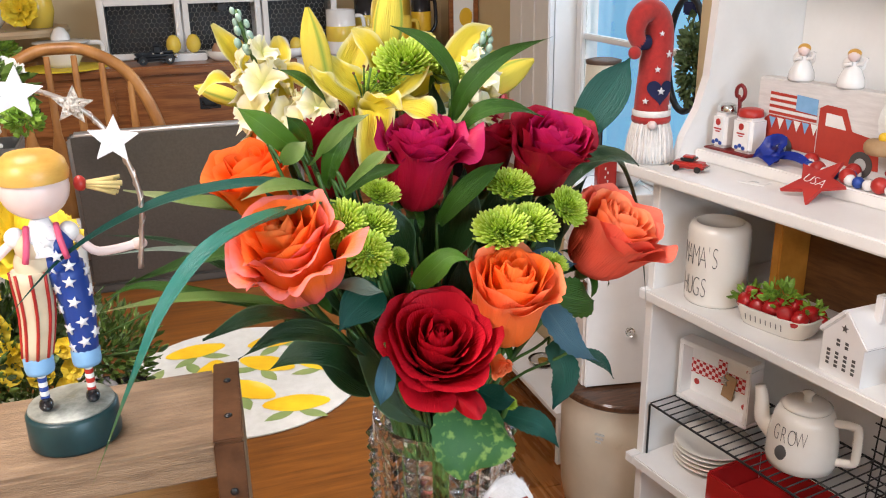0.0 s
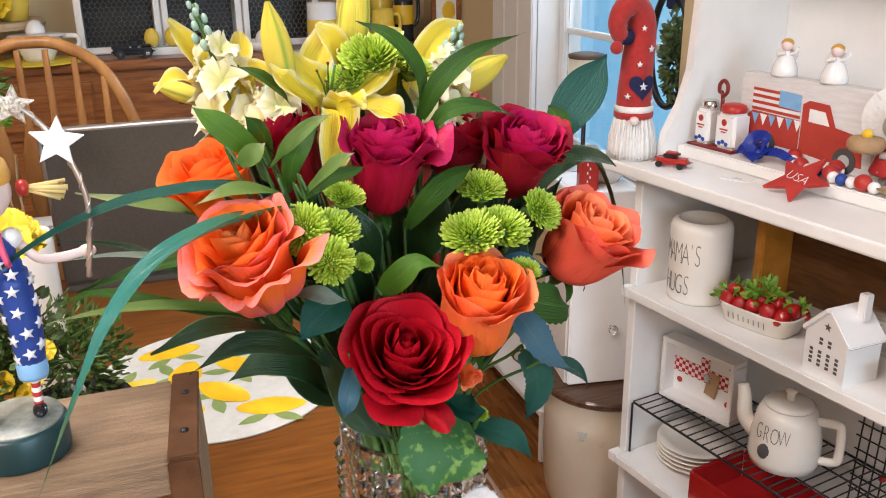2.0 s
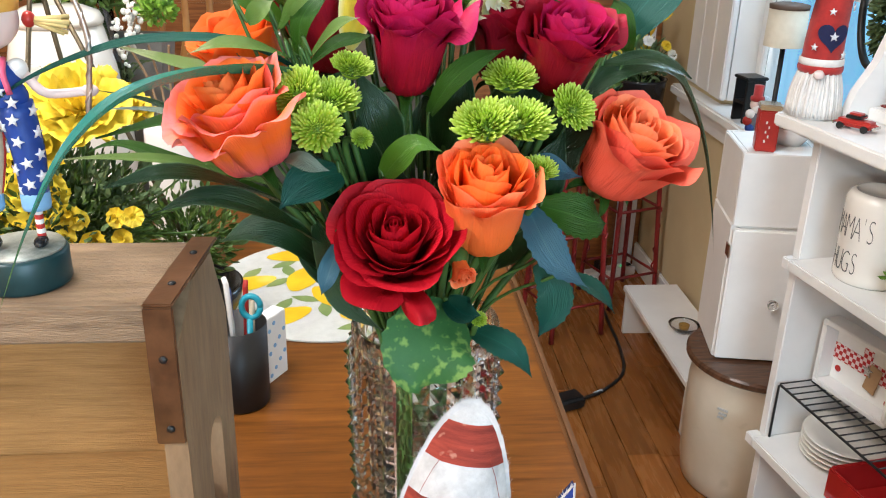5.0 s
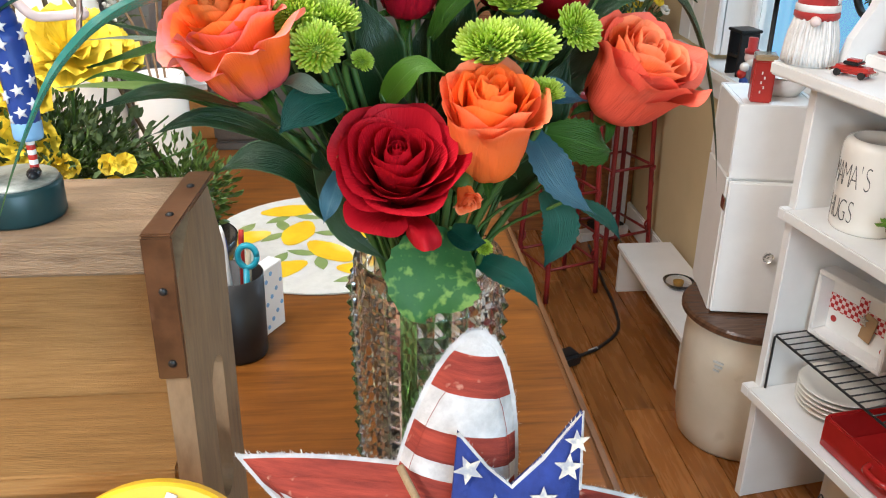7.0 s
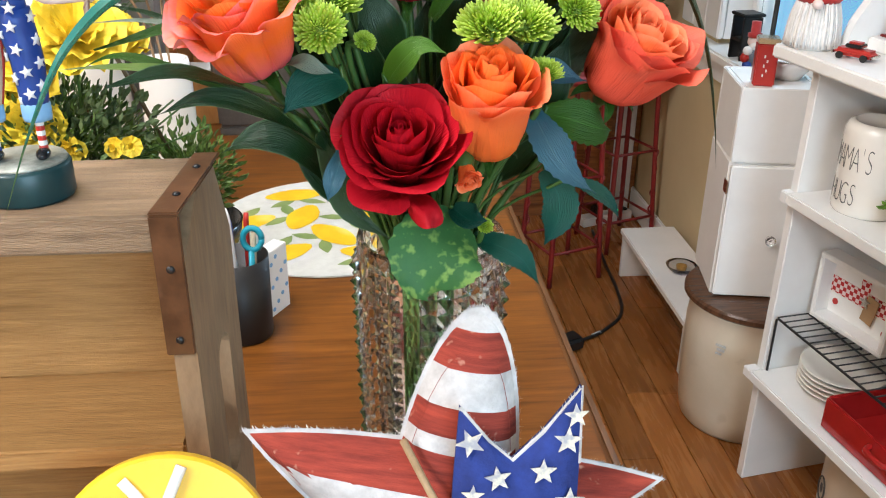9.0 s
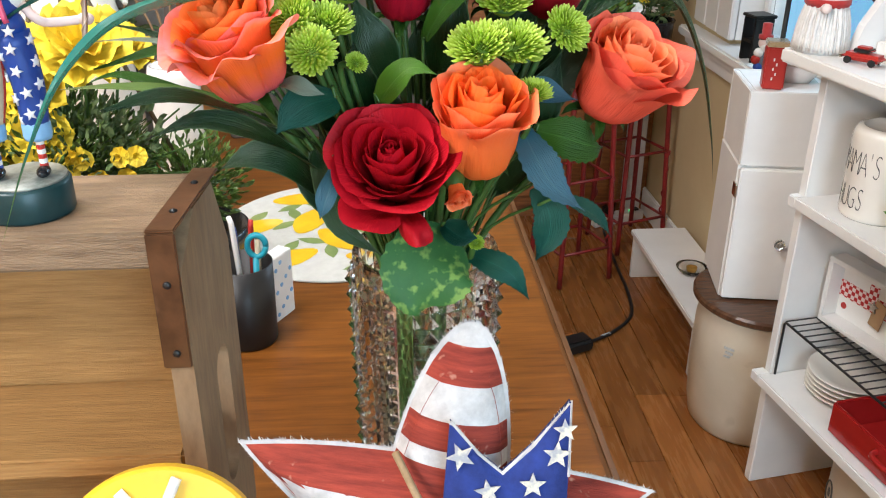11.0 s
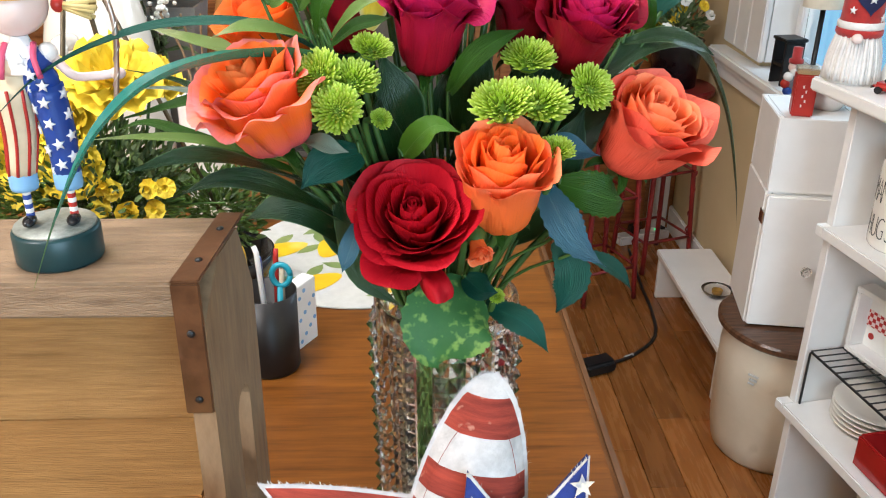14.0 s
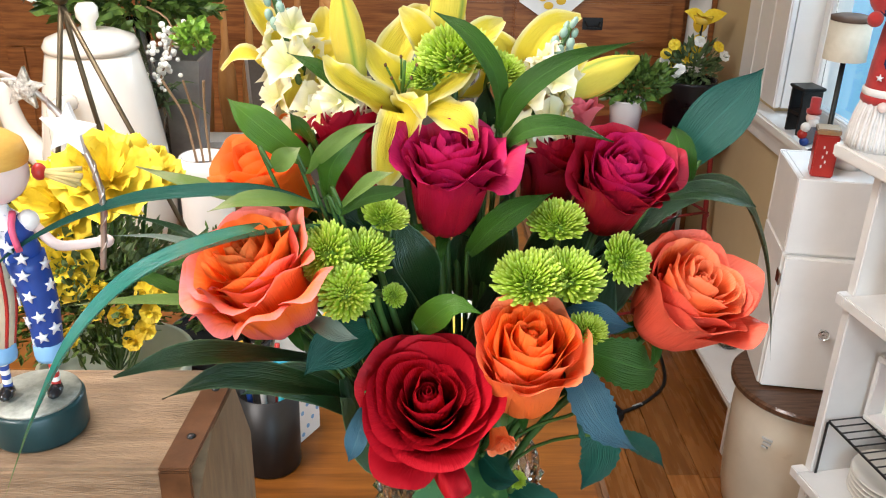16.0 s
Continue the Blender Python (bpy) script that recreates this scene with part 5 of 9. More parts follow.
# loose leaves and blades
UPF = (0, -0.55, 0.8)
L3 = [
    ("broad glossy blue-green leaf", [(0.306, 0.612, 1.250), (0.322, 0.608, 1.278), (0.342, 0.611, 1.300), (0.357, 0.615, 1.319)], 0.0368, LEAF_TEAL, dict(face=(-0.2, -0.95, 0.25), fold=0.12, wavy=0.02)),
    ("folded glossy green leaf by the rose", [(0.312, 0.600, 1.248), (0.303, 0.588, 1.262), (0.300, 0.590, 1.276), (0.298, 0.600, 1.284)], 0.022, LEAF_GREEN, dict(face=(-0.5, -0.8, 0.2))),
    ("rounded bright green leaf", [(0.072, 0.556, 1.270), (0.053, 0.548, 1.287), (0.037, 0.545, 1.302), (0.024, 0.550, 1.312)], 0.0211, LEAF_FRESH, dict(face=(0.3, -0.75, 0.6), fold=0.12, shape=1.1)),
    ("small green leaf behind the bright one", [(0.074, 0.562, 1.276), (0.067, 0.556, 1.292), (0.058, 0.557, 1.302)], 0.016, LEAF_GREEN, dict(face=(-0.7, -0.6, 0.2))),
    ("pale green leaf tip under the bright leaf", [(0.050, 0.538, 1.274), (0.058, 0.532, 1.282), (0.067, 0.534, 1.288)], 0.013, LEAF_PALE, dict(face=(0.2, -0.8, 0.5))),
    ("pale curled leaf between the roses", [(0.069, 0.540, 1.270), (0.080, 0.528, 1.287), (0.096, 0.528, 1.299), (0.112, 0.535, 1.303)], 0.0096, LEAF_PALE, dict(face=(0.5, -0.7, 0.6), fold=0.3)),
    ("dark green leaf between the roses", [(0.080, 0.544, 1.252), (0.083, 0.532, 1.275), (0.092, 0.534, 1.288), (0.104, 0.546, 1.294)], 0.0147, LEAF_GREEN, dict(face=(-0.3, -0.9, 0.2), fold=0.2)),
    ("pale green twisted narrow leaf", [(0.090, 0.524, 1.256), (0.102, 0.512, 1.271), (0.111, 0.510, 1.279), (0.120, 0.514, 1.281)], 0.010, LEAF_PALE, dict(face=(-0.2, -0.6, 0.8), fold=0.4)),
    ("green leaf below the twisted one", [(0.088, 0.528, 1.250), (0.104, 0.518, 1.264), (0.118, 0.516, 1.268), (0.128, 0.520, 1.270)], 0.0096, LEAF_GREEN, dict(face=(0.1, -0.7, 0.7), fold=0.3)),
    ("pale green narrow curved leaf", [(0.076, 0.532, 1.253), (0.056, 0.515, 1.263), (0.037, 0.507, 1.266), (0.018, 0.505, 1.260)], 0.0115, LEAF_PALE, dict(face=(0, -0.5, 0.85), fold=0.25)),
    ("pointed green leaf between the roses", [(0.134, 0.516, 1.180), (0.143, 0.504, 1.196), (0.155, 0.498, 1.207), (0.171, 0.494, 1.203)], 0.0179, LEAF_FRESH, dict(face=(-0.1, -0.85, 0.5), fold=0.2, shape=0.8)),
    ("broad green leaf beside the magenta rose", [(0.166, 0.556, 1.212), (0.178, 0.541, 1.236), (0.195, 0.536, 1.252), (0.214, 0.544, 1.258)], 0.0166, LEAF_GREEN, dict(face=(-0.3, -0.85, 0.4), fold=0.25)),
    ("curved leaf among the lilies", [(0.184, 0.574, 1.286), (0.179, 0.562, 1.322), (0.162, 0.570, 1.346), (0.142, 0.586, 1.356)], 0.0136, LEAF_GREEN, dict(face=(0.4, -0.85, 0.3), fold=0.3)),
    ("long pointed leaf with a dry tip", [(0.183, 0.572, 1.288), (0.194, 0.560, 1.315), (0.222, 0.562, 1.334), (0.266, 0.576, 1.343)], 0.0144, LEAF_GREEN, dict(face=(0.1, -0.75, 0.6), fold=0.3, shape=0.8)),
    ("arched dark leaf over the crimson rose", [(0.183, 0.570, 1.270), (0.196, 0.550, 1.294), (0.222, 0.548, 1.297), (0.250, 0.554, 1.287)], 0.016, LEAF_GREEN, dict(face=(0.0, -0.6, 0.8), fold=0.3)),
    ("dark upright leaf at the back", [(0.180, 0.610, 1.250), (0.176, 0.598, 1.285), (0.176, 0.594, 1.312)], 0.022, LEAF_DARK, dict(face=(0, -0.95, 0.2))),
    ("dark green leaf among the lilies", [(0.104, 0.604, 1.286), (0.086, 0.582, 1.311), (0.071, 0.576, 1.325), (0.055, 0.582, 1.331)], 0.015, LEAF_GREEN, dict(face=(0.2, -0.5, 0.85))),
    ("drooping dark leaf behind the coral rose", [(0.290, 0.585, 1.240), (0.318, 0.582, 1.246), (0.345, 0.590, 1.238), (0.362, 0.600, 1.228)], 0.018, LEAF_DARK, dict(face=(0, -0.5, 0.85))),
    ("long dark leaf with a pale rim", [(0.090, 0.535, 1.145), (0.046, 0.472, 1.188), (0.014, 0.444, 1.204), (-0.017, 0.430, 1.202)], 0.020, LEAF_DARK, dict(face=(0.1, -0.25, 0.95), fold=0.3, wavy=0.06)),
    ("long glossy dark green leaf", [(0.100, 0.530, 1.120), (0.066, 0.472, 1.170), (0.032, 0.450, 1.189), (0.002, 0.440, 1.182)], 0.0192, LEAF_DARK, dict(face=(0.1, -0.4, 0.9), fold=0.3, wavy=0.06)),
    ("broad dark leaf low in the bouquet", [(0.100, 0.540, 1.100), (0.073, 0.516, 1.139), (0.050, 0.510, 1.147), (0.026, 0.510, 1.137)], 0.0240, LEAF_DARK, dict(face=(0.1, -0.7, 0.7), fold=0.25)),
    ("small round blue-green leaf", [(0.106, 0.506, 1.186), (0.092, 0.490, 1.187), (0.080, 0.484, 1.181), (0.070, 0.480, 1.171)], 0.028, LEAF_TEAL, dict(face=(0.1, -0.8, 0.6), fold=0.15, shape=0.8)),
    ("grey-green curled leaf under the orange rose", [(0.074, 0.492, 1.199), (0.082, 0.482, 1.202), (0.091, 0.478, 1.199), (0.101, 0.478, 1.196)], 0.012, SAGE_BLADE, dict(face=(0, -0.7, 0.7), fold=0.3)),
    ("blue-lit rose leaf with a toothed edge", [(0.228, 0.514, 1.162), (0.236, 0.496, 1.146), (0.248, 0.490, 1.128), (0.270, 0.490, 1.110)], 0.0272, LEAF_BLUE_LIT, dict(face=(0.25, -0.75, 0.6), fold=0.15, serrate=0.06, n=24)),
    ("narrow rose leaf hanging over the side", [(0.254, 0.502, 1.116), (0.270, 0.500, 1.109), (0.284, 0.505, 1.097), (0.295, 0.510, 1.081)], 0.014, LEAF_TEAL, dict(face=(0.3, -0.6, 0.75), fold=0.3, serrate=0.06, n=24)),
    ("round dark green rose leaf", [(0.240, 0.516, 1.118), (0.250, 0.510, 1.100), (0.250, 0.509, 1.082), (0.242, 0.510, 1.064)], 0.0288, LEAF_TEAL, dict(face=(0.2, -0.9, 0.35), fold=0.12, serrate=0.05, n=24)),
    ("dark green leaf under the coral rose", [(0.244, 0.542, 1.150), (0.262, 0.535, 1.147), (0.280, 0.535, 1.141), (0.292, 0.541, 1.137)], 0.032, LEAF_GREEN, dict(face=(0.1, -0.8, 0.55), fold=0.15, serrate=0.05, n=24)),
    ("dark leaf tucked beside the orange rose", [(0.225, 0.535, 1.180), (0.245, 0.525, 1.182), (0.268, 0.528, 1.176)], 0.022, LEAF_BLUE_LIT, dict(face=(0.0, -0.6, 0.8))),
    ("pointed toothed leaf over the vase rim", [(0.190, 0.502, 1.076), (0.206, 0.490, 1.074), (0.221, 0.483, 1.067), (0.233, 0.480, 1.049)], 0.020, LEAF_TEAL, dict(face=(0.1, -0.75, 0.65), fold=0.2, serrate=0.05, n=24)),
    ("curled leaf under the red rose", [(0.176, 0.500, 1.098), (0.186, 0.484, 1.096), (0.196, 0.478, 1.098)], 0.020, LEAF_TEAL, dict(face=(0, -0.7, 0.7), fold=0.5)),
    ("hanging dark leaf by the vase rim", [(0.090, 0.510, 1.150), (0.100, 0.496, 1.125), (0.109, 0.489, 1.102), (0.136, 0.484, 1.082)], 0.0192, LEAF_DARK, dict(face=(-0.4, -0.85, 0.2), fold=0.3)),
    ("blue-lit leaf tip by the red rose", [(0.106, 0.490, 1.146), (0.099, 0.475, 1.130), (0.094, 0.472, 1.116)], 0.014, LEAF_BLUE_LIT, dict(face=(-0.3, -0.8, 0.5), fold=0.3)),
    # dark filler leaves stand in for the shade between the flowers
    ("dark leaf added deep in the bouquet as shade", [(0.150, 0.555, 1.10), (0.145, 0.535, 1.15), (0.140, 0.530, 1.19)], 0.034, LEAF_DARK, dict(face=(0, -0.9, 0.3))),
    ("dark leaf added deep in the bouquet as shade", [(0.190, 0.560, 1.11), (0.205, 0.545, 1.155), (0.212, 0.540, 1.20)], 0.034, LEAF_DARK, dict(face=(0, -0.9, 0.3))),
    ("dark leaf added deep in the bouquet as shade", [(0.130, 0.560, 1.14), (0.120, 0.545, 1.18), (0.118, 0.540, 1.215)], 0.032, LEAF_DARK, dict(face=(0, -0.9, 0.3))),
    ("dark leaf added deep in the bouquet as shade", [(0.220, 0.565, 1.12), (0.245, 0.560, 1.16), (0.262, 0.560, 1.20)], 0.034, LEAF_DARK, dict(face=(0, -0.9, 0.3))),
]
# more dark leaves, scattered to deepen the bouquet's inner shade
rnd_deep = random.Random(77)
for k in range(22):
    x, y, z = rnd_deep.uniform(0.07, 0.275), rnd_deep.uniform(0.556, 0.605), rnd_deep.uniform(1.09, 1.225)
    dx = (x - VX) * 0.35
    L3.append(("dark leaf added deep in the bouquet as shade", [(x - dx, y + 0.008, z - 0.035), (x, y - 0.006, z), (x + dx, y, z + 0.036)], 0.034, LEAF_DARK, dict(face=(rnd_deep.uniform(-0.5, 0.5), -0.9, 0.3))))
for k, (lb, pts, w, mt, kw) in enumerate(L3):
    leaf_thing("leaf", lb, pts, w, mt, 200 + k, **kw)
leaf_thing("leaf", "broad speckled green leaf over the vase rim", [(0.182, 0.500, 1.088), (0.168, 0.484, 1.082), (0.160, 0.474, 1.070), (0.156, 0.470, 1.055), (0.157, 0.470, 1.045)], 0.062, LEAF_SPECK, 260,
           face=(0.0, -0.85, 0.5), fold=0.10, shape=0.85, n=20, serrate=0.03)
GR = dict(n=34, nu=5, fold=0.5, wavy=0.0, shape=0.62, tipw=0.1)
leaf_thing("grass_blade", "long arching blue-green grass blade", [(0.118, 0.560, 1.215), (0.060, 0.505, 1.248), (0.005, 0.462, 1.248), (-0.030, 0.438, 1.225), (-0.058, 0.428, 1.180), (-0.088, 0.432, 1.118)], 0.020, BLADE, 270, face=(-0.5, -0.2, 0.85), **GR)
leaf_thing("grass_blade", "long dark arching grass blade", [(0.110, 0.570, 1.215), (0.055, 0.530, 1.258), (0.000, 0.515, 1.265), (-0.045, 0.512, 1.256), (-0.090, 0.505, 1.235), (-0.135, 0.495, 1.195)], 0.0125, LEAF_TEAL, 271, face=(-0.3, -0.3, 0.9), **GR)
leaf_thing("grass_blade", "dark grass blade hanging to the side", [(0.235, 0.585, 1.180), (0.300, 0.598, 1.232), (0.355, 0.630, 1.228), (0.400, 0.665, 1.170), (0.430, 0.692, 1.095), (0.444, 0.703, 1.042)], 0.016, LEAF_DARK, 272, face=(0.6, -0.5, 0.6), **GR)
leaf_thing("grass_blade", "broad green blade behind the orange rose", [(0.090, 0.570, 1.180), (0.050, 0.560, 1.205), (0.000, 0.560, 1.206), (-0.060, 0.565, 1.192)], 0.020, LEAF_GREEN, 273, face=(0, -0.4, 0.9), n=20, fold=0.4)
leaf_thing("grass_blade", "grey-green blade behind the orange rose", [(0.090, 0.600, 1.190), (0.040, 0.600, 1.222), (-0.015, 0.610, 1.235), (-0.055, 0.62, 1.245)], 0.016, LEAF_PALE, 274, face=(0, -0.4, 0.9), n=20, fold=0.4)

for k, (lb, pts, w, mt) in enumerate((
        ("narrow olive blade behind the orange rose", [(0.060, 0.570, 1.160), (0.006, 0.580, 1.192), (-0.026, 0.600, 1.208), (-0.072, 0.610, 1.216)], 0.008, LEAF_DARK),
        ("narrow pale blade behind the orange rose", [(0.060, 0.575, 1.170), (0.007, 0.570, 1.202), (-0.031, 0.590, 1.206), (-0.075, 0.600, 1.203)], 0.008, SAGE_BLADE),
        ("dry-tipped blade over the crate", [(0.060, 0.560, 1.160), (0.001, 0.550, 1.179), (-0.041, 0.540, 1.186), (-0.082, 0.530, 1.187)], 0.009, LEAF_PALE),
        ("broad olive blade over the crate", [(0.060, 0.565, 1.150), (-0.011, 0.560, 1.179), (-0.051, 0.580, 1.184), (-0.084, 0.590, 1.171)], 0.010, LEAF_GREEN))):
    leaf_thing("grass_blade", lb, pts, w, mt, 280 + k, face=(0, -0.45, 0.9), n=22, nu=5, fold=0.35, wavy=0.03, shape=0.75)


def vase():
    v = thing("vase", "clear pressed-glass vase with diamond studs and upright ribs", "vase", VX, VY, TABLE_Z)
    H = VTOP - TABLE_Z
    n, rows = 28, 22
    bm = bmesh.new()
    rad = lambda z: 0.0475 + 0.0085 * (z / H) + 0.002 * (1 - z / H) ** 6
    grid = [[bm.verts.new(((rad(H * j / rows)) * math.cos(2 * math.pi * i / n), rad(H * j / rows) * math.sin(2 * math.pi * i / n), H * j / rows)) for i in range(n)] for j in range(rows + 1)]
    for j in range(rows):
        z = H * (j + 0.5) / rows
        for i in range(n):
            a = 2 * math.pi * (i + 0.5) / n
            k = (i + 1) % n
            q = (grid[j][i], grid[j][k], grid[j + 1][k], grid[j + 1][i])
            if i % 4 == 3:
                r = rad(z) + 0.0008
            elif j == rows - 1 or j == 0:
                r = rad(z) + 0.0006
            else:
                r = rad(z) + (0.0072 if i % 4 != 1 else 0.0058)
            c = bm.verts.new((r * math.cos(a), r * math.sin(a), z))
            for s in range(4):
                bm.faces.new((q[s], q[(s + 1) % 4], c))
    inner = [[bm.verts.new((r * math.cos(2 * math.pi * i / n), r * math.sin(2 * math.pi * i / n), z)) for i in range(n)] for r, z in ((rad(H) - 0.001, H + 0.0025), (rad(H) - 0.0045, H + 0.001), (rad(H) - 0.006, H - 0.01), (rad(H / 2) - 0.006, H / 2), (rad(0) - 0.008, 0.018))]
    chain = [grid[rows]] + inner
    for a, b in zip(chain, chain[1:]):
        for i in range(n):
            k = (i + 1) % n
            bm.faces.new((a[i], a[k], b[k], b[i]))
    c0, c1 = bm.verts.new((0, 0, 0)), bm.verts.new((0, 0, 0.016))
    for i in range(n):
        k = (i + 1) % n
        bm.faces.new((grid[0][k], grid[0][i], c0))
        bm.faces.new((inner[-1][i], inner[-1][k], c1))
    g = part("glass_body", finish(bm), PRESSED_GLASS, v)
    g.visible_shadow = False
    w = part("water", lathe([(0, 0.0165), (rad(0) - 0.0095, 0.0185), (rad(H * 0.7) - 0.0075, H * 0.7), (0, H * 0.7)], 28), WATER, v, "clear water two thirds up the vase")
    w.visible_shadow = False


vase()

# ---- on the table ----
def one_mesh(name, pieces, label, category, m, group="", parent=None):
    """One mesh out of several shapes, each with its own paint."""
    me = bpy.data.meshes.new(name)
    out = bmesh.new()
    mats = []
    for b, mt in pieces:
        if mt not in mats:
            mats.append(mt)
        for f in b.faces:
            f.material_index = mats.index(mt)
            f.smooth = True
        tmp = bpy.data.meshes.new("tmp")
        b.to_mesh(tmp)
        b.free()
        out.from_mesh(tmp)
        bpy.data.meshes.remove(tmp)
    out.to_mesh(me)
    out.free()
    for mt in mats:
        me.materials.append(mt)
    ob = new(name, me)
    ob.matrix_basis = m
    if parent:
        ob.parent = parent
    return tagged(ob, label, category, group)


STRIPES = mat("cream_fabric", (0.72, 0.60, 0.42), (0.62, 0.50, 0.34), rough=0.6, scale=40)
CUFF = mat("light_blue_cuff", (0.24, 0.46, 0.72), (0.18, 0.38, 0.62), rough=0.5, scale=40)
PINK_STRAP = mat("pink_strap", (0.72, 0.10, 0.20), rough=0.4, scale=40)
TEAL_BASE = mat("dark_teal_paint", (0.010, 0.045, 0.050), (0.007, 0.028, 0.032), rough=0.35, scale=40, bump=0.1)
CRACKLE = mat("silver_crackle", (0.48, 0.50, 0.45), (0.20, 0.22, 0.19), rough=0.4, metal=0.4, scale=60, bump=0.5, contrast=0.3)
STAR_WHITE = mat("white_star_paint", (0.82, 0.83, 0.86), rough=0.5, scale=60)
SOCK_BLUE = mat("blue_sock", (0.03, 0.07, 0.30), rough=0.6, scale=60)


def leg_shape(x0, z0, x1, z1, r0, r1):
    bm = tube([(x0, 0, z0), ((x0 + x1) / 2 + 0.002, 0, (z0 + z1) / 2), (x1, 0, z1)], r0, 14, 8, r1 / r0)
    return bm


def doll():
    p = []
    p.append((lathe([(0, 0), (0.0275, 0), (0.0285, 0.002), (0.0285, 0.021), (0.027, 0.0235), (0, 0.0235)], 40), TEAL_BASE))
    p.append((lathe([(0, 0.0236), (0.0268, 0.0236), (0.0262, 0.0252), (0, 0.0254)], 40), CRACKLE))
    for x, sx, pm, st in ((-0.0145, -0.012, STRIPES, SOCK_BLUE), (0.0135, 0.011, BLUE_PAINT, RED_PAINT)):
        p.append((ball(x, -0.004, 0.0285, 0.0045, 0.0085, 0.0036, 10), BLACK_GLOSS))
        for k in range(7):
            p.append((lathe([(0.0026, 0.030 + 0.0032 * k), (0.0029, 0.0316 + 0.0032 * k), (0.0026, 0.0332 + 0.0032 * k)], 10, x, 0), WHITE_FELT if k % 2 else st))
        p.append((lathe([(0.004, 0.051), (0.0085, 0.050), (0.0090, 0.0525), (0.0090, 0.060), (0.0082, 0.062)], 16, x, 0), CUFF))
        p.append((leg_shape(x, 0.060, sx * 0.85, 0.118, 0.0085, 0.0115), pm))
        if pm is STRIPES:
            for a in range(8):
                b = a * 0.785
                p.append((tube([(x + 0.0086 * math.cos(b), 0.0086 * math.sin(b), 0.061), ((x + sx * 0.85) / 2 + 0.002 + 0.0103 * math.cos(b), 0.0103 * math.sin(b), 0.089), (sx * 0.85 + 0.0117 * math.cos(b), 0.0117 * math.sin(b), 0.118)], 0.0011, 5, 6), RED_PAINT))
        else:
            rnd = random.Random(4)
            for k in range(13):
                b = -1.57 + (k % 3 - 1) * 1.0 + rnd.uniform(-.2, .2)
                z = 0.064 + 0.0046 * k
                rr = 0.0090 + 0.003 * (z - 0.06) / 0.058
                cx = x + (sx * 0.85 - x) * (z - 0.06) / 0.058 + 0.0015
                s = star_flat(0.0042, 0.0012)
                s.transform(Matrix.Translation((cx + rr * math.cos(b), rr * math.sin(b), z)) @ pose(0, 0, 0, 0, 0, math.degrees(b) + 90) @ pose(0, 0, 0, 0, 20 * rnd.uniform(-1, 1)))
                p.append((s, STAR_WHITE))
    p.append((ball(-0.0065, 0, 0.122, 0.0125, 0.0105, 0.012, 14), STRIPES))
    p.append((ball(0.0065, 0, 0.122, 0.0125, 0.0105, 0.012, 14), BLUE_PAINT))
    p.append((ball(-0.0058, 0, 0.133, 0.0112, 0.0125, 0.0105, 14), STRIPES))
    p.append((ball(0.0058, 0, 0.133, 0.0112, 0.0125, 0.0105, 14), BLUE_PAINT))
    for x, z in ((0.006, 0.128), (0.012, 0.121), (0.002, 0.137)):
        s = star_flat(0.0042, 0.0012)
        s.transform(Matrix.Translation((x, -0.0128, z)) @ pose(0, 0, 0, 0, 300 * x))
        p.append((s, STAR_WHITE))
    p.append((lathe([(0.0125, 0.128), (0.0135, 0.134), (0.0125, 0.140), (0.0065, 0.146), (0.005, 0.150)], 20), mat("dotted_shirt", (0.80, 0.80, 0.80), (0.76, 0.76, 0.77), rough=0.5, spots=((0.25, 0.38, 0.50), 420, 0.62))))
    for x in (-0.009, 0.0095):
        p.append((tube([(x * 1.25, -0.0128, 0.126), (x, -0.0118, 0.138), (x * 0.9, -0.003, 0.1455)], 0.0020, 6, 6), PINK_STRAP))
    for s in (-1, 1):
        p.append((ball(s * 0.015, 0, 0.139, 0.0062, 0.006, 0.0065, 12), WHITE_FELT))
    p.append((tube([(0.018, 0, 0.136), (0.028, -0.002, 0.125), (0.040, -0.002, 0.124), (0.054, 0, 0.125)], 0.0030, 8, 10), SKIN))
    p.append((ball(0.0545, 0, 0.125, 0.0055, 0.0045, 0.004, 10), SKIN))
    p.append((tube([(-0.018, 0, 0.136), (-0.030, -0.004, 0.126), (-0.034, -0.006, 0.118)], 0.0030, 8, 8), SKIN))
    # plain head with painted hair and straw pigtails
    p.append((ball(0, 0, 0.1685, 0.0200, 0.0185, 0.0190, 24), SKIN))
    p.append((lathe([(0.0204, 0.1735), (0.0211, 0.178), (0.0192, 0.1850), (0.0130, 0.1900), (0, 0.1920)], 24), BLOND))
    rnd = random.Random(9)
    for k in range(9):
        e = (0.044 + 0.006 * rnd.random(), -0.006 + 0.012 * rnd.random(), 0.158 + 0.016 * rnd.random())
        p.append((tube([(0.0235, 0, 0.168), e], 0.0013, 5), STRAW))
    p.append((ball(0.0255, 0, 0.168, 0.004, 0.005, 0.005, 10), RED_PAINT))
    one_mesh("doll", p, "painted figurine doll in star and stripe overalls on a round base", "figurine", pose(-0.1005, 0.517, CZ1, 0, 0, 6))


doll()


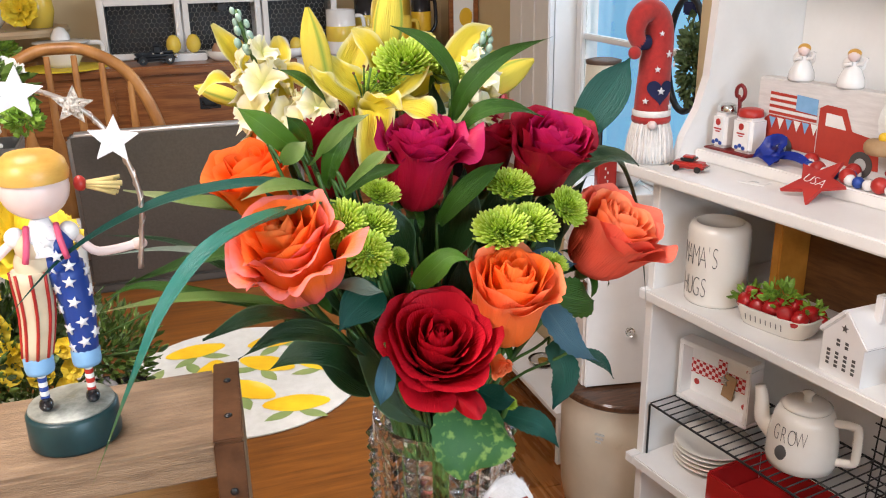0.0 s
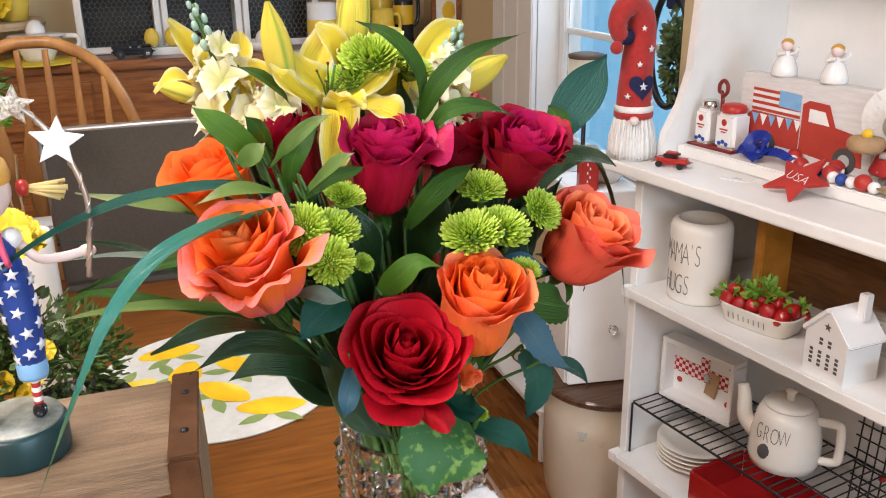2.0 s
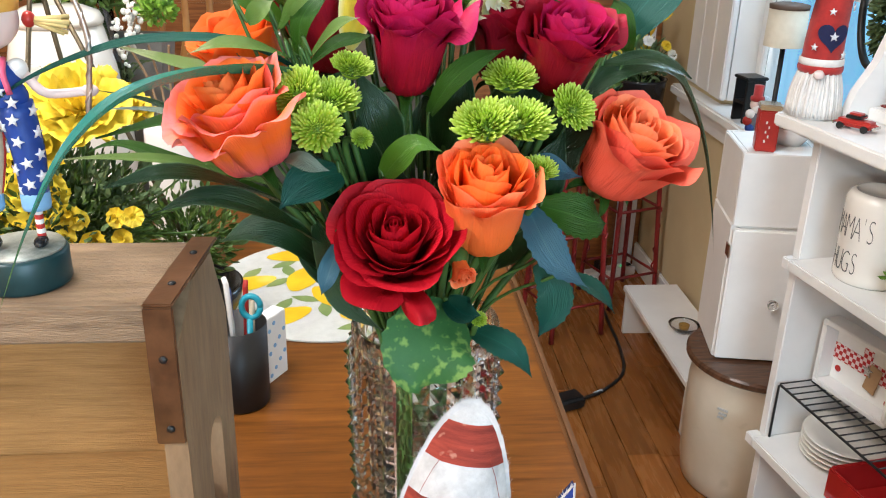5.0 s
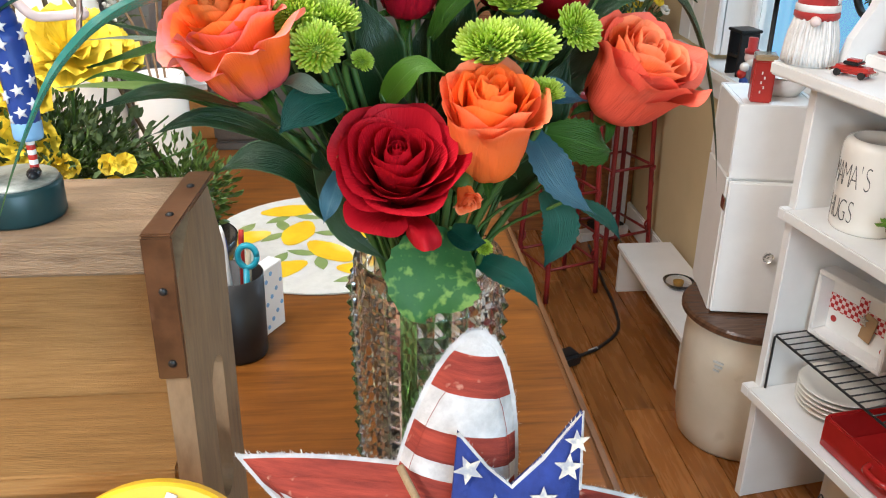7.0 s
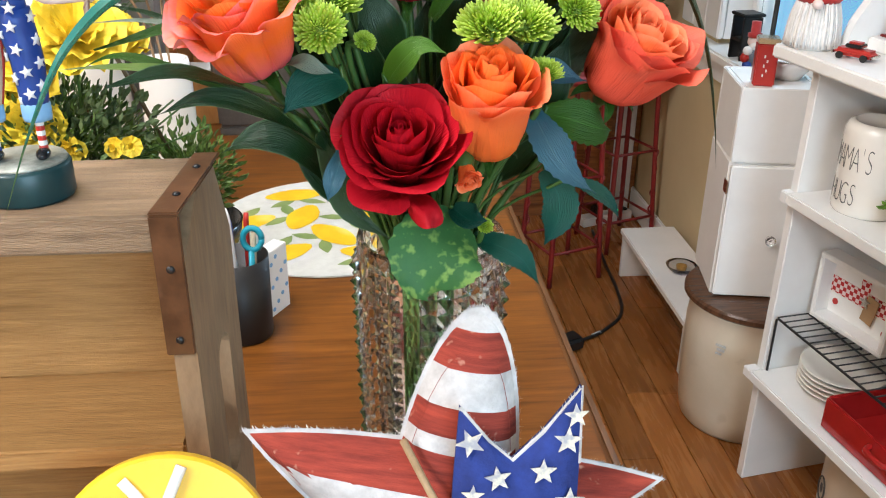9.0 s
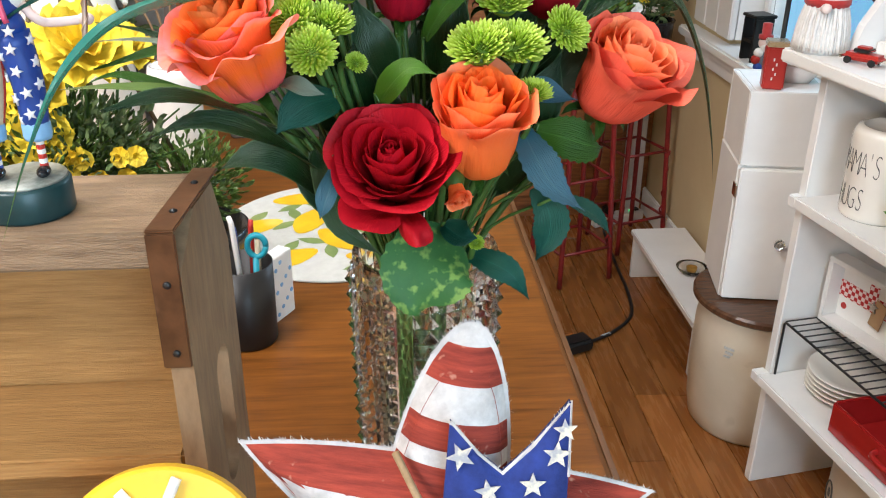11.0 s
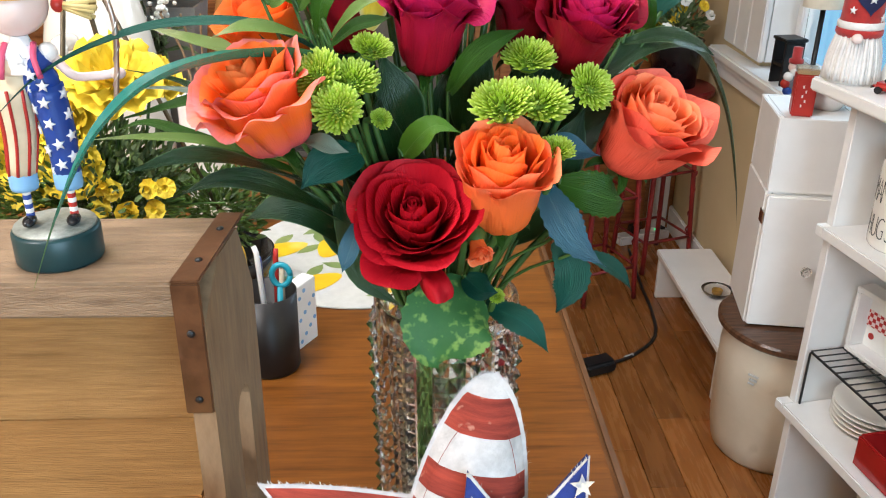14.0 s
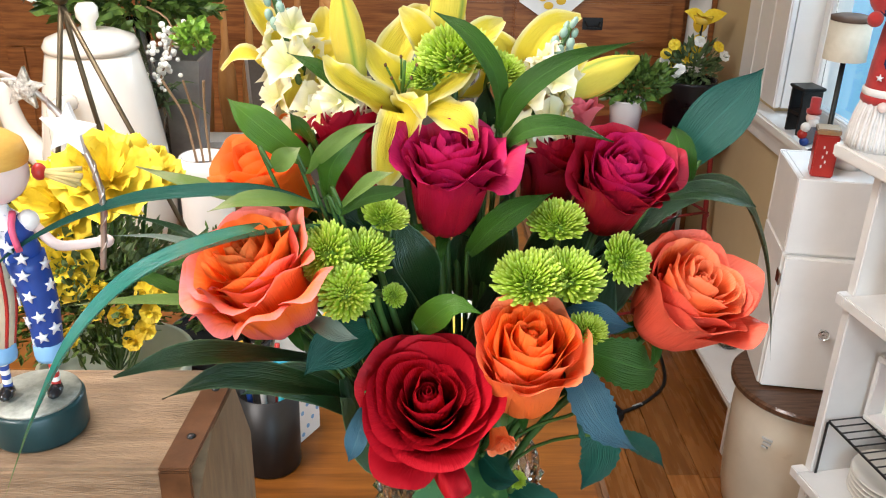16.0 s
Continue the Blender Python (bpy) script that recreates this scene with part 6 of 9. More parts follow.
def star_wand():
    w = thing("star_wand", "twisted wire arch with white and glitter stars, held by the doll", "ornament", 0, 0, 0)
    y = 0.516
    arc = [(-0.047, y, 1.2195), (-0.0435, y, 1.243), (-0.0415, y, 1.265), (-0.0455, y, 1.286), (-0.054, y, 1.305), (-0.066, y, 1.3205), (-0.084, y, 1.332), (-0.106, y, 1.3375), (-0.128, y, 1.333), (-0.146, y, 1.320)]
    part("wire", tube(arc, 0.0017, 8, 60), WIRE, w, "twisted silver wire", smooth=True)
    pts = spline(arc, 90)
    tw = []
    for i, q in enumerate(pts):
        a = i * 0.9
        tw.append(q + 0.0017 * Vector((math.cos(a), math.sin(a), 0.3 * math.cos(a))))
    part("twist", tube(tw, 0.0007, 5), WIRE, w, smooth=True)
    for x, z, r, mt, lb in ((-0.0525, 1.3035, 0.0150, STAR_WHITE, "white star"), (-0.0720, 1.3255, 0.0118, PEWTER, "silver glitter star"), (-0.1015, 1.3345, 0.0158, STAR_WHITE, "white star"), (-0.133, 1.328, 0.0120, PEWTER, "silver glitter star")):
        part("star", star_flat(r, 0.0035, 0.45, 0.001), mt, w, lb, m=Matrix.Translation((x, y - 0.004, z)) @ pose(0, 0, 0, 0, 8))


star_wand()

# plush star leaning on the vase
PLUSH_WHITE = mat("white_linen", (0.64, 0.63, 0.63), (0.44, 0.43, 0.43), rough=0.9, scale=60, bump=0.4, bscale=300, spots=((0.45, 0.44, 0.44), 70, 0.66), sheen=0.2)
PLUSH_RED = mat("worn_red_print", (0.40, 0.060, 0.036), (0.14, 0.018, 0.013), rough=0.9, scale=26, stretch=(0.7, 1, 7), bump=0.4, bscale=300, spots=((0.52, 0.26, 0.19), 110, 0.66), contrast=0.4)
PLUSH_BLUE = mat("navy_print_cotton", (0.022, 0.045, 0.23), (0.014, 0.028, 0.15), rough=0.9, scale=80, bump=0.4, bscale=300)
PRINT_STAR = mat("cream_print", (0.72, 0.68, 0.55), (0.35, 0.36, 0.40), rough=0.9, scale=160, contrast=0.2)
TWINE = mat("jute_twine", (0.40, 0.28, 0.16), (0.28, 0.19, 0.10), rough=0.9, scale=120, bump=0.5)


def star_outline(r, inner, n=8, soft=0.0):
    pts = []
    for i in range(10):
        a0, a1 = radians(90 + 36 * i), radians(90 + 36 * (i + 1))
        q0, q1 = (r, r * inner) if i % 2 == 0 else (r * inner, r)
        p0, p1 = Vector((q0 * math.cos(a0), q0 * math.sin(a0))), Vector((q1 * math.cos(a1), q1 * math.sin(a1)))
        for k in range(n):
            f = k / n
            p = p0.lerp(p1, f)
            p = p * (1 + (soft if i in (0, 9) else 0.22 * soft) * math.sin(math.pi * f))
            pts.append(p)
    return pts


def puffed_star(r, inner, thick, rows=7, soft=0.20):
    """A stuffed star: front and back domed towards the middle, with a raised seam edge."""
    out = star_outline(r, inner, 8, soft)
    bm = bmesh.new()
    n = len(out)
    for side in (-1, 1):
        rings = []
        for k in range(rows):
            f = 1 - k / rows
            d = thick * (1 - f ** 2.2) ** 0.6
            rings.append([bm.verts.new((p.x * f, side * (d + 0.0006), p.y * f)) for p in out])
        c = bm.verts.new((0, side * thick, 0))
        for a, b in zip(rings, rings[1:]):
            for i in range(n):
                j = (i + 1) % n
                bm.faces.new((a[i], a[j], b[j], b[i]) if side < 0 else (a[j], a[i], b[i], b[j]))
        for i in range(n):
            j = (i + 1) % n
            bm.faces.new((rings[-1][i], rings[-1][j], c) if side < 0 else (rings[-1][j], rings[-1][i], c))
    return bm


def frayed_rim(r, inner, y, seed, soft=0.20, hair=0.0032, n=1500):
    """Short loose threads along the seam."""
    rnd = random.Random(seed)
    out = star_outline(r, inner, 8, soft)
    bm = bmesh.new()
    for k in range(n):
        i = rnd.randrange(len(out))
        p = out[i].lerp(out[(i + 1) % len(out)], rnd.random())
        a = math.atan2(p.y, p.x) + rnd.uniform(-1.0, 1.0)
        l = hair * rnd.uniform(0.4, 1.2)
        q = (p.x + l * math.cos(a), y + rnd.uniform(-.002, .002), p.y + l * math.sin(a))
        s = 0.00035
        v = [bm.verts.new((p.x - s, y, p.y)), bm.verts.new((p.x + s, y, p.y + s)), bm.verts.new(q)]
        bm.faces.new(v)
    return bm


def plush_star():
    t = thing("plush_star", "stuffed fabric star with worn red stripes and blue star pocket", "cushion", 0.170, 0.452, 0.874, -4, "", -13, 8.5)
    R, inn, th = 0.156, 0.45, 0.028
    body = puffed_star(R, inn, th)
    # stripe bands cut across the star in layers
    edges = [-1, -0.075, -0.035, 0.026, 0.060, 0.0720, 0.0926, 0.1186, 0.1446, 1]
    for z in edges[1:-1]:
        geom = body.verts[:] + body.edges[:] + body.faces[:]
        bmesh.ops.bisect_plane(body, geom=geom, plane_co=(0, 0, z), plane_no=(0.06 if z < 0.03 else 0.0, 0, 1))
    me_red = body.copy()
    def band(f):
        c = f.calc_center_median()
        zz = c.z + (0.06 * c.x if c.z < 0.03 else 0)
        return sum(zz > e for e in edges[1:-1]) % 2 == 1
    bmesh.ops.delete(body, geom=[f for f in body.faces if band(f)], context="FACES")
    bmesh.ops.delete(me_red, geom=[f for f in me_red.faces if not band(f)], context="FACES")
    part("white_stripe", body, PLUSH_WHITE, t, "off-white linen stripes", smooth=True)
    part("red_stripe", me_red, PLUSH_RED, t, "faded brick-red printed stripes", smooth=True)
    part("seam_edge", join(puffed_star(R * 1.035, inn * 1.01, 0.0022, 2), frayed_rim(R * 1.035, inn, 0, 3)), PLUSH_WHITE, t, "frayed white seam edge")
    P = [(-0.046, 0.006), (-0.026, -0.016), (-0.008, -0.030), (0.012, -0.008), (0.034, 0.024), (0.037, -0.03), (0.040, -0.12), (0.0, -0.125), (-0.046, -0.12), (-0.047, -0.05)]
    bm = bmesh.new()
    fr, bk = [bm.verts.new((x, -0.004, z)) for x, z in P], [bm.verts.new((x, 0.003, z)) for x, z in P]
    mid = [bm.verts.new((x * 0.6, -0.009, -0.062 + (z + 0.062) * 0.6)) for x, z in P]
    c = bm.verts.new((0, -0.010, -0.065))
    for i in range(10):
        j = (i + 1) % 10
        bm.faces.new((fr[i], fr[j], mid[j], mid[i]))
        bm.faces.new((mid[i], mid[j], c))
        bm.faces.new((fr[j], fr[i], bk[i], bk[j]))
    bm.faces.new(bk[::-1])
    PT = Matrix.Translation((0.037, -0.038, 0.100)) @ pose(0, 0, 0, 0, -5)
    pk = part("blue_pocket", finish(bm), PLUSH_BLUE, t, "navy cotton pocket printed with cream stars", m=PT, smooth=True)
    rim = tube([(x, -0.003, z) for x, z in P[:6]], 0.0016, 6)
    rnd = random.Random(8)
    for k in range(150):
        i = rnd.randrange(5)
        f = rnd.random()
        x, z = P[i][0] * (1 - f) + P[i + 1][0] * f, P[i][1] * (1 - f) + P[i + 1][1] * f
        vs = [rim.verts.new(q) for q in ((x - 0.0004, -0.003, z), (x + 0.0004, -0.003, z), (x + rnd.uniform(-.003, .003), -0.003 + rnd.uniform(-.002, .002), z + rnd.uniform(0.001, 0.004)))]
        rim.faces.new(vs)
    part("seam_edge", rim, PLUSH_WHITE, pk, "frayed pale edge", m=PT)
    for k, (x, z) in enumerate([(-0.038, -0.016), (-0.018, -0.040), (0.012, -0.034), (0.027, -0.012), (0.031, 0.006), (-0.034, -0.054), (0.004, -0.066), (0.032, -0.056), (-0.018, -0.078), (0.018, -0.088), (-0.036, -0.096), (0.036, -0.092), (0.0, -0.108)]):
        part("printed_star", star_flat(0.0078 + 0.0030 * rnd.random(), 0.0010), PRINT_STAR, pk, m=PT @ Matrix.Translation((x, -0.0112 if abs(x) < 0.03 and z < -0.03 else -0.0094, z)) @ pose(0, 0, 0, 0, rnd.uniform(0, 72)))
    seam = [p * 0.88 for p in star_outline(R, inn, 8, 0.20)]
    for i, j in ((2, 20), (60, 78)):
        line = [(p.x, -th * (1 - 0.88 ** 2.2) ** 0.6 - 0.0016, p.y) for p in seam[i:j]]
        part("stitching", tube(line, 0.0002, 5), PLUSH_RED, t, "loose stitched seam")
    part("twine", tube([(-0.042, -0.022, 0.066), (-0.026, -0.040, 0.048), (-0.008, -0.052, 0.026), (0.014, -0.058, -0.004), (0.036, -0.060, -0.040)], 0.0028, 7, 24), TWINE, t, "jute twine", smooth=True)


plush_star()


def yellow_sign():
    s = thing("yellow_round_sign", "yellow painted round sign with white branching letters", "sign", -0.014, 0.385, TABLE_Z, 8)
    part("disc", lathe([(0, -0.009), (0.068, -0.009), (0.070, -0.006), (0.070, 0.006), (0.068, 0.009), (0, 0.009)], 56), YELLOW, s, m=pose(0, 0, 0.152, 62))
    part("letter", join(tube([(-0.020, 0.058, 0.0112), (-0.010, 0.044, 0.0112), (-0.002, 0.026, 0.0112)], 0.0036, 8, 8), tube([(0.016, 0.062, 0.0112), (0.008, 0.046, 0.0112), (-0.002, 0.026, 0.0112)], 0.0036, 8, 8)), WHITE_CERAMIC, s, "raised white stroke",
         smooth=True, m=pose(0, 0, 0.152, 62))
    part("stand", join(box(-0.006, 0.004, 0.01, 0.006, 0.016, 0.145, 0.001), box(-0.04, -0.03, 0, 0.04, 0.03, 0.0099, 0.002)), CRATE_WOOD, s, "small wooden stand")


yellow_sign()


def pencil_cup():
    c = thing("pencil_cup", "black metal pencil cup full of pens and scissors", "cup", -0.038, 0.928, TABLE_Z)
    part("cup", lathe([(0, 0), (0.034, 0), (0.0355, 0.003), (0.0365, 0.108), (0.0350, 0.108), (0.0335, 0.006), (0, 0.006)], 36), BLACK, c, smooth=True)
    rnd = random.Random(3)
    for k, (x, y, dx, dy, h, mt, lb) in enumerate(((-0.014, -0.012, -0.008, 0.0, 0.150, BLUE_PAINT, "blue patterned pen"), (0.004, -0.016, -0.012, 0.0, 0.175, WHITE_CERAMIC, "white and blue pen"), (0.016, -0.004, 0.006, 0.0, 0.140, STRIPES, "bamboo pencil"),
                                                   (-0.018, 0.008, -0.012, 0.008, 0.160, YELLOW, "yellow pencil"), (0.008, 0.012, 0.004, 0.008, 0.155, RED_PAINT, "red pencil"), (-0.004, 0.004, -0.004, 0.004, 0.150, BLUE_PAINT, "blue pen"))):
        part("pen", tube([(x, y, 0.008), (x + dx * 0.8, y + dy * 0.8, h - 0.008), (x + dx, y + dy, h)], 0.0038, 8, None, 0.8), mt, c, lb, smooth=True)
    sc = part("scissors", join(tube([(0.020 + 0.011 * math.cos(a), -0.006, 0.132 + 0.014 * math.sin(a)) for a in (2 * math.pi * i / 20 for i in range(21))], 0.0038, 8), tube([(0.014, -0.006, 0.01), (0.018, -0.006, 0.118)], 0.004, 8)), mat("teal_plastic", (0.02, 0.26, 0.34), rough=0.35, scale=20), c, "teal scissor handle", smooth=True)


pencil_cup()


def white_card_box():
    b = thing("card_box", "small white patterned cardboard box", "box", -0.006, 0.985, TABLE_Z, 60)
    part("body", box(-0.022, -0.010, 0, 0.022, 0.010, 0.092, 0.001), PAPER, b)
    for k in range(10):
        part("printed_dot", lathe([(0, 0), (0.003, 0), (0.003, 0.0006), (0, 0.0006)], 10), CUFF, b, m=pose(-0.014 + 0.010 * (k % 4), -0.0102, 0.010 + 0.008 * k, 90))


white_card_box()


def lemon_placemat():
    p = thing("lemon_placemat", "round white placemat printed with yellow lemons and green leaves", "placemat", 0.062, 1.262, TABLE_Z, 20)
    R = 0.192
    cloth = mat("placemat_cloth", (0.62, 0.61, 0.56), (0.55, 0.54, 0.49), rough=0.8, scale=60, bump=0.2, bscale=400)
    part("mat", lathe([(0, 0.0), (R - 0.002, 0), (R, 0.0015), (R, 0.0035), (R - 0.002, 0.0045), (0, 0.0045)], 72), cloth, p)
    lem = mat("printed_lemon", (0.86, 0.60, 0.02), (0.80, 0.44, 0.01), rough=0.45, scale=14, spots=((0.90, 0.72, 0.16), 10, 0.6))
    lfm = mat("printed_leaf", (0.30, 0.36, 0.12), (0.18, 0.26, 0.08), rough=0.5, scale=18)
    rnd = random.Random(2)
    n = 0
    for ring, cnt in ((0.136, 6), (0.052, 3)):
        for k in range(cnt):
            a = 6.28 * k / cnt + ring * 5
            x, y = ring * math.cos(a), ring * math.sin(a)
            o = rnd.uniform(0, 180)
            n += 1
            bm = bmesh.new()
            vs = []
            for i in range(28):
                b = 2 * math.pi * i / 28
                r = 0.034 * (1 + 0.40 * abs(math.cos(b)) ** 8) * (1.0 if abs(math.cos(b)) > 0.5 else 0.94)
                vs.append(bm.verts.new((r * math.cos(b) * 1.08, r * math.sin(b) * 0.80, 0)))
            bm.faces.new(vs)
            part("lemon", bm, lem, p, m=Matrix.Translation((x, y, 0.0050 + 0.00005 * n)) @ pose(0, 0, 0, 0, 0, o))
            for s in (-1, 1):
                bm = bmesh.new()
                vs = [bm.verts.new((0.026 * t, 0.0105 * w * math.sin(math.pi * (t + 1) / 2), 0)) for t, w in [(-1, 1), (-.6, 1), (-.2, 1), (.2, 1), (.6, 1), (1, 1), (.6, -1), (.2, -1), (-.2, -1), (-.6, -1)]]
                bm.faces.new(vs)
                ang = o + 90 + 35 * s
                d = 0.042
                part("printed_leaf", bm, lfm, p, m=Matrix.Translation((x + d * math.cos(radians(ang)), y + d * math.sin(radians(ang)), 0.00475 + 0.00003 * n + 0.00001 * s)) @ pose(0, 0, 0, 0, 0, ang + 25 * s))


lemon_placemat()


# ---- plants and pots behind the crate ----
def scatter_leaves(rnd, centre, spread, n, size, up=0.6, wide=0.45, outward=1.0):
    """Many small bent leaves round stems, in one mesh."""
    verts, faces = [], []
    for k in range(n):
        d = Vector((rnd.gauss(0, 1), rnd.gauss(0, 1), rnd.gauss(0, 0.8)))
        d.normalize()
        r = rnd.random() ** 0.45
        p = Vector(centre) + Vector((d.x * spread[0] * r, d.y * spread[1] * r, d.z * spread[2] * r))
        way = (d * outward + Vector((rnd.uniform(-.7, .7), rnd.uniform(-.7, .7), up))).normalized()
        side = way.cross(Vector((rnd.uniform(-1, 1), rnd.uniform(-1, 1), rnd.uniform(-1, 1)))).normalized()
        nor = side.cross(way)
        l = size * rnd.uniform(0.6, 1.3)
        w = l * wide * 0.5
        i = len(verts)
        verts += [p, p + way * l * 0.35 + side * w, p + way * l * 0.75 + side * w * 0.7 + nor * l * 0.08, p + way * l, p + way * l * 0.75 - side * w * 0.7 + nor * l * 0.08, p + way * l * 0.35 - side * w, p + way * l * 0.5 - nor * w * 0.35]
        for a, b in ((0, 1), (1, 2), (2, 3), (3, 4), (4, 5), (5, 0)):
            faces.append((i + a, i + b, i + 6))
    return verts, faces


def stuff_part(name, vf, material, parent, label=""):
    me = bpy.data.meshes.new(name)
    me.from_pydata([tuple(v) for v in vf[0]], [], vf[1])
    me.materials.append(material)
    ob = new(name, me)
    ob.parent = parent
    return tagged(ob, label, "", "", "stuff")


def silk_bloom(parent, at, axis, R, seed, material, layers=4, name="blossom"):
    rnd = random.Random(seed)
    bm = None
    for L in range(layers):
        n = 7 + L
        rr = R * (0.35 + 0.65 * L / (layers - 1))
        for k in range(n):
            a = 6.28 * k / n + L
            rows = []
            ph = rnd.random() * 6
            for s in range(5):
                v = s / 4
                rad = rr * v
                z = R * (0.55 - 0.45 * L / (layers - 1)) * v + R * 0.16 * v * v
                w = rr * 0.42 * v ** 0.6
                rows.append([(rad * math.cos(a) - w * u * math.sin(a), rad * math.sin(a) + w * u * math.cos(a), z + 0.14 * R * v * math.sin(4 * u + ph + 4 * v)) for u in (-1, -.5, 0, .5, 1)])
            b = sheet(rows)
            bm = b if bm is None else join(bm, b)
    return part(name, bm, material, parent, m=Matrix.Translation(at) @ frame_axes(axis), smooth=True)


def yellow_arrangement():
    x0, y0 = -0.205, 0.925
    p = thing("flower_arrangement", "pale pot of yellow silk flowers with fine green foliage", "plant", x0, y0, TABLE_Z)
    part("pot", lathe([(0, 0), (0.060, 0), (0.066, 0.01), (0.082, 0.14), (0.086, 0.15), (0.080, 0.15), (0.075, 0.13), (0, 0.13)], 40), mat("pale_green_ceramic", (0.60, 0.62, 0.48), (0.52, 0.55, 0.40), rough=0.3, scale=9), p, smooth=True)
    rnd = random.Random(31)
    stuff_part("foliage", scatter_leaves(rnd, (-0.04, 0.0, 0.245), (0.120, 0.10, 0.080), 3600, 0.013, 0.5, 0.36), GREEN_LEAF_S, p, "fine feathery green foliage")
    stuff_part("pale_foliage", scatter_leaves(rnd, (0.01, -0.02, 0.275), (0.09, 0.07, 0.050), 500, 0.014, 0.6, 0.6), SAGE_LEAF, p, "grey-green filler leaves")
    for k in range(14):
        a = 6.28 * k / 14
        part("sprig", tube([(0, 0, 0.13), (0.04 * math.cos(a), 0.03 * math.sin(a), 0.22), (0.13 * math.cos(a) + 0.02, 0.085 * math.sin(a), 0.27 + 0.03 * math.sin(3 * a))], 0.0012, 5, 6), STEM, p)
    for k, (x, y, z, r, ax) in enumerate(((0.030, -0.03, 0.375, 0.052, (0.2, -0.6, 0.8)), (-0.030, -0.01, 0.335, 0.050, (-0.3, -0.8, 0.5)), (-0.075, -0.03, 0.285, 0.048, (-0.3, -0.9, 0.3)), (-0.02, -0.05, 0.285, 0.034, (0.1, -0.9, 0.4)),
                                          (-0.10, 0.02, 0.345, 0.045, (-0.5, -0.5, 0.7)), (0.055, 0.02, 0.365, 0.036, (0.5, -0.3, 0.8)))):
        silk_bloom(p, (x, y, z), ax, r, 400 + k, YELLOW_SILK)
        part("stem", tube([(0, 0, 0.13), (x * 0.6, y * 0.6, z * 0.6 + 0.03), (x, y, z)], 0.0018, 6, 6), STEM, p)
    for k in range(12):
        x, z = rnd.uniform(-0.02, 0.085), rnd.uniform(0.195, 0.285)
        silk_bloom(p, (x, -0.07, z), (rnd.uniform(-.3, .3), -0.9, 0.3), 0.011, 430 + k, YELLOW_SILK, 2, "small_blossom")
        part("stem", tube([(0, 0, 0.13), (x * 0.5, -0.05, z * 0.7), (x, -0.07, z)], 0.001, 5, 5), STEM, p)


yellow_arrangement()


def dark_bowl_plant():
    p = thing("dark_bowl_plant", "low black bowl with trailing green foliage on the table", "plant", -0.130, 1.115, TABLE_Z)
    part("bowl", lathe([(0, 0), (0.045, 0), (0.070, 0.05), (0.074, 0.075), (0.070, 0.075), (0.064, 0.05), (0, 0.04)], 36), BLACK_GLOSS, p, smooth=True)
    rnd = random.Random(33)
    stuff_part("foliage", scatter_leaves(rnd, (0, 0, 0.150), (0.075, 0.06, 0.070), 900, 0.016, 0.5, 0.4), GREEN_LEAF_S, p)


dark_bowl_plant()


def white_jar():
    p = thing("white_pot", "small white ceramic pot with a dark open mouth", "pot", -0.185, 1.33, TABLE_Z)
    part("body", lathe([(0, 0), (0.030, 0), (0.034, 0.01), (0.040, 0.15), (0.040, 0.24), (0.037, 0.255), (0.033, 0.255), (0.034, 0.232), (0, 0.225)], 36), WHITE_CERAMIC, p, smooth=True)
    # black disc that fills the pot's mouth
    part("dark_fill", lathe([(0, 0.236), (0.033, 0.236), (0, 0.240)], 24), BLACK, p)
    for k in range(3):
        part("twig", tube([(0.01 * k - 0.01, 0, 0.235), (0.015 * k - 0.025, 0.01, 0.31), (0.03 * k - 0.05, 0.0, 0.37)], 0.002, 5, 6), CRATE_SIDE, p)


white_jar()


def big_teapot():
    p = thing("teapot_canister", "large cream teapot-shaped canister with a lid knob and square handle", "teapot", -0.398, 1.52, TABLE_Z)
    part("body", lathe([(0, 0), (0.092, 0), (0.104, 0.01), (0.108, 0.10), (0.102, 0.20), (0.088, 0.30), (0.074, 0.365), (0.070, 0.372), (0, 0.372)], 48), CERAMIC, p, smooth=True)
    l = part("lid", lathe([(0.0, 0.3725), (0.074, 0.3725), (0.076, 0.380), (0.070, 0.392), (0.045, 0.402), (0, 0.405)], 48), CERAMIC, p, smooth=True)
    part("knob", lathe([(0, 0.400), (0.012, 0.402), (0.011, 0.415), (0.018, 0.425), (0.018, 0.440), (0.012, 0.447), (0, 0.448)], 24), CERAMIC, l, smooth=True)
    part("handle", tube([(-0.01, -0.100, 0.31), (-0.01, -0.150, 0.315), (-0.01, -0.158, 0.30), (-0.01, -0.158, 0.215), (-0.01, -0.150, 0.20), (-0.01, -0.105, 0.195)], 0.014, 10, 30), CERAMIC, p, smooth=True)
    part("spout", tube([(-0.09, 0.02, 0.15), (-0.15, 0.02, 0.22), (-0.17, 0.02, 0.31)], 0.026, 14, 14, 0.6), CERAMIC, p, smooth=True)


big_teapot()


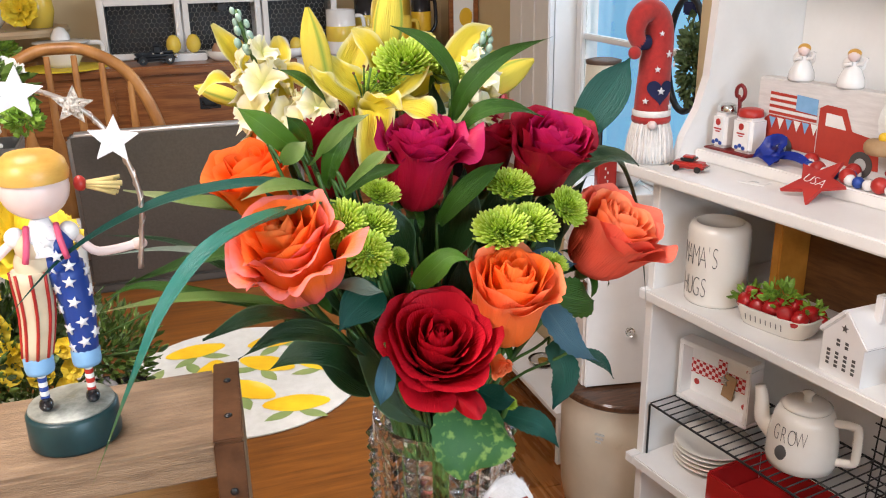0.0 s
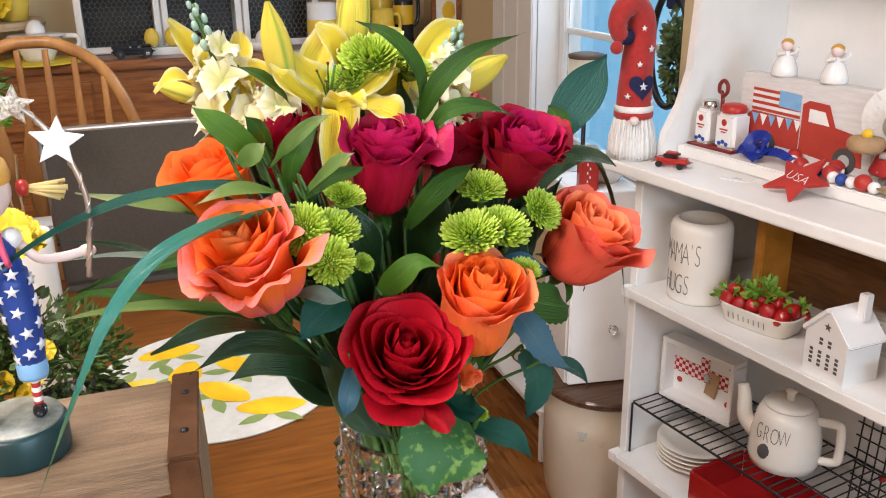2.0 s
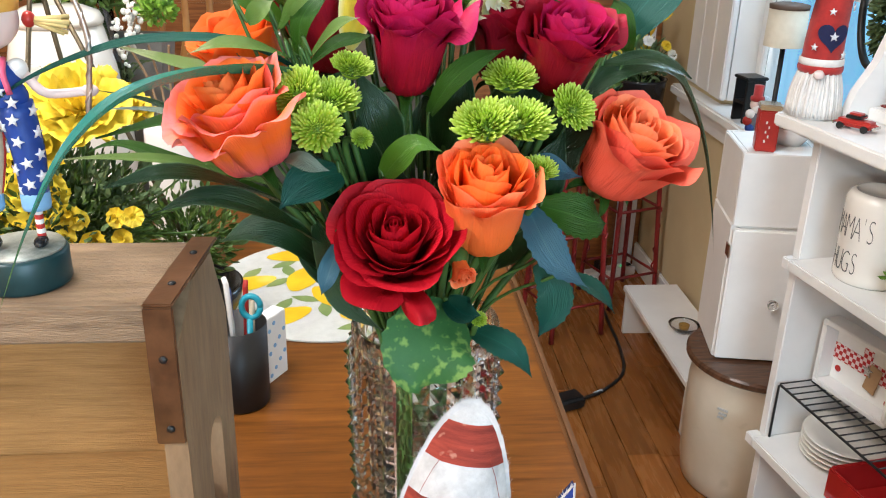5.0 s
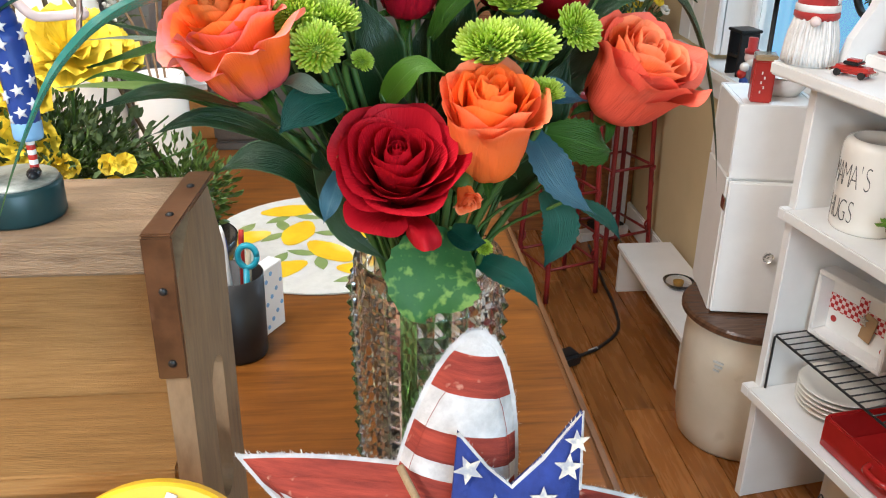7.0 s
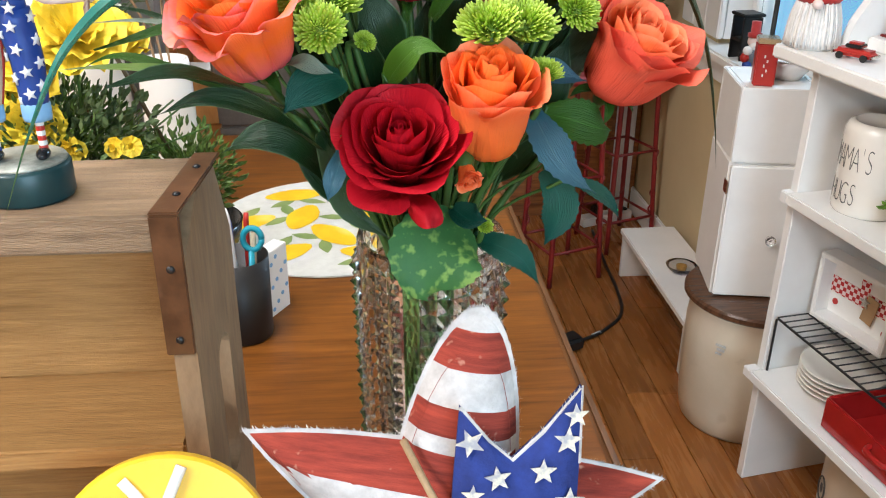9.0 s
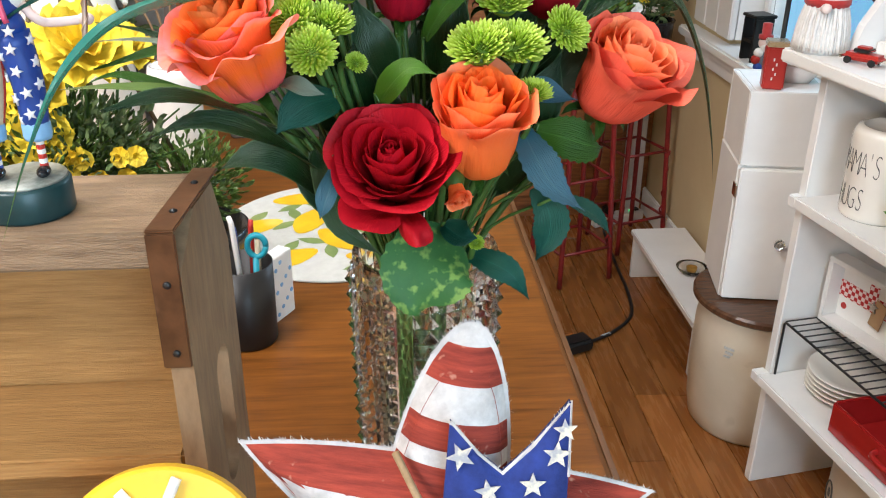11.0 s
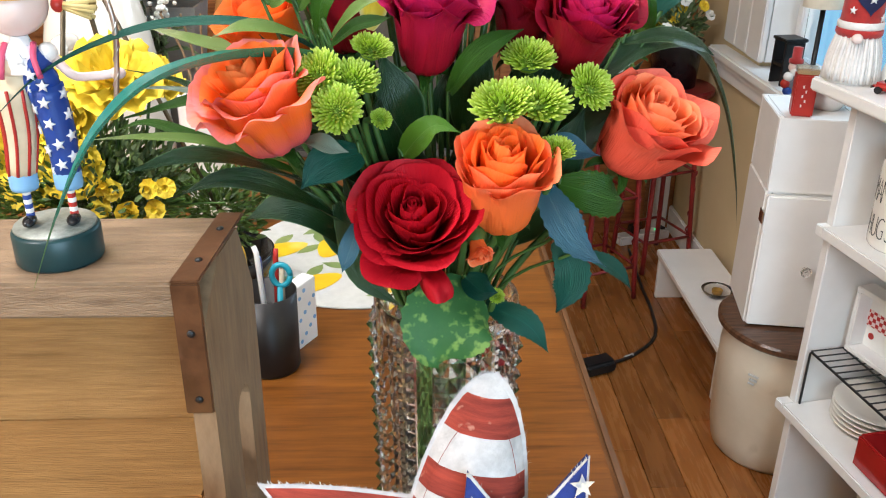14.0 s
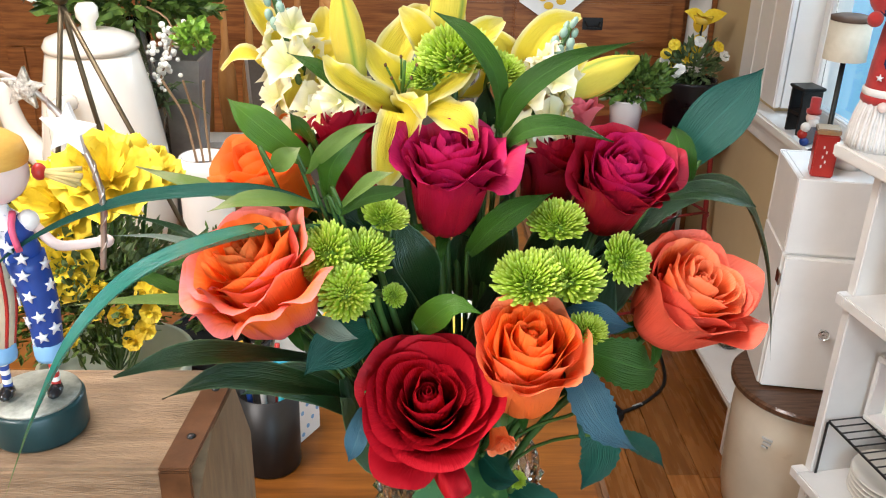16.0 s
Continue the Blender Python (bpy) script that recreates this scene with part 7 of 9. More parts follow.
def grey_planter():
    p = thing("tin_planter", "flared grey tin planter with a spiky air plant", "plant", -0.325, 1.735, TABLE_Z)
    bm = bmesh.new()
    for s0, z0, s1, z1 in ((0.030, 0, 0.062, 0.320),):
        a = [bm.verts.new((x * s0, y * s0, z0)) for x, y in ((-1, -1), (1, -1), (1, 1), (-1, 1))]
        b = [bm.verts.new((x * s1, y * s1, z1)) for x, y in ((-1, -1), (1, -1), (1, 1), (-1, 1))]
        c = [bm.verts.new((x * (s1 - 0.005), y * (s1 - 0.005), z1)) for x, y in ((-1, -1), (1, -1), (1, 1), (-1, 1))]
        d = [bm.verts.new((x * 0.045, y * 0.045, 0.24)) for x, y in ((-1, -1), (1, -1), (1, 1), (-1, 1))]
        for u, v in ((a, b), (b, c), (c, d)):
            for i in range(4):
                j = (i + 1) % 4
                bm.faces.new((u[i], u[j], v[j], v[i]))
        bm.faces.new(a[::-1])
        bm.faces.new(d)
    part("pot", finish(bm), mat("grey_tin", (0.36, 0.36, 0.35), (0.24, 0.24, 0.24), rough=0.45, metal=0.5, scale=18, bump=0.1), p)
    rnd = random.Random(35)
    bm = None
    for k in range(60):
        a = rnd.random() * 6.28
        e = rnd.uniform(0.2, 1.3)
        l = rnd.uniform(0.07, 0.13)
        d = Vector((math.cos(a) * math.cos(e), math.sin(a) * math.cos(e), math.sin(e)))
        b = leaf(rnd, [(-0.02, -0.07, 0.235), Vector((-0.02, -0.07, 0.235)) + d * l * 0.6, Vector((-0.02, -0.07, 0.235)) + d * l + Vector((0, 0, -0.03))], 0.006, n=5, nu=3)
        bm = b if bm is None else join(bm, b)
    tagged(part("air_plant", bm, SAGE_LEAF, p, "silvery spiky air plant leaves", smooth=True), "", "", "", "stuff")
    part("air_plant_root", tube([(0, 0, 0.24), (-0.01, -0.03, 0.25), (-0.02, -0.07, 0.235)], 0.006, 6, 6), CRATE_SIDE, p)


grey_planter()


def white_flower_vase():
    p = thing("white_flower_vase", "glass bottle vase of white silk hydrangeas with green sprigs", "plant", -0.365, 1.665, TABLE_Z)
    part("bottle", lathe([(0, 0), (0.034, 0), (0.036, 0.01), (0.036, 0.26), (0.024, 0.31), (0.022, 0.40), (0.025, 0.405), (0.021, 0.405), (0.019, 0.31), (0.031, 0.26), (0.031, 0.015), (0, 0.012)], 28), GLASS, p, smooth=True)
    for k, (x, y, z, r) in enumerate(((-0.02, -0.02, 0.46, 0.05), (0.05, -0.01, 0.465, 0.048), (-0.09, 0.0, 0.455, 0.048), (0.10, 0.02, 0.45, 0.036), (0.01, 0.03, 0.50, 0.05), (-0.15, 0.0, 0.45, 0.045))):
        silk_bloom(p, (x, y, z), (x * 3, -0.5, 0.8), r, 500 + k, WHITE_SILK)
        part("stem", tube([(0, 0, 0.05), (0, 0, 0.38), (x, y, z)], 0.002, 6, 8), STEM, p)
    rnd = random.Random(37)
    stuff_part("foliage", scatter_leaves(rnd, (0.0, -0.01, 0.43), (0.15, 0.06, 0.045), 420, 0.035, 0.2, 0.5), GREEN_LEAF_S, p)
    stuff_part("succulent", scatter_leaves(rnd, (0.145, -0.19, 0.405), (0.026, 0.026, 0.022), 160, 0.014, 0.4, 0.9), BRIGHT_SUCC, p, "bright lime succulent rosette")
    part("succulent_stem", tube([(0, 0, 0.38), (0.07, -0.09, 0.40), (0.145, -0.19, 0.40)], 0.003, 6, 8), STEM, p)
    bm = None
    for k in range(70):
        f = rnd.random()
        q = Vector((0.055 + 0.035 * f + rnd.gauss(0, 0.012), -0.10, 0.30 + 0.11 * f + rnd.gauss(0, 0.010)))
        b = ball(q.x, q.y + rnd.gauss(0, 0.01), q.z, rnd.uniform(0.003, 0.006), seg=7)
        bm = b if bm is None else join(bm, b)
    tagged(part("white_berry_sprig", bm, WHITE_SILK, p, "sprig of tiny white berries", smooth=True), "", "", "", "stuff")
    part("berry_stem", tube([(0, 0, 0.39), (0.03, -0.06, 0.43), (0.09, -0.10, 0.40), (0.055, -0.10, 0.30)], 0.0018, 5, 12), CRATE_SIDE, p)


white_flower_vase()


def brass_easel():
    p = thing("wire_stand", "dark bronze wire tripod stand among the plants", "stand", 0, 0, 0)
    br = mat("dark_bronze", (0.13, 0.10, 0.06), (0.08, 0.06, 0.035), rough=0.4, metal=0.7, scale=30)
    apex = Vector((-0.274, 1.10, 1.272))
    for q in ((-0.372, 1.12, TABLE_Z), (-0.075, 1.12, TABLE_Z + 0.0), (-0.26, 1.26, TABLE_Z)):
        part("leg", tube([apex, q], 0.0032, 8), br, p, smooth=True)
    part("finial", ball(apex.x, apex.y, apex.z + 0.006, 0.009, seg=12), br, p, smooth=True)


brass_easel()


def paper_box():
    b = thing("paper_tray", "wooden letter tray with white papers on top", "tray", -0.285, 1.86, TABLE_Z)
    part("tray", box(-0.13, -0.04, 0, 0.11, 0.035, 0.105, 0.002), CHAIR_WOOD, b)
    part("paper", box(-0.125, -0.038, 0.1055, 0.105, 0.033, 0.118, 0.0006), PAPER, b)


paper_box()

# ---- on the shelf unit ----
def gnome():
    p = []
    p.append((lathe([(0, 0), (0.043, 0), (0.047, 0.012), (0.044, 0.045), (0.036, 0.075), (0.034, 0.085), (0, 0.085)], 28), WHITE_FELT))
    for k in range(44):
        a = 6.283 * k / 44
        p.append((tube([(0.034 * math.cos(a), 0.034 * math.sin(a), 0.084), (0.043 * math.cos(a), 0.043 * math.sin(a), 0.05), (0.0475 * math.cos(a), 0.0475 * math.sin(a), 0.004)], 0.0026 + 0.0012 * math.sin(k * 2.7), 5, 5), WHITE_FELT))
    hat = [(0, 0, 0.082), (0.0, 0, 0.14), (0.004, 0, 0.20), (0.010, 0, 0.25), (0.004, 0, 0.286), (-0.018, 0, 0.305), (-0.044, 0, 0.297), (-0.057, 0, 0.270), (-0.046, 0, 0.247), (-0.026, 0, 0.244)]
    b = tube(hat, 0.037, 20, 48, 0.36)
    p.append((b, RED_FELT))
    p.append((lathe([(0.037, 0.083), (0.040, 0.086), (0.040, 0.094), (0.0375, 0.096)], 28), RED_FELT))
    p.append((lathe([(0.0375, 0.096), (0.0395, 0.098), (0.0392, 0.107), (0.037, 0.109)], 28), WHITE_FELT))
    p.append((ball(-0.03, -0.033, 0.083, 0.010, 0.010, 0.009, 12), SKIN))
    # navy heart and white stars stitched on the hat
    hv = []
    bm = bmesh.new()
    for i in range(30):
        t = 6.283 * i / 30
        hx, hz = 0.00175 * 16 * math.sin(t) ** 3 * 0.95, 0.00175 * (13 * math.cos(t) - 5 * math.cos(2 * t) - 2 * math.cos(3 * t) - math.cos(4 * t))
        ang = -1.95 + hx / 0.036
        hv.append(bm.verts.new((0.0385 * math.cos(ang), 0.0385 * math.sin(ang), 0.150 + hz)))
    c = bm.verts.new((0.0400 * math.cos(-1.95), 0.0400 * math.sin(-1.95), 0.150))
    for i in range(30):
        bm.faces.new((hv[i], hv[(i + 1) % 30], c))
    p.append((bm, NAVY))
    for a, z, r in ((-1.95, 0.150, 0.0085), (-1.3, 0.118, 0.008), (-2.2, 0.193, 0.007), (-1.6, 0.222, 0.008), (-1.0, 0.20, 0.007), (-2.1, 0.262, 0.006), (-2.7, 0.13, 0.007)):
        s = star_flat(r, 0.002)
        rr = 0.0405 - 0.040 * max(0, z - 0.15) * 0.9
        s.transform(Matrix.Translation((rr * math.cos(a) + 0.03 * max(0, z - 0.16), rr * math.sin(a), z)) @ pose(0, 0, 0, 0, 0, math.degrees(a) + 90))
        p.append((s, STAR_WHITE))
    p.append((tube([(-0.0555, 0, 0.279), (-0.057, 0, 0.268), (-0.046, 0, 0.247), (-0.024, 0, 0.244)], 0.0185, 16, 16, 0.8), NAVY))
    p.append((ball(-0.060, -0.004, 0.226, 0.013, 0.013, 0.013, 12), RED_FELT))
    q = on_unit(-0.020, 0.0, S1)
    one_mesh("gnome_figure", p, "felt gnome with a tall curled red hat and white beard", "figurine", pose(q.x, q.y, q.z, 0, 0, 14))


gnome()
LEDGE = S1 + 0.0245


def cruet_set():
    c = unit_thing("cruet_set", "pair of white ceramic shakers with red lids in a red stand", "condiment set", 0.088, 0.135, LEDGE)
    part("tray", box(-0.060, -0.030, 0, 0.060, 0.030, 0.004, 0.0015), DARK_RED, c)
    part("handle", tube([(0.0, 0, 0.004), (0, 0, 0.10), (-0.010, 0, 0.112), (-0.010, 0, 0.126), (0.0, 0, 0.134), (0.010, 0, 0.126), (0.010, 0, 0.112), (0, 0, 0.102)], 0.004, 8, 30), DARK_RED, c, smooth=True)
    for x, w, lid, lb in ((-0.030, 0.020, CHROME, "steel lid"), (0.032, 0.026, RED_PAINT, "red lid")):
        s = part("shaker", box(x - w, -0.024, 0.0045, x + w, 0.024, 0.076, 0.007, 3), WHITE_CERAMIC, c)
        part("lid", lathe([(0, 0.0765), (w * 0.92, 0.0765), (w * 0.95, 0.080), (w * 0.90, 0.090), (w * 0.6, 0.093), (0, 0.094)], 24, x, 0), lid, s, lb, smooth=True)
        part("red_motif", join(ball(x, -0.0245, 0.058, 0.007, 0.0008, 0.007, 10), box(x - 0.010, -0.0250, 0.043, x + 0.010, -0.0243, 0.046), box(x - 0.006, -0.0250, 0.038, x + 0.006, -0.0243, 0.0405)), RED_PAINT, s, "faded red painted motif")
        part("blue_motif", join(*[ball(x + (k - 1) * 0.009, -0.0245, 0.016 + 0.004 * (k % 2), 0.0052, 0.0008, 0.0042, 8) for k in range(3)]), BLUE_PAINT, s, "blue painted flowers")


cruet_set()


def toy_car():
    c = unit_thing("toy_car", "small red die-cast toy car with silver bumper", "toy car", 0.088, 0.012, S1, 25)
    c.matrix_basis = c.matrix_basis @ Matrix.Diagonal((1.45, 1.45, 1.45, 1))
    part("body", join(box(-0.024, -0.011, 0.004, 0.024, 0.011, 0.013, 0.004, 3), box(-0.012, -0.009, 0.0125, 0.010, 0.009, 0.021, 0.004, 3)), RED_PAINT, c)
    part("window", box(-0.0105, -0.0096, 0.0145, 0.0085, 0.0096, 0.0188, 0.001), BLACK_GLOSS, c)
    for x in (-0.026, 0.0242):
        part("bumper", box(x, -0.010, 0.005, x + 0.0018, 0.010, 0.0085, 0.0006), CHROME, c)
    for x in (-0.015, 0.015):
        for y in (-0.0115, 0.0095):
            part("wheel", lathe([(0, 0), (0.0045, 0), (0.0045, 0.002), (0, 0.002)], 14), BLACK, c, m=pose(x, y + 0.002, 0.0045, 90))


toy_car()


def truck_picture():
    b = unit_thing("truck_picture", "white wooden block painted with a red pickup and a flag", "picture", 0.258, 0.165, LEDGE)
    W, H2 = 0.152, 0.152
    part("block", box(-W, 0, 0, W, 0.034, H2, 0.002), mat("washed_white_wood", (0.74, 0.72, 0.70), (0.62, 0.60, 0.58), rough=0.6, scale=10, stretch=(2, 1, 14), bump=0.15), b)
    washed = mat("watercolour_red", (0.52, 0.06, 0.035), (0.38, 0.035, 0.025), rough=0.6, scale=14, contrast=0.4)
    def flat(pts, mt, name, y):
        bm = bmesh.new()
        vs = [bm.verts.new((x, y, z)) for x, z in pts]
        bm.faces.new(vs)
        part(name, bm, mt, b)
    flat([(-0.130, 0.035), (-0.130, 0.072), (-0.118, 0.082), (-0.004, 0.078), (-0.004, 0.020), (-0.112, 0.024)], washed, "truck_bed", -0.0008)
    flat([(-0.002, 0.020), (-0.002, 0.110), (0.012, 0.118), (0.055, 0.116), (0.072, 0.078), (0.128, 0.070), (0.134, 0.016), (0.06, 0.014)], washed, "truck_cab", -0.0008)
    flat([(0.014, 0.080), (0.014, 0.104), (0.048, 0.102), (0.060, 0.078)], PAPER, "cab_window", -0.0016)
    for k in range(7):
        flat([(-0.120, 0.084 + 0.0062 * k), (-0.120, 0.0896 + 0.0062 * k), (-0.006, 0.0866 + 0.0062 * k), (-0.006, 0.081 + 0.0062 * k)], washed if k % 2 == 0 else PAPER, "flag_stripe", -0.0012)
    flat([(-0.056, 0.098), (-0.056, 0.128), (-0.006, 0.125), (-0.006, 0.095)], CUFF, "flag_canton", -0.0018)
    for k in range(6):
        x = -0.118 + 0.020 * k
        flat([(x, 0.078), (x + 0.017, 0.077), (x + 0.009, 0.056)], (CUFF, PAPER)[k % 2], "bunting_flag", -0.0020)
    for x in (-0.080, 0.098):
        w = part("painted_wheel", lathe([(0, 0), (0.024, 0), (0.024, 0.001), (0, 0.001)], 24), INK, b, m=pose(x, -0.0012, 0.022, 90))
        part("hub", lathe([(0, 0), (0.012, 0), (0.012, 0.0006), (0, 0.0006)], 20), GREY_CER, w, m=pose(x, -0.0024, 0.022, 90))


truck_picture()


def angel(u, v, s):
    q = on_unit(u, v, LEDGE + 0.1525)
    p = [(lathe([(0, 0), (0.026, 0), (0.028, 0.004), (0.026, 0.018), (0.018, 0.036), (0.010, 0.046), (0.008, 0.052), (0, 0.053)], 24), WHITE_CERAMIC),
         (ball(0, 0, 0.064, 0.0125, 0.0125, 0.0125, 16), SKIN), (ball(0, 0.002, 0.068, 0.0135, 0.0125, 0.0105, 14), BLOND),
         (tube([(0.008, -0.004, 0.046), (0.020, -0.010, 0.050), (0.024 * s, -0.012, 0.062)], 0.004, 8, 8), WHITE_CERAMIC), (tube([(-0.008, -0.004, 0.046), (-0.014, -0.012, 0.046), (0.0, -0.016, 0.050)], 0.004, 8, 8), WHITE_CERAMIC),
         (ball(0.012, 0.012, 0.045, 0.012, 0.003, 0.015, 10), WHITE_CERAMIC), (ball(-0.012, 0.012, 0.045, 0.012, 0.003, 0.015, 10), WHITE_CERAMIC)]
    one_mesh("angel_figurine", p, "small glazed white angel figurine on the picture block", "figurine", pose(q.x, q.y, q.z, 0, 0, UYAW + 30) @ Matrix.Scale(0.88, 4), "angel figurines")


angel(0.19, 0.182, 1)
angel(0.30, 0.182, 1.1)


def blue_bow():
    c = unit_thing("ribbon_bow", "bright blue dotted ribbon bow with a trailing tail", "bow", 0.205, 0.118, LEDGE)
    royal = mat("royal_blue_ribbon", (0.008, 0.028, 0.28), (0.005, 0.018, 0.19), rough=0.4, scale=30, spots=((0.6, 0.62, 0.7), 130, 0.70))
    def loop(pts, w, name):
        b = leaf(random.Random(3), pts, w, face=(0.2, -0.6, 0.8), n=14, nu=4, fold=0.3, shape=0.7, tipw=0.6)
        part(name, b, royal, c, smooth=True)
    loop([(0, 0, 0.012), (-0.012, 0.0, 0.034), (0.010, 0.004, 0.042), (0.004, 0, 0.014)], 0.028, "loop")
    loop([(0, 0, 0.012), (-0.024, -0.01, 0.018), (-0.042, -0.014, 0.006)], 0.028, "tail")
    loop([(0, 0, 0.014), (0.010, -0.022, 0.010), (0.016, -0.034, 0.003)], 0.030, "tail")
    loop([(0, 0, 0.014), (0.04, 0.004, 0.020), (0.08, 0.002, 0.012), (0.115, 0.0, 0.003)], 0.014, "tail")
    part("knot", ball(0, 0, 0.0125, 0.010, 0.010, 0.012, 10), royal, c, smooth=True)


blue_bow()


def card():
    c = unit_thing("name_card", "small white folded card with faint print", "card", 0.222, 0.050, S1, 18)
    part("sheet", box(-0.026, -0.016, 0, 0.026, 0.016, 0.0012), PAPER, c)
    part("print", join(box(-0.010, -0.004, 0.0013, 0.010, -0.001, 0.0016), box(-0.006, 0.001, 0.0013, 0.008, 0.003, 0.0016)), GREY_CER, c)


card()


def red_star():
    c = unit_thing("wooden_star", "red wooden star tag lettered USA, leaning on the ledge", "star tag", 0.352, 0.055, S1 + 0.0115, 0)
    T = pose(0, 0, 0.018, -58)
    part("star", star_flat(0.060, 0.007, 0.45), RED_PAINT, c, m=T @ pose(0, 0, 0, 0, 14))
    writing("USA", 0.027, PAPER, c, T @ pose(0, -0.0045, -0.010, 90, 0, 0) @ pose(0, 0, 0, 0, 0, -8), "thin white lettering", depth=0.0004)


red_star()


def bead_garland():
    g = unit_thing("bead_garland", "red, white and blue wooden bead garland with a jute tassel", "garland", 0, 0, LEDGE)
    path = [(0.262, 0.150, 0), (0.285, 0.118, 0), (0.318, 0.104, 0), (0.350, 0.112, 0), (0.362, 0.145, 0), (0.372, 0.115, 0), (0.385, 0.098, 0), (0.425, 0.094, 0), (0.47, 0.094, 0)]
    pts = spline(path, 17)
    cols = (RED_PAINT, WHITE_CERAMIC, BLUE_PAINT, WHITE_CERAMIC)
    for k, q in enumerate(pts):
        r = 0.0145 if k % 4 == 0 else 0.0105
        part("bead", ball(q.x, q.y, r, r, seg=14), cols[k % 4], g, smooth=True)
    part("string", tube([(q.x, q.y, 0.010) for q in pts], 0.0012, 5), TWINE, g)
    rnd = random.Random(6)
    part("tassel", join(*[tube([(0.47, 0.094, 0.012), (0.49 + 0.02 * rnd.random(), 0.094 + rnd.uniform(-.02, .02), 0.012), (0.515 + 0.02 * rnd.random(), 0.094 + rnd.uniform(-.03, .03), 0.004)], 0.0016, 4, 5) for _ in range(22)]), TWINE, g, "frayed jute tassel")


bead_garland()


def bonnet_figurine():
    q = on_unit(0.455, 0.155, LEDGE)
    dots = mat("red_dotted_cloth", (0.45, 0.03, 0.025), (0.38, 0.02, 0.018), rough=0.8, scale=20, spots=((0.75, 0.7, 0.66), 110, 0.66))
    grey = mat("grey_felt", (0.42, 0.39, 0.37), (0.34, 0.31, 0.30), rough=0.9, scale=60, bump=0.3)
    p = [(lathe([(0, 0.022), (0.034, 0.022), (0.036, 0.026), (0.024, 0.058), (0.014, 0.082), (0, 0.084)], 24), dots), (ball(-0.010, 0, 0.011, 0.008, 0.012, 0.011, 10), grey), (ball(0.012, 0, 0.011, 0.008, 0.012, 0.011, 10), grey),
         (ball(0, -0.002, 0.104, 0.024, 0.022, 0.024, 16), grey), (tube([(-0.012, -0.006, 0.072), (-0.024, -0.018, 0.060), (-0.034, -0.020, 0.066)], 0.006, 8, 6), grey),
         (tube([(0.012, -0.006, 0.072), (0.022, -0.020, 0.056), (-0.014, -0.028, 0.058)], 0.006, 8, 6), grey), (lathe([(0, 0), (0.026, 0), (0.030, 0.006), (0.030, 0.016), (0.026, 0.022), (0, 0.024)], 20, -0.038, -0.028, 0.062), KRAFT),
         (ball(-0.038, -0.028, 0.090, 0.009, seg=10), YELLOW)]
    bm = bmesh.new()
    c = bm.verts.new((0, 0.022, 0.105))
    ring = [bm.verts.new((0.066 * math.cos(a) * (1 + 0.03 * (k % 2)), 0.018 + 0.010 * (k % 2), 0.108 + 0.062 * math.sin(a) * (1 + 0.03 * (k % 2)))) for k, a in enumerate(6.283 * i / 44 for i in range(44))]
    for i in range(44):
        bm.faces.new((ring[i], ring[(i + 1) % 44], c))
    p.append((bm, WHITE_FELT))
    one_mesh("cloth_figurine", p, "grey felt figurine in a red dotted dress and white bonnet", "figurine", pose(q.x, q.y, q.z, 0, 0, UYAW + 18))
    r = unit_thing("red_box", "small red painted wooden box on the ledge", "box", 0.575, 0.125, LEDGE)
    part("body", box(-0.04, -0.03, 0, 0.04, 0.03, 0.042, 0.002), RED_PAINT, r)
    part("lid", box(-0.042, -0.032, 0.0425, 0.042, 0.032, 0.052, 0.002), RED_PAINT, r)


bonnet_figurine()


def canister():
    c = unit_thing("canister", "cream ceramic canister lettered MAMA'S HUGS", "canister", 0.128, 0.070, S2, 0)
    part("body", lathe([(0, 0), (0.057, 0), (0.061, 0.004), (0.062, 0.012), (0.0625, 0.145), (0.0615, 0.157), (0.057, 0.166), (0.049, 0.170), (0.046, 0.170), (0.044, 0.162), (0, 0.160)], 56), CERAMIC, c, smooth=True)
    # tall thin letters wrapped round the front
    for text, z, size, mid, gap in (("MAMA'S", 0.086, 0.066, -80, 15.0), ("HUGS", 0.022, 0.062, -90, 15.0)):
        n = len(text)
        for k, ch in enumerate(text):
            place = k - (0.5 if k > 4 else 0.25 if k == 4 else 0.0) if n > 4 else k
            a = mid + gap * (place - (n - 1) / 2)
            writing(ch, size, INK, c, pose(0.0624 * math.cos(radians(a)), 0.0624 * math.sin(radians(a)), z, 90, 0, a + 90), "thin dark letter", "letter", 0.0003, 0.42)


canister()


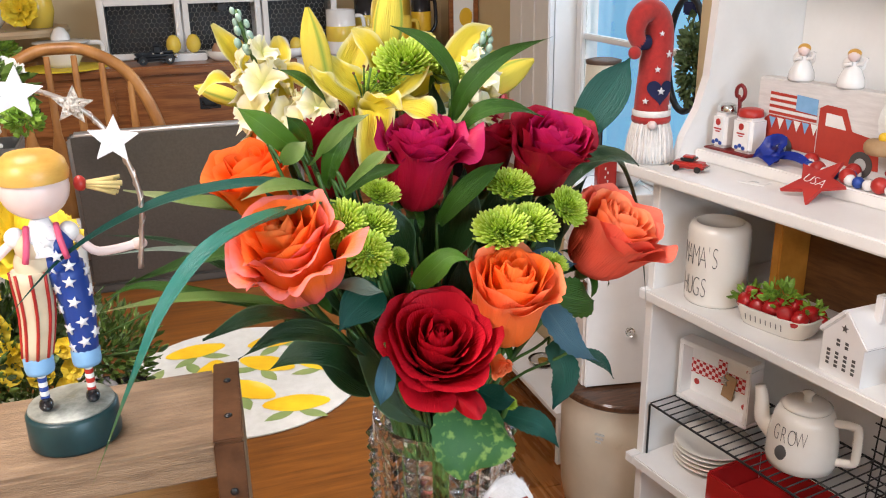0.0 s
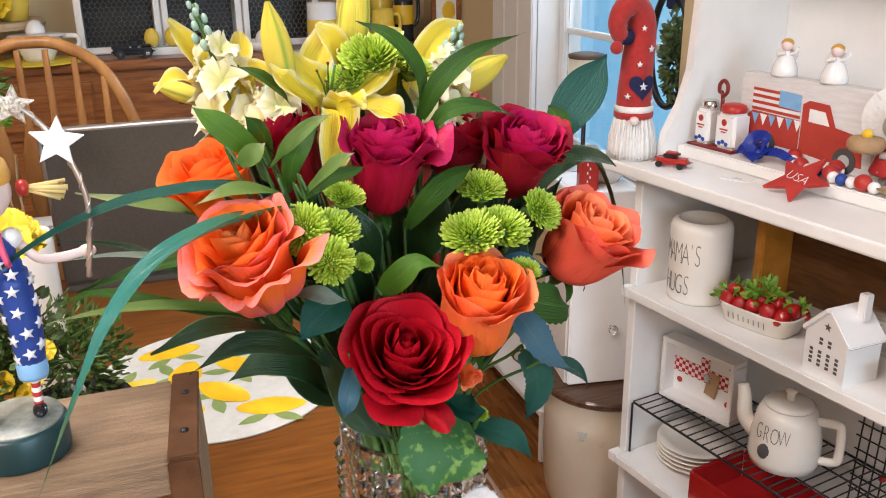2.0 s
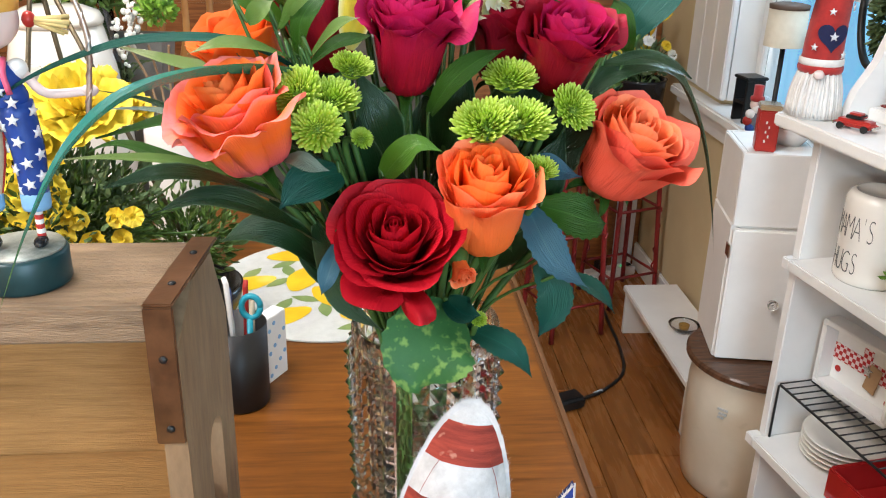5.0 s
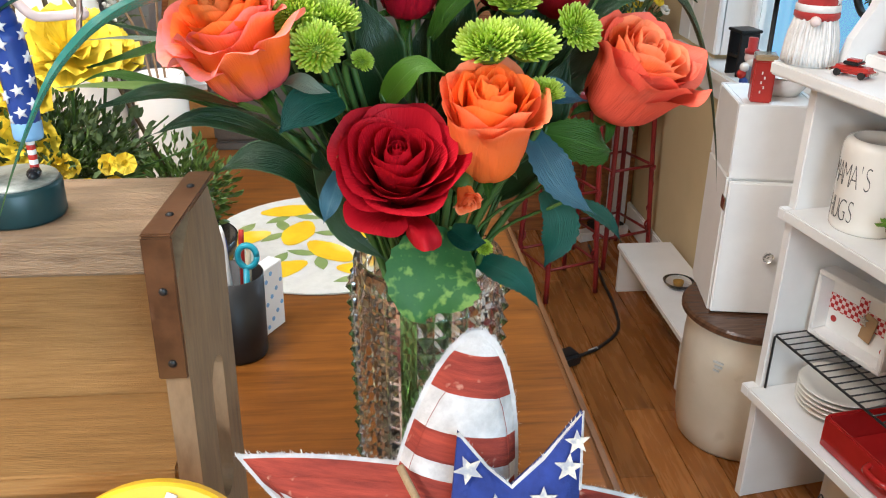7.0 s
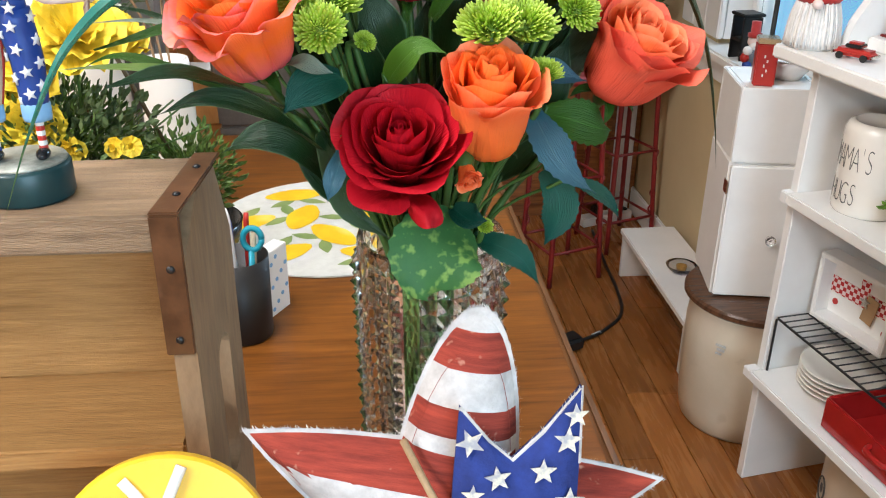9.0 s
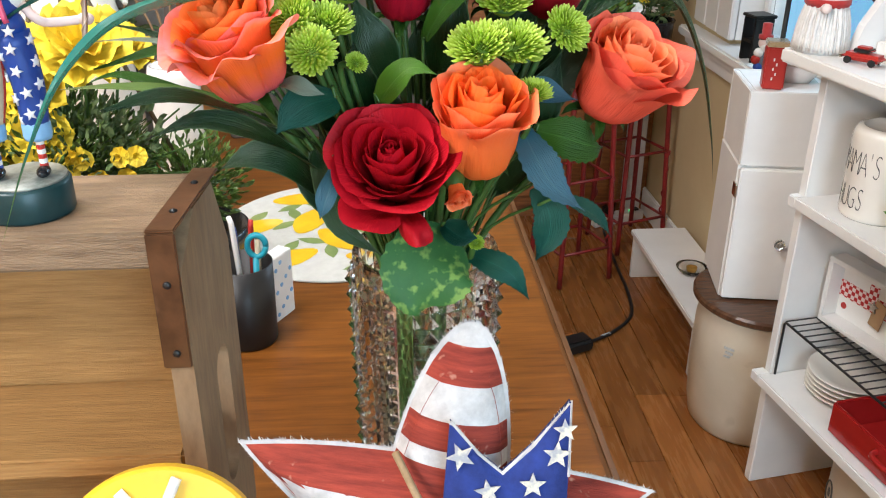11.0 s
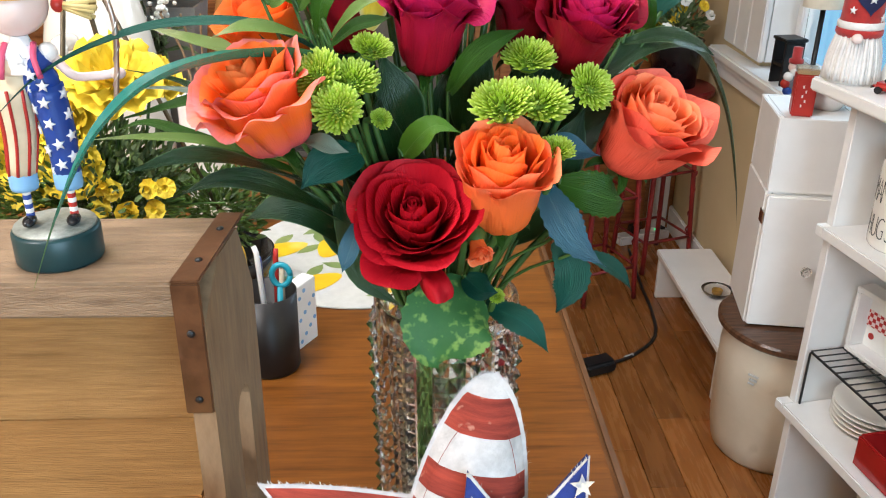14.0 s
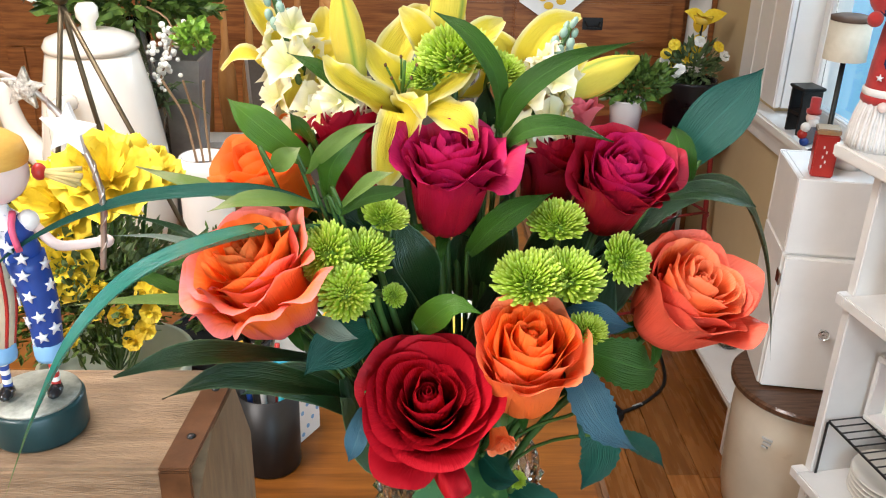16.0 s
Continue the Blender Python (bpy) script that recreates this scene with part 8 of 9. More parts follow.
def strawberry_dish():
    d = unit_thing("berry_dish", "oval cream dish of red strawberries with green leaves", "dish", 0.296, 0.072, S2, 8)
    bm = lathe([(0, 0.003), (0.74, 0.003), (0.80, 0.0), (0.84, 0.004), (0.97, 0.036), (1.0, 0.040), (0.96, 0.041), (0.92, 0.036), (0.78, 0.009), (0, 0.008)], 56)
    for v in bm.verts:
        r = math.hypot(v.co.x, v.co.y)
        if r > 1e-6:
            a = math.atan2(v.co.y, v.co.x)
            q = r / (abs(math.cos(a)) ** 4 + abs(math.sin(a)) ** 4) ** 0.25
            v.co.x, v.co.y = 0.082 * q * math.cos(a), 0.048 * q * math.sin(a)
    part("dish", bm, CERAMIC, d, smooth=True)
    rnd = random.Random(12)
    for k in range(8):
        h = rnd.uniform(0.010, 0.015)
        part("print_stroke", box(-0.044 + 0.011 * k, -0.0006, -h / 2, -0.0425 + 0.011 * k, 0.0, h / 2), INK, d, "faded dark stroke", m=pose(0, -0.0458, 0.021, 12))
    for k in range(15):
        x, y = -0.062 + 0.124 * (k % 5) / 4 + rnd.uniform(-.006, .006), (-0.026, 0.0, 0.026)[k // 5] + rnd.uniform(-.006, .006)
        part("strawberry", lathe([(0, -0.021), (0.006, -0.018), (0.013, -0.007), (0.016, 0.004), (0.014, 0.012), (0.007, 0.015), (0, 0.014)], 14), BERRY, d, smooth=True,
             m=pose(x, y, 0.036 + 0.010 * rnd.random() + (0.008 if k // 5 == 1 else 0), rnd.uniform(-70, 70), rnd.uniform(-70, 70), rnd.uniform(0, 90)))
    stuff_part("leaves", scatter_leaves(rnd, (0.000, 0.000, 0.066), (0.030, 0.030, 0.020), 90, 0.020, 0.8, 0.55), BRIGHT_SUCC, d, "fresh green strawberry leaves")
    stuff_part("end_leaves", scatter_leaves(rnd, (-0.070, -0.008, 0.048), (0.016, 0.03, 0.012), 36, 0.020, 0.5, 0.5), BRIGHT_SUCC, d, "green strawberry leaves")
    stuff_part("loose_leaves", scatter_leaves(rnd, (0.060, 0.004, 0.052), (0.020, 0.03, 0.012), 30, 0.018, 0.5, 0.5), BRIGHT_SUCC, d, "green strawberry leaves")


strawberry_dish()


def china_house():
    h = unit_thing("china_house", "white ceramic tealight house with cut-out windows and a chimney", "ornament", 0.500, 0.030, S2, -6)
    w, d, z1, z2 = 0.044, 0.038, 0.078, 0.128
    bm = bmesh.new()
    f = [bm.verts.new((x, y, z)) for y in (-d, d) for x, z in ((-w, 0), (w, 0), (w, z1), (0, z2 - 0.004), (-w, z1))]
    bm.faces.new(f[:5])
    bm.faces.new(f[5:][::-1])
    for i in range(5):
        j = (i + 1) % 5
        bm.faces.new((f[j], f[i], f[5 + i], f[5 + j]))
    part("wall", finish(bm), WHITE_CERAMIC, h)
    for s in (-1, 1):
        rp = box(-0.0045, -d - 0.004, 0, 0.0045, d + 0.004, 0.070, 0.002)
        part("roof_slope", rp, WHITE_CERAMIC, h, m=Matrix.Translation((s * 0.050, 0, z1 - 0.006)) @ pose(0, 0, 0, 0, -s * 44))
    part("chimney", box(0.014, 0.004, 0.104, 0.030, 0.022, 0.152, 0.002), WHITE_CERAMIC, h)
    # the cut-outs are dark inlays that paint their inner shade on solid walls
    for r, zz in enumerate((0.020, 0.036, 0.060)):
        for k in range(4):
            x = -0.028 + 0.018 * k
            if r == 2 and k in (0, 3):
                continue
            for q in (0, 1):
                part("window_hole_shade", box(x - 0.0035, -d - 0.0006, zz + 0.0075 * q - 0.003, x + 0.0035, -d + 0.001, zz + 0.0075 * q + 0.002), INK, h)
    for k in range(3):
        for zz in (0.03, 0.055):
            part("window_hole_shade", box(-w - 0.0006, -0.020 + 0.018 * k, zz, -w + 0.001, -0.012 + 0.018 * k, zz + 0.011), INK, h)
    part("star_hole_shade", star_flat(0.0075, 0.0014), INK, h, m=pose(0, -d - 0.0002, 0.092))


china_house()


def small_bowl():
    b = unit_thing("berry_bowl", "small white bowl of red berries", "bowl", 0.635, 0.05, S2)
    part("bowl", lathe([(0, 0), (0.024, 0), (0.046, 0.028), (0.052, 0.046), (0.048, 0.046), (0.042, 0.03), (0, 0.012)], 32), CERAMIC, b, smooth=True)
    rnd = random.Random(14)
    for k in range(7):
        a = 6.283 * k / 7
        part("berry", ball(0.026 * math.cos(a), 0.026 * math.sin(a), 0.042, 0.013, seg=12), BERRY, b, smooth=True)


small_bowl()


def amber_board():
    b = unit_thing("wooden_tray", "orange-brown wooden tray leaning at the back of the shelf", "tray", 0.46, 0.205, S2, 0)
    part("panel", box(-0.24, 0.022, 0.0, 0.24, 0.030, 0.20, 0.002), mat("dark_tray_panel", (0.16, 0.07, 0.022), (0.09, 0.036, 0.012), rough=0.4, scale=8, stretch=(2, 1, 14)), b, "dark wooden panel")
    am = mat("amber_wood", (0.56, 0.25, 0.040), (0.44, 0.17, 0.022), rough=0.35, scale=8, stretch=(3, 3, 3))
    for a in ((-0.262, -0.24, 0, 0.22), (0.241, 0.262, 0, 0.22)):
        part("side_rail", box(a[0], -0.06, a[2], a[1], 0.032, a[3], 0.003), am, b, "amber stained rail")
    part("top_rail", box(-0.2395, -0.06, 0.202, 0.2405, 0.032, 0.222, 0.003), am, b, "amber stained rail")


amber_board()


def lettered_dish():
    d = unit_thing("butter_dish", "cream ceramic lidded dish with thin dark strokes, behind the china house", "dish", 0.500, 0.172, S2, 0)
    part("base", box(-0.070, -0.026, 0.0, 0.070, 0.026, 0.010, 0.004, 3), CERAMIC, d)
    part("cover", box(-0.062, -0.020, 0.0105, 0.062, 0.020, 0.070, 0.009, 4), CERAMIC, d, smooth=True)
    for k in range(4):
        part("print_stroke", box(-0.036 + 0.020 * k, -0.0210, 0.022, -0.0345 + 0.020 * k, -0.0202, 0.056), INK, d, "thin dark stroke")


lettered_dish()


def wire_rack(u0, u1, v0, v1):
    r = unit_thing("wire_rack", "black wire shelf rack", "rack", 0, 0, S3)
    h = 0.130
    for v in (v0, v1):
        part("rail", tube([(u0, v, 0.002), (u0, v, h - 0.004), (u0 + 0.004, v, h), (u1 - 0.004, v, h), (u1, v, h - 0.004), (u1, v, 0.002)], 0.0026, 8), BLACK, r, smooth=True)
    n = int((u1 - u0) / 0.0205)
    for k in range(n + 1):
        u = u0 + 0.002 + (u1 - u0 - 0.004) * k / n
        part("rod", tube([(u, v0, h + 0.002), (u, v1, h + 0.002)], 0.0016, 6), BLACK, r, smooth=True)
    for k in (1, 2):
        v = v0 + (v1 - v0) * k / 3
        part("cross_rod", tube([(u0, v, h - 0.002), (u1, v, h - 0.002)], 0.002, 6), BLACK, r, smooth=True)


wire_rack(0.030, 0.62, 0.005, 0.235)
RACK = S3 + 0.1340


def shadow_frame():
    f = unit_thing("shadow_box", "white shadow-box frame with a red gingham ribbon and kraft tag", "frame", 0.130, 0.085, RACK, 7)
    W, H2, D = 0.094, 0.145, 0.042
    for name, b in (("frame_rail", box(-W, 0, 0, W, D, 0.011, 0.002)), ("frame_rail", box(-W, 0, H2 - 0.011, W, D, H2, 0.002)), ("frame_stile", box(-W, 0, 0.0112, -W + 0.011, D, H2 - 0.0112, 0.002)), ("frame_stile", box(W - 0.011, 0, 0.0112, W, D, H2 - 0.0112, 0.002))):
        part(name, b, WHITE_PAINT, f)
    part("backing", box(-W + 0.0112, D - 0.006, 0.0112, W - 0.0112, D - 0.001, H2 - 0.0112), PAPER, f)
    ging = bpy.data.materials.new("red_gingham")
    ging.use_nodes = True
    nt = ging.node_tree
    ck = nt.nodes.new("ShaderNodeTexChecker")
    tc = nt.nodes.new("ShaderNodeTexCoord")
    ck.inputs["Scale"].default_value = 115
    ck.inputs["Color1"].default_value, ck.inputs["Color2"].default_value = (0.45, 0.02, 0.02, 1), (0.78, 0.62, 0.60, 1)
    nt.links.new(tc.outputs["Object"], ck.inputs["Vector"])
    nt.links.new(ck.outputs["Color"], nt.nodes["Principled BSDF"].inputs["Base Color"])
    nt.nodes["Principled BSDF"].inputs["Roughness"].default_value = 0.85
    part("ribbon", box(-W + 0.012, D - 0.0085, 0.058, W - 0.012, D - 0.0062, 0.092), ging, f, "red and white gingham ribbon")
    part("ribbon_tail", box(-0.010, D - 0.0105, 0.080, 0.012, D - 0.0087, H2 - 0.013), ging, f, "red and white gingham ribbon")
    part("tag", box(-0.014, -0.024, 0, 0.016, -0.022, 0.058, 0.001), KRAFT, f, "brown kraft tag", m=Matrix.Translation((0.018, D + 0.010, 0.034)) @ pose(0, 0, 0, 0, 10))
    part("metal_star", star_flat(0.013, 0.003), PEWTER, f, "dark tin star", m=pose(0.012, D - 0.017, 0.076))
    for x, z in ((-0.058, 0.122), (-0.066, 0.038), (0.062, 0.028), (0.066, 0.112)):
        part("red_dot", lathe([(0, 0), (0.007, 0), (0.007, 0.0012), (0, 0.0012)], 16), RED_PAINT, f, m=pose(x, D - 0.0062, z, 90))


shadow_frame()


def grow_teapot():
    p = unit_thing("teapot", "cream ceramic birdhouse teapot lettered GROW with a round hole", "teapot", 0.362, 0.100, RACK, 20)
    part("body", lathe([(0, 0), (0.058, 0), (0.064, 0.004), (0.068, 0.02), (0.066, 0.06), (0.058, 0.105), (0.050, 0.122), (0, 0.124)], 48), CERAMIC, p, smooth=True)
    l = part("lid", lathe([(0, 0.1245), (0.046, 0.1245), (0.048, 0.128), (0.040, 0.134), (0, 0.138)], 40), CERAMIC, p, smooth=True)
    part("knob", lathe([(0, 0.136), (0.009, 0.137), (0.008, 0.148), (0.012, 0.155), (0, 0.160)], 20), CERAMIC, l, smooth=True)
    part("spout", tube([(-0.055, 0, 0.045), (-0.082, 0, 0.070), (-0.088, 0, 0.115), (-0.094, 0, 0.138)], 0.019, 16, 18, 0.55), CERAMIC, p, smooth=True)
    part("handle", tube([(0.055, 0, 0.108), (0.088, 0, 0.112), (0.098, 0, 0.104), (0.100, 0, 0.05), (0.094, 0, 0.034), (0.064, 0, 0.026)], 0.0085, 12, 34), CERAMIC, p, smooth=True)
    # dark inlay paints the shade of the opening; the body stays closed
    part("entrance_shade", ball(-0.016, -0.0635, 0.044, 0.014, 0.004, 0.017, 18), INK, p, "dark inlay for the shade in a round hole", smooth=True)
    for k, ch in enumerate("GROW"):
        a = -112 + 15.5 * (k - 0.6)
        r = 0.0648
        writing(ch, 0.048, INK, p, pose(r * math.cos(radians(a)), r * math.sin(radians(a)), 0.066, 84, 0, a + 90), "thin dark letter", "letter", 0.0003, 0.46)


grow_teapot()


def plate_stack():
    for k in range(5):
        p = unit_thing("plate", "cream stoneware plate in a stack on the shelf", "plate", 0.128, 0.110, S3 + 0.0105 * k, 30 * k, "stacked plates")
        part("body", lathe([(0, 0), (0.050, 0), (0.056, 0.003), (0.082, 0.012), (0.086, 0.0155), (0.083, 0.0165), (0.056, 0.007), (0, 0.005)], 48), CERAMIC, p, smooth=True)


plate_stack()


def red_dish():
    d = unit_thing("baking_dish", "glossy red ceramic baking dish", "dish", 0.385, 0.075, S3)
    L, W, H2 = 0.155, 0.075, 0.068
    part("dish", join(box(-L, -W, 0, L, W, 0.007, 0.002), box(-L - 0.004, -W - 0.008, 0.002, L + 0.004, -W, H2, 0.003), box(-L - 0.004, W, 0.002, L + 0.004, W + 0.008, H2, 0.003), box(-L - 0.008, -W + 0.0005, 0.002, -L, W - 0.0005, H2, 0.003),
                      box(L, -W + 0.0005, 0.002, L + 0.008, W - 0.0005, H2, 0.003)), RED_GLAZE, d)
    part("lug", tube([(-0.03, -W - 0.008, 0.05), (-0.02, -W - 0.024, 0.048), (0.02, -W - 0.024, 0.048), (0.03, -W - 0.008, 0.05)], 0.006, 8, 14), RED_GLAZE, d, smooth=True)


red_dish()


def wire_basket():
    b = unit_thing("wire_basket", "black wire basket with red berry sprigs", "basket", 0.530, 0.255, RACK - 0.134)
    for k in range(13):
        x = -0.12 + 0.02 * k
        part("wire", tube([(x, 0, 0.002), (x + 0.01, 0.0, 0.26)], 0.0018, 5), BLACK, b)
    for k in range(9):
        z = 0.02 + 0.03 * k
        part("wire", tube([(-0.122, -0.002, z), (0.135, -0.002, z)], 0.0018, 5), BLACK, b)
    rnd = random.Random(21)
    for k in range(10):
        x, z = rnd.uniform(-.05, .13), rnd.uniform(0.06, 0.2)
        part("berry", ball(x, -0.010, z, 0.008, seg=10), BERRY, b, smooth=True)


wire_basket()


def small_crock():
    c = unit_thing("small_crock", "cream stoneware crock with a dark round stamp", "crock", 0.235, 0.170, 0.0)
    part("body", lathe([(0, 0), (0.100, 0), (0.108, 0.008), (0.112, 0.05), (0.112, 0.165), (0.106, 0.185), (0.112, 0.193), (0.112, 0.208), (0.104, 0.210), (0.098, 0.190), (0, 0.16)], 44), CROCK, c, smooth=True)
    part("stamp", join(tube([(0.020 * math.cos(a), 0, 0.026 * math.sin(a)) for a in (6.283 * i / 24 for i in range(25))], 0.0018, 5), ball(0, 0, 0, 0.008, 0.001, 0.012, 10)), INK, c, "dark oval stamp", m=pose(-0.045, -0.1035, 0.10, 0, 0, -24))


small_crock()

# ---- window sill, boxes, stools, floor ----
def wreath():
    w = thing("wreath", "black hoop wreath with small green leaves hung in the window", "wreath", XW + 0.048, 1.80, 1.150)
    part("hoop", tube([(0, 0.075 * math.cos(a), 0.135 * math.sin(a)) for a in (6.283 * i / 48 for i in range(49))], 0.0085, 8), BLACK, w, smooth=True)
    part("bow", join(box(-0.01, -0.02, 0.13, 0.012, 0.03, 0.19, 0.004), box(-0.012, -0.035, 0.095, 0.004, 0.01, 0.125, 0.004)), NAVY, w, "navy ribbon")
    part("hook", tube([(0, 0, 0.14), (0.004, 0, 0.33), (0.016, 0, 0.345)], 0.0022, 5), BLACK, w)
    rnd = random.Random(41)
    stuff_part("leaves", scatter_leaves(rnd, (-0.004, -0.030, -0.010), (0.016, 0.038, 0.105), 420, 0.020, 0.2, 0.7), SAGE_LEAF, w, "grey-green small leaves")


wreath()


def sill_lamp():
    l = thing("table_lamp", "small black lamp with a cream drum shade and dark trim", "lamp", 1.130, 2.06, 0.7825)
    part("base", lathe([(0, 0), (0.04, 0), (0.038, 0.008), (0.012, 0.014), (0.006, 0.03), (0.006, 0.25), (0, 0.25)], 24), BLACK, l, smooth=True)
    part("shade", lathe([(0.048, 0.235), (0.046, 0.236), (0.044, 0.322), (0.046, 0.323), (0.048, 0.235)], 36), mat("cream_shade", (0.72, 0.66, 0.54), (0.66, 0.60, 0.48), rough=0.8, scale=60), l, smooth=True)
    part("trim", lathe([(0.0465, 0.3235), (0.0475, 0.333), (0.030, 0.337), (0, 0.338)], 36), mat("brown_trim", (0.10, 0.06, 0.04), rough=0.6, scale=30), l, smooth=True)


sill_lamp()


def sill_box():
    b = thing("black_stand", "little black wooden stand on the window sill", "stand", 1.150, 2.255, 0.7825, 8)
    part("post", join(box(-0.028, -0.03, 0, 0.028, -0.022, 0.115, 0.002), box(-0.028, 0.022, 0, 0.028, 0.03, 0.115, 0.002)), BLACK, b)
    part("shelf", box(-0.028, -0.0215, 0.05, 0.028, 0.0215, 0.058), BLACK, b)
    part("top", box(-0.032, -0.034, 0.1155, 0.032, 0.034, 0.124, 0.002), BLACK, b)


sill_box()


def patriot_figure():
    p = [(ball(0, 0, 0.030, 0.022, 0.020, 0.030, 14), mat("grey_coat", (0.16, 0.17, 0.20), rough=0.8, scale=40)), (ball(0, 0, 0.070, 0.017, seg=14), SKIN), (ball(0, -0.008, 0.060, 0.014, 0.012, 0.014, 12), WHITE_FELT),
         (lathe([(0, 0.080), (0.018, 0.080), (0.018, 0.090), (0.012, 0.092), (0.012, 0.120), (0, 0.121)], 16), RED_FELT), (ball(-0.016, -0.006, 0.046, 0.013, seg=12), WHITE_CERAMIC), (ball(-0.020, -0.004, 0.028, 0.013, seg=12), RED_PAINT), (ball(-0.014, -0.008, 0.010, 0.012, seg=12), BLUE_PAINT)]
    one_mesh("patriot_figurine", p, "small stuffed figurine in red, white and blue on the sill", "figurine", pose(1.128, 2.150, 0.7825))


patriot_figure()


def red_tin():
    t = thing("red_tin", "upright red tin with faded white print, on the white box", "tin", 0.968, 1.735, 0.8505, -18)
    part("body", box(-0.022, -0.022, 0, 0.022, 0.022, 0.088, 0.003), RED_PAINT, t)
    part("lid", box(-0.0225, -0.0225, 0.0885, 0.0225, 0.0225, 0.100, 0.002), CHROME, t)
    part("print", join(*[box(-0.006 + 0.006 * (k % 2), -0.0232, 0.02 + 0.010 * k, -0.003 + 0.006 * (k % 2), -0.0222, 0.026 + 0.010 * k) for k in range(5)]), PAPER, t, "faded white print")
    b = thing("enamel_bowl", "white enamel bowl with a grey rim on the white box", "bowl", 1.045, 1.785, 0.8505)
    part("bowl", lathe([(0, 0), (0.03, 0), (0.045, 0.02), (0.05, 0.042), (0.047, 0.042), (0.042, 0.02), (0, 0.006)], 32), WHITE_CERAMIC, b, smooth=True)
    part("rim", lathe([(0.0505, 0.040), (0.052, 0.042), (0.0505, 0.044), (0.047, 0.0435)], 32), PEWTER, b, smooth=True)


red_tin()


def stool_flowers():
    p = thing("stool_planter", "black pot of yellow flowers on the red stool", "plant", 1.010, 2.775, 0.6455)
    part("pot", lathe([(0, 0), (0.072, 0), (0.082, 0.14), (0.086, 0.15), (0.078, 0.15), (0.074, 0.12), (0, 0.12)], 36), BLACK_GLOSS, p, smooth=True)
    rnd = random.Random(51)
    stuff_part("foliage", scatter_leaves(rnd, (0, 0, 0.20), (0.085, 0.08, 0.07), 320, 0.03, 0.5, 0.4), SAGE_LEAF, p)
    for k in range(14):
        x, y, z = rnd.uniform(-.085, .085), rnd.uniform(-.08, .04), rnd.uniform(0.17, 0.28)
        silk_bloom(p, (x, y, z), (x * 4, -0.7, 0.5), 0.018, 600 + k, YELLOW_SILK if k % 3 else WHITE_SILK, 2)
        part("stem", tube([(0, 0, 0.12), (x * .6, y * .6, z * .8), (x, y, z)], 0.0015, 5, 5), STEM, p)
    part("rod", tube([(0.0, 0, 0.12), (0.012, 0, 0.32)], 0.003, 6), BLACK, p)
    for k, a in enumerate((0.2, 2.3, 4.4)):
        b = leaf(random.Random(k), [(0.012, 0, 0.32), (0.012 + 0.035 * math.cos(a), 0.03 * math.sin(a), 0.345), (0.012 + 0.075 * math.cos(a), 0.05 * math.sin(a), 0.352)], 0.055, n=8, nu=5)
        part("petal", b, YELLOW_SILK, p, "large yellow cupped petal", smooth=True)
    part("cup", lathe([(0, 0.32), (0.02, 0.322), (0.030, 0.345), (0.026, 0.345), (0, 0.335)], 20, 0.012, 0), YELLOW_CER, p, smooth=True)


stool_flowers()


def pot_plant():
    p = thing("pot_plant", "leafy green plant in a white pot on a red stool", "plant", 0.755, 2.545, 0.7005)
    part("pot", lathe([(0, 0), (0.042, 0), (0.050, 0.085), (0.052, 0.09), (0.047, 0.09), (0.044, 0.07), (0, 0.07)], 32), WHITE_CERAMIC, p, smooth=True)
    rnd = random.Random(53)
    stuff_part("foliage", scatter_leaves(rnd, (0.015, 0, 0.145), (0.095, 0.07, 0.065), 420, 0.034, 0.5, 0.5), GREEN_LEAF_S, p)
    part("stem", tube([(0, 0, 0.07), (0.01, 0, 0.16)], 0.004, 6), STEM, p)


pot_plant()


def cord():
    c = thing("extension_lead", "black power cord with an adapter lying on the wooden floor", "cord")
    part("cable", tube([(0.95, 2.86, 0.006), (0.925, 2.58, 0.006), (0.915, 2.40, 0.006), (0.885, 2.24, 0.006), (0.80, 2.14, 0.006), (0.715, 2.082, 0.010)], 0.0052, 7, 60), BLACK, c, smooth=True)
    part("adapter", box(-0.075, -0.030, 0, 0.03, 0.030, 0.040, 0.010, 3), BLACK, c, "black adapter block", m=pose(0.690, 2.068, 0.0005, 0, 0, 22))
    part("label_sleeve", tube([(0.765, 2.118, 0.0068), (0.792, 2.134, 0.0066)], 0.0062, 8), GREY_CER, c, "grey label sleeve", smooth=True)


cord()


def power_strip():
    s = thing("power_strip", "white power strip with a green light on the floor", "power strip", 1.02, 2.955, 0.0005, 20)
    part("body", box(-0.11, -0.025, 0, 0.11, 0.025, 0.036, 0.005), WHITE_TRIM, s)
    part("switch", box(0.075, -0.012, 0.0362, 0.095, 0.012, 0.042, 0.001), BLACK, s)
    part("light", ball(0.055, -0.004, 0.0375, 0.004, seg=8), mat("green_light", (0.1, 0.9, 0.3), rough=0.4, emit=1.5), s, "small green light")
    part("plug", box(-0.06, -0.016, 0.0362, -0.02, 0.016, 0.07, 0.004), BLACK, s)


power_strip()


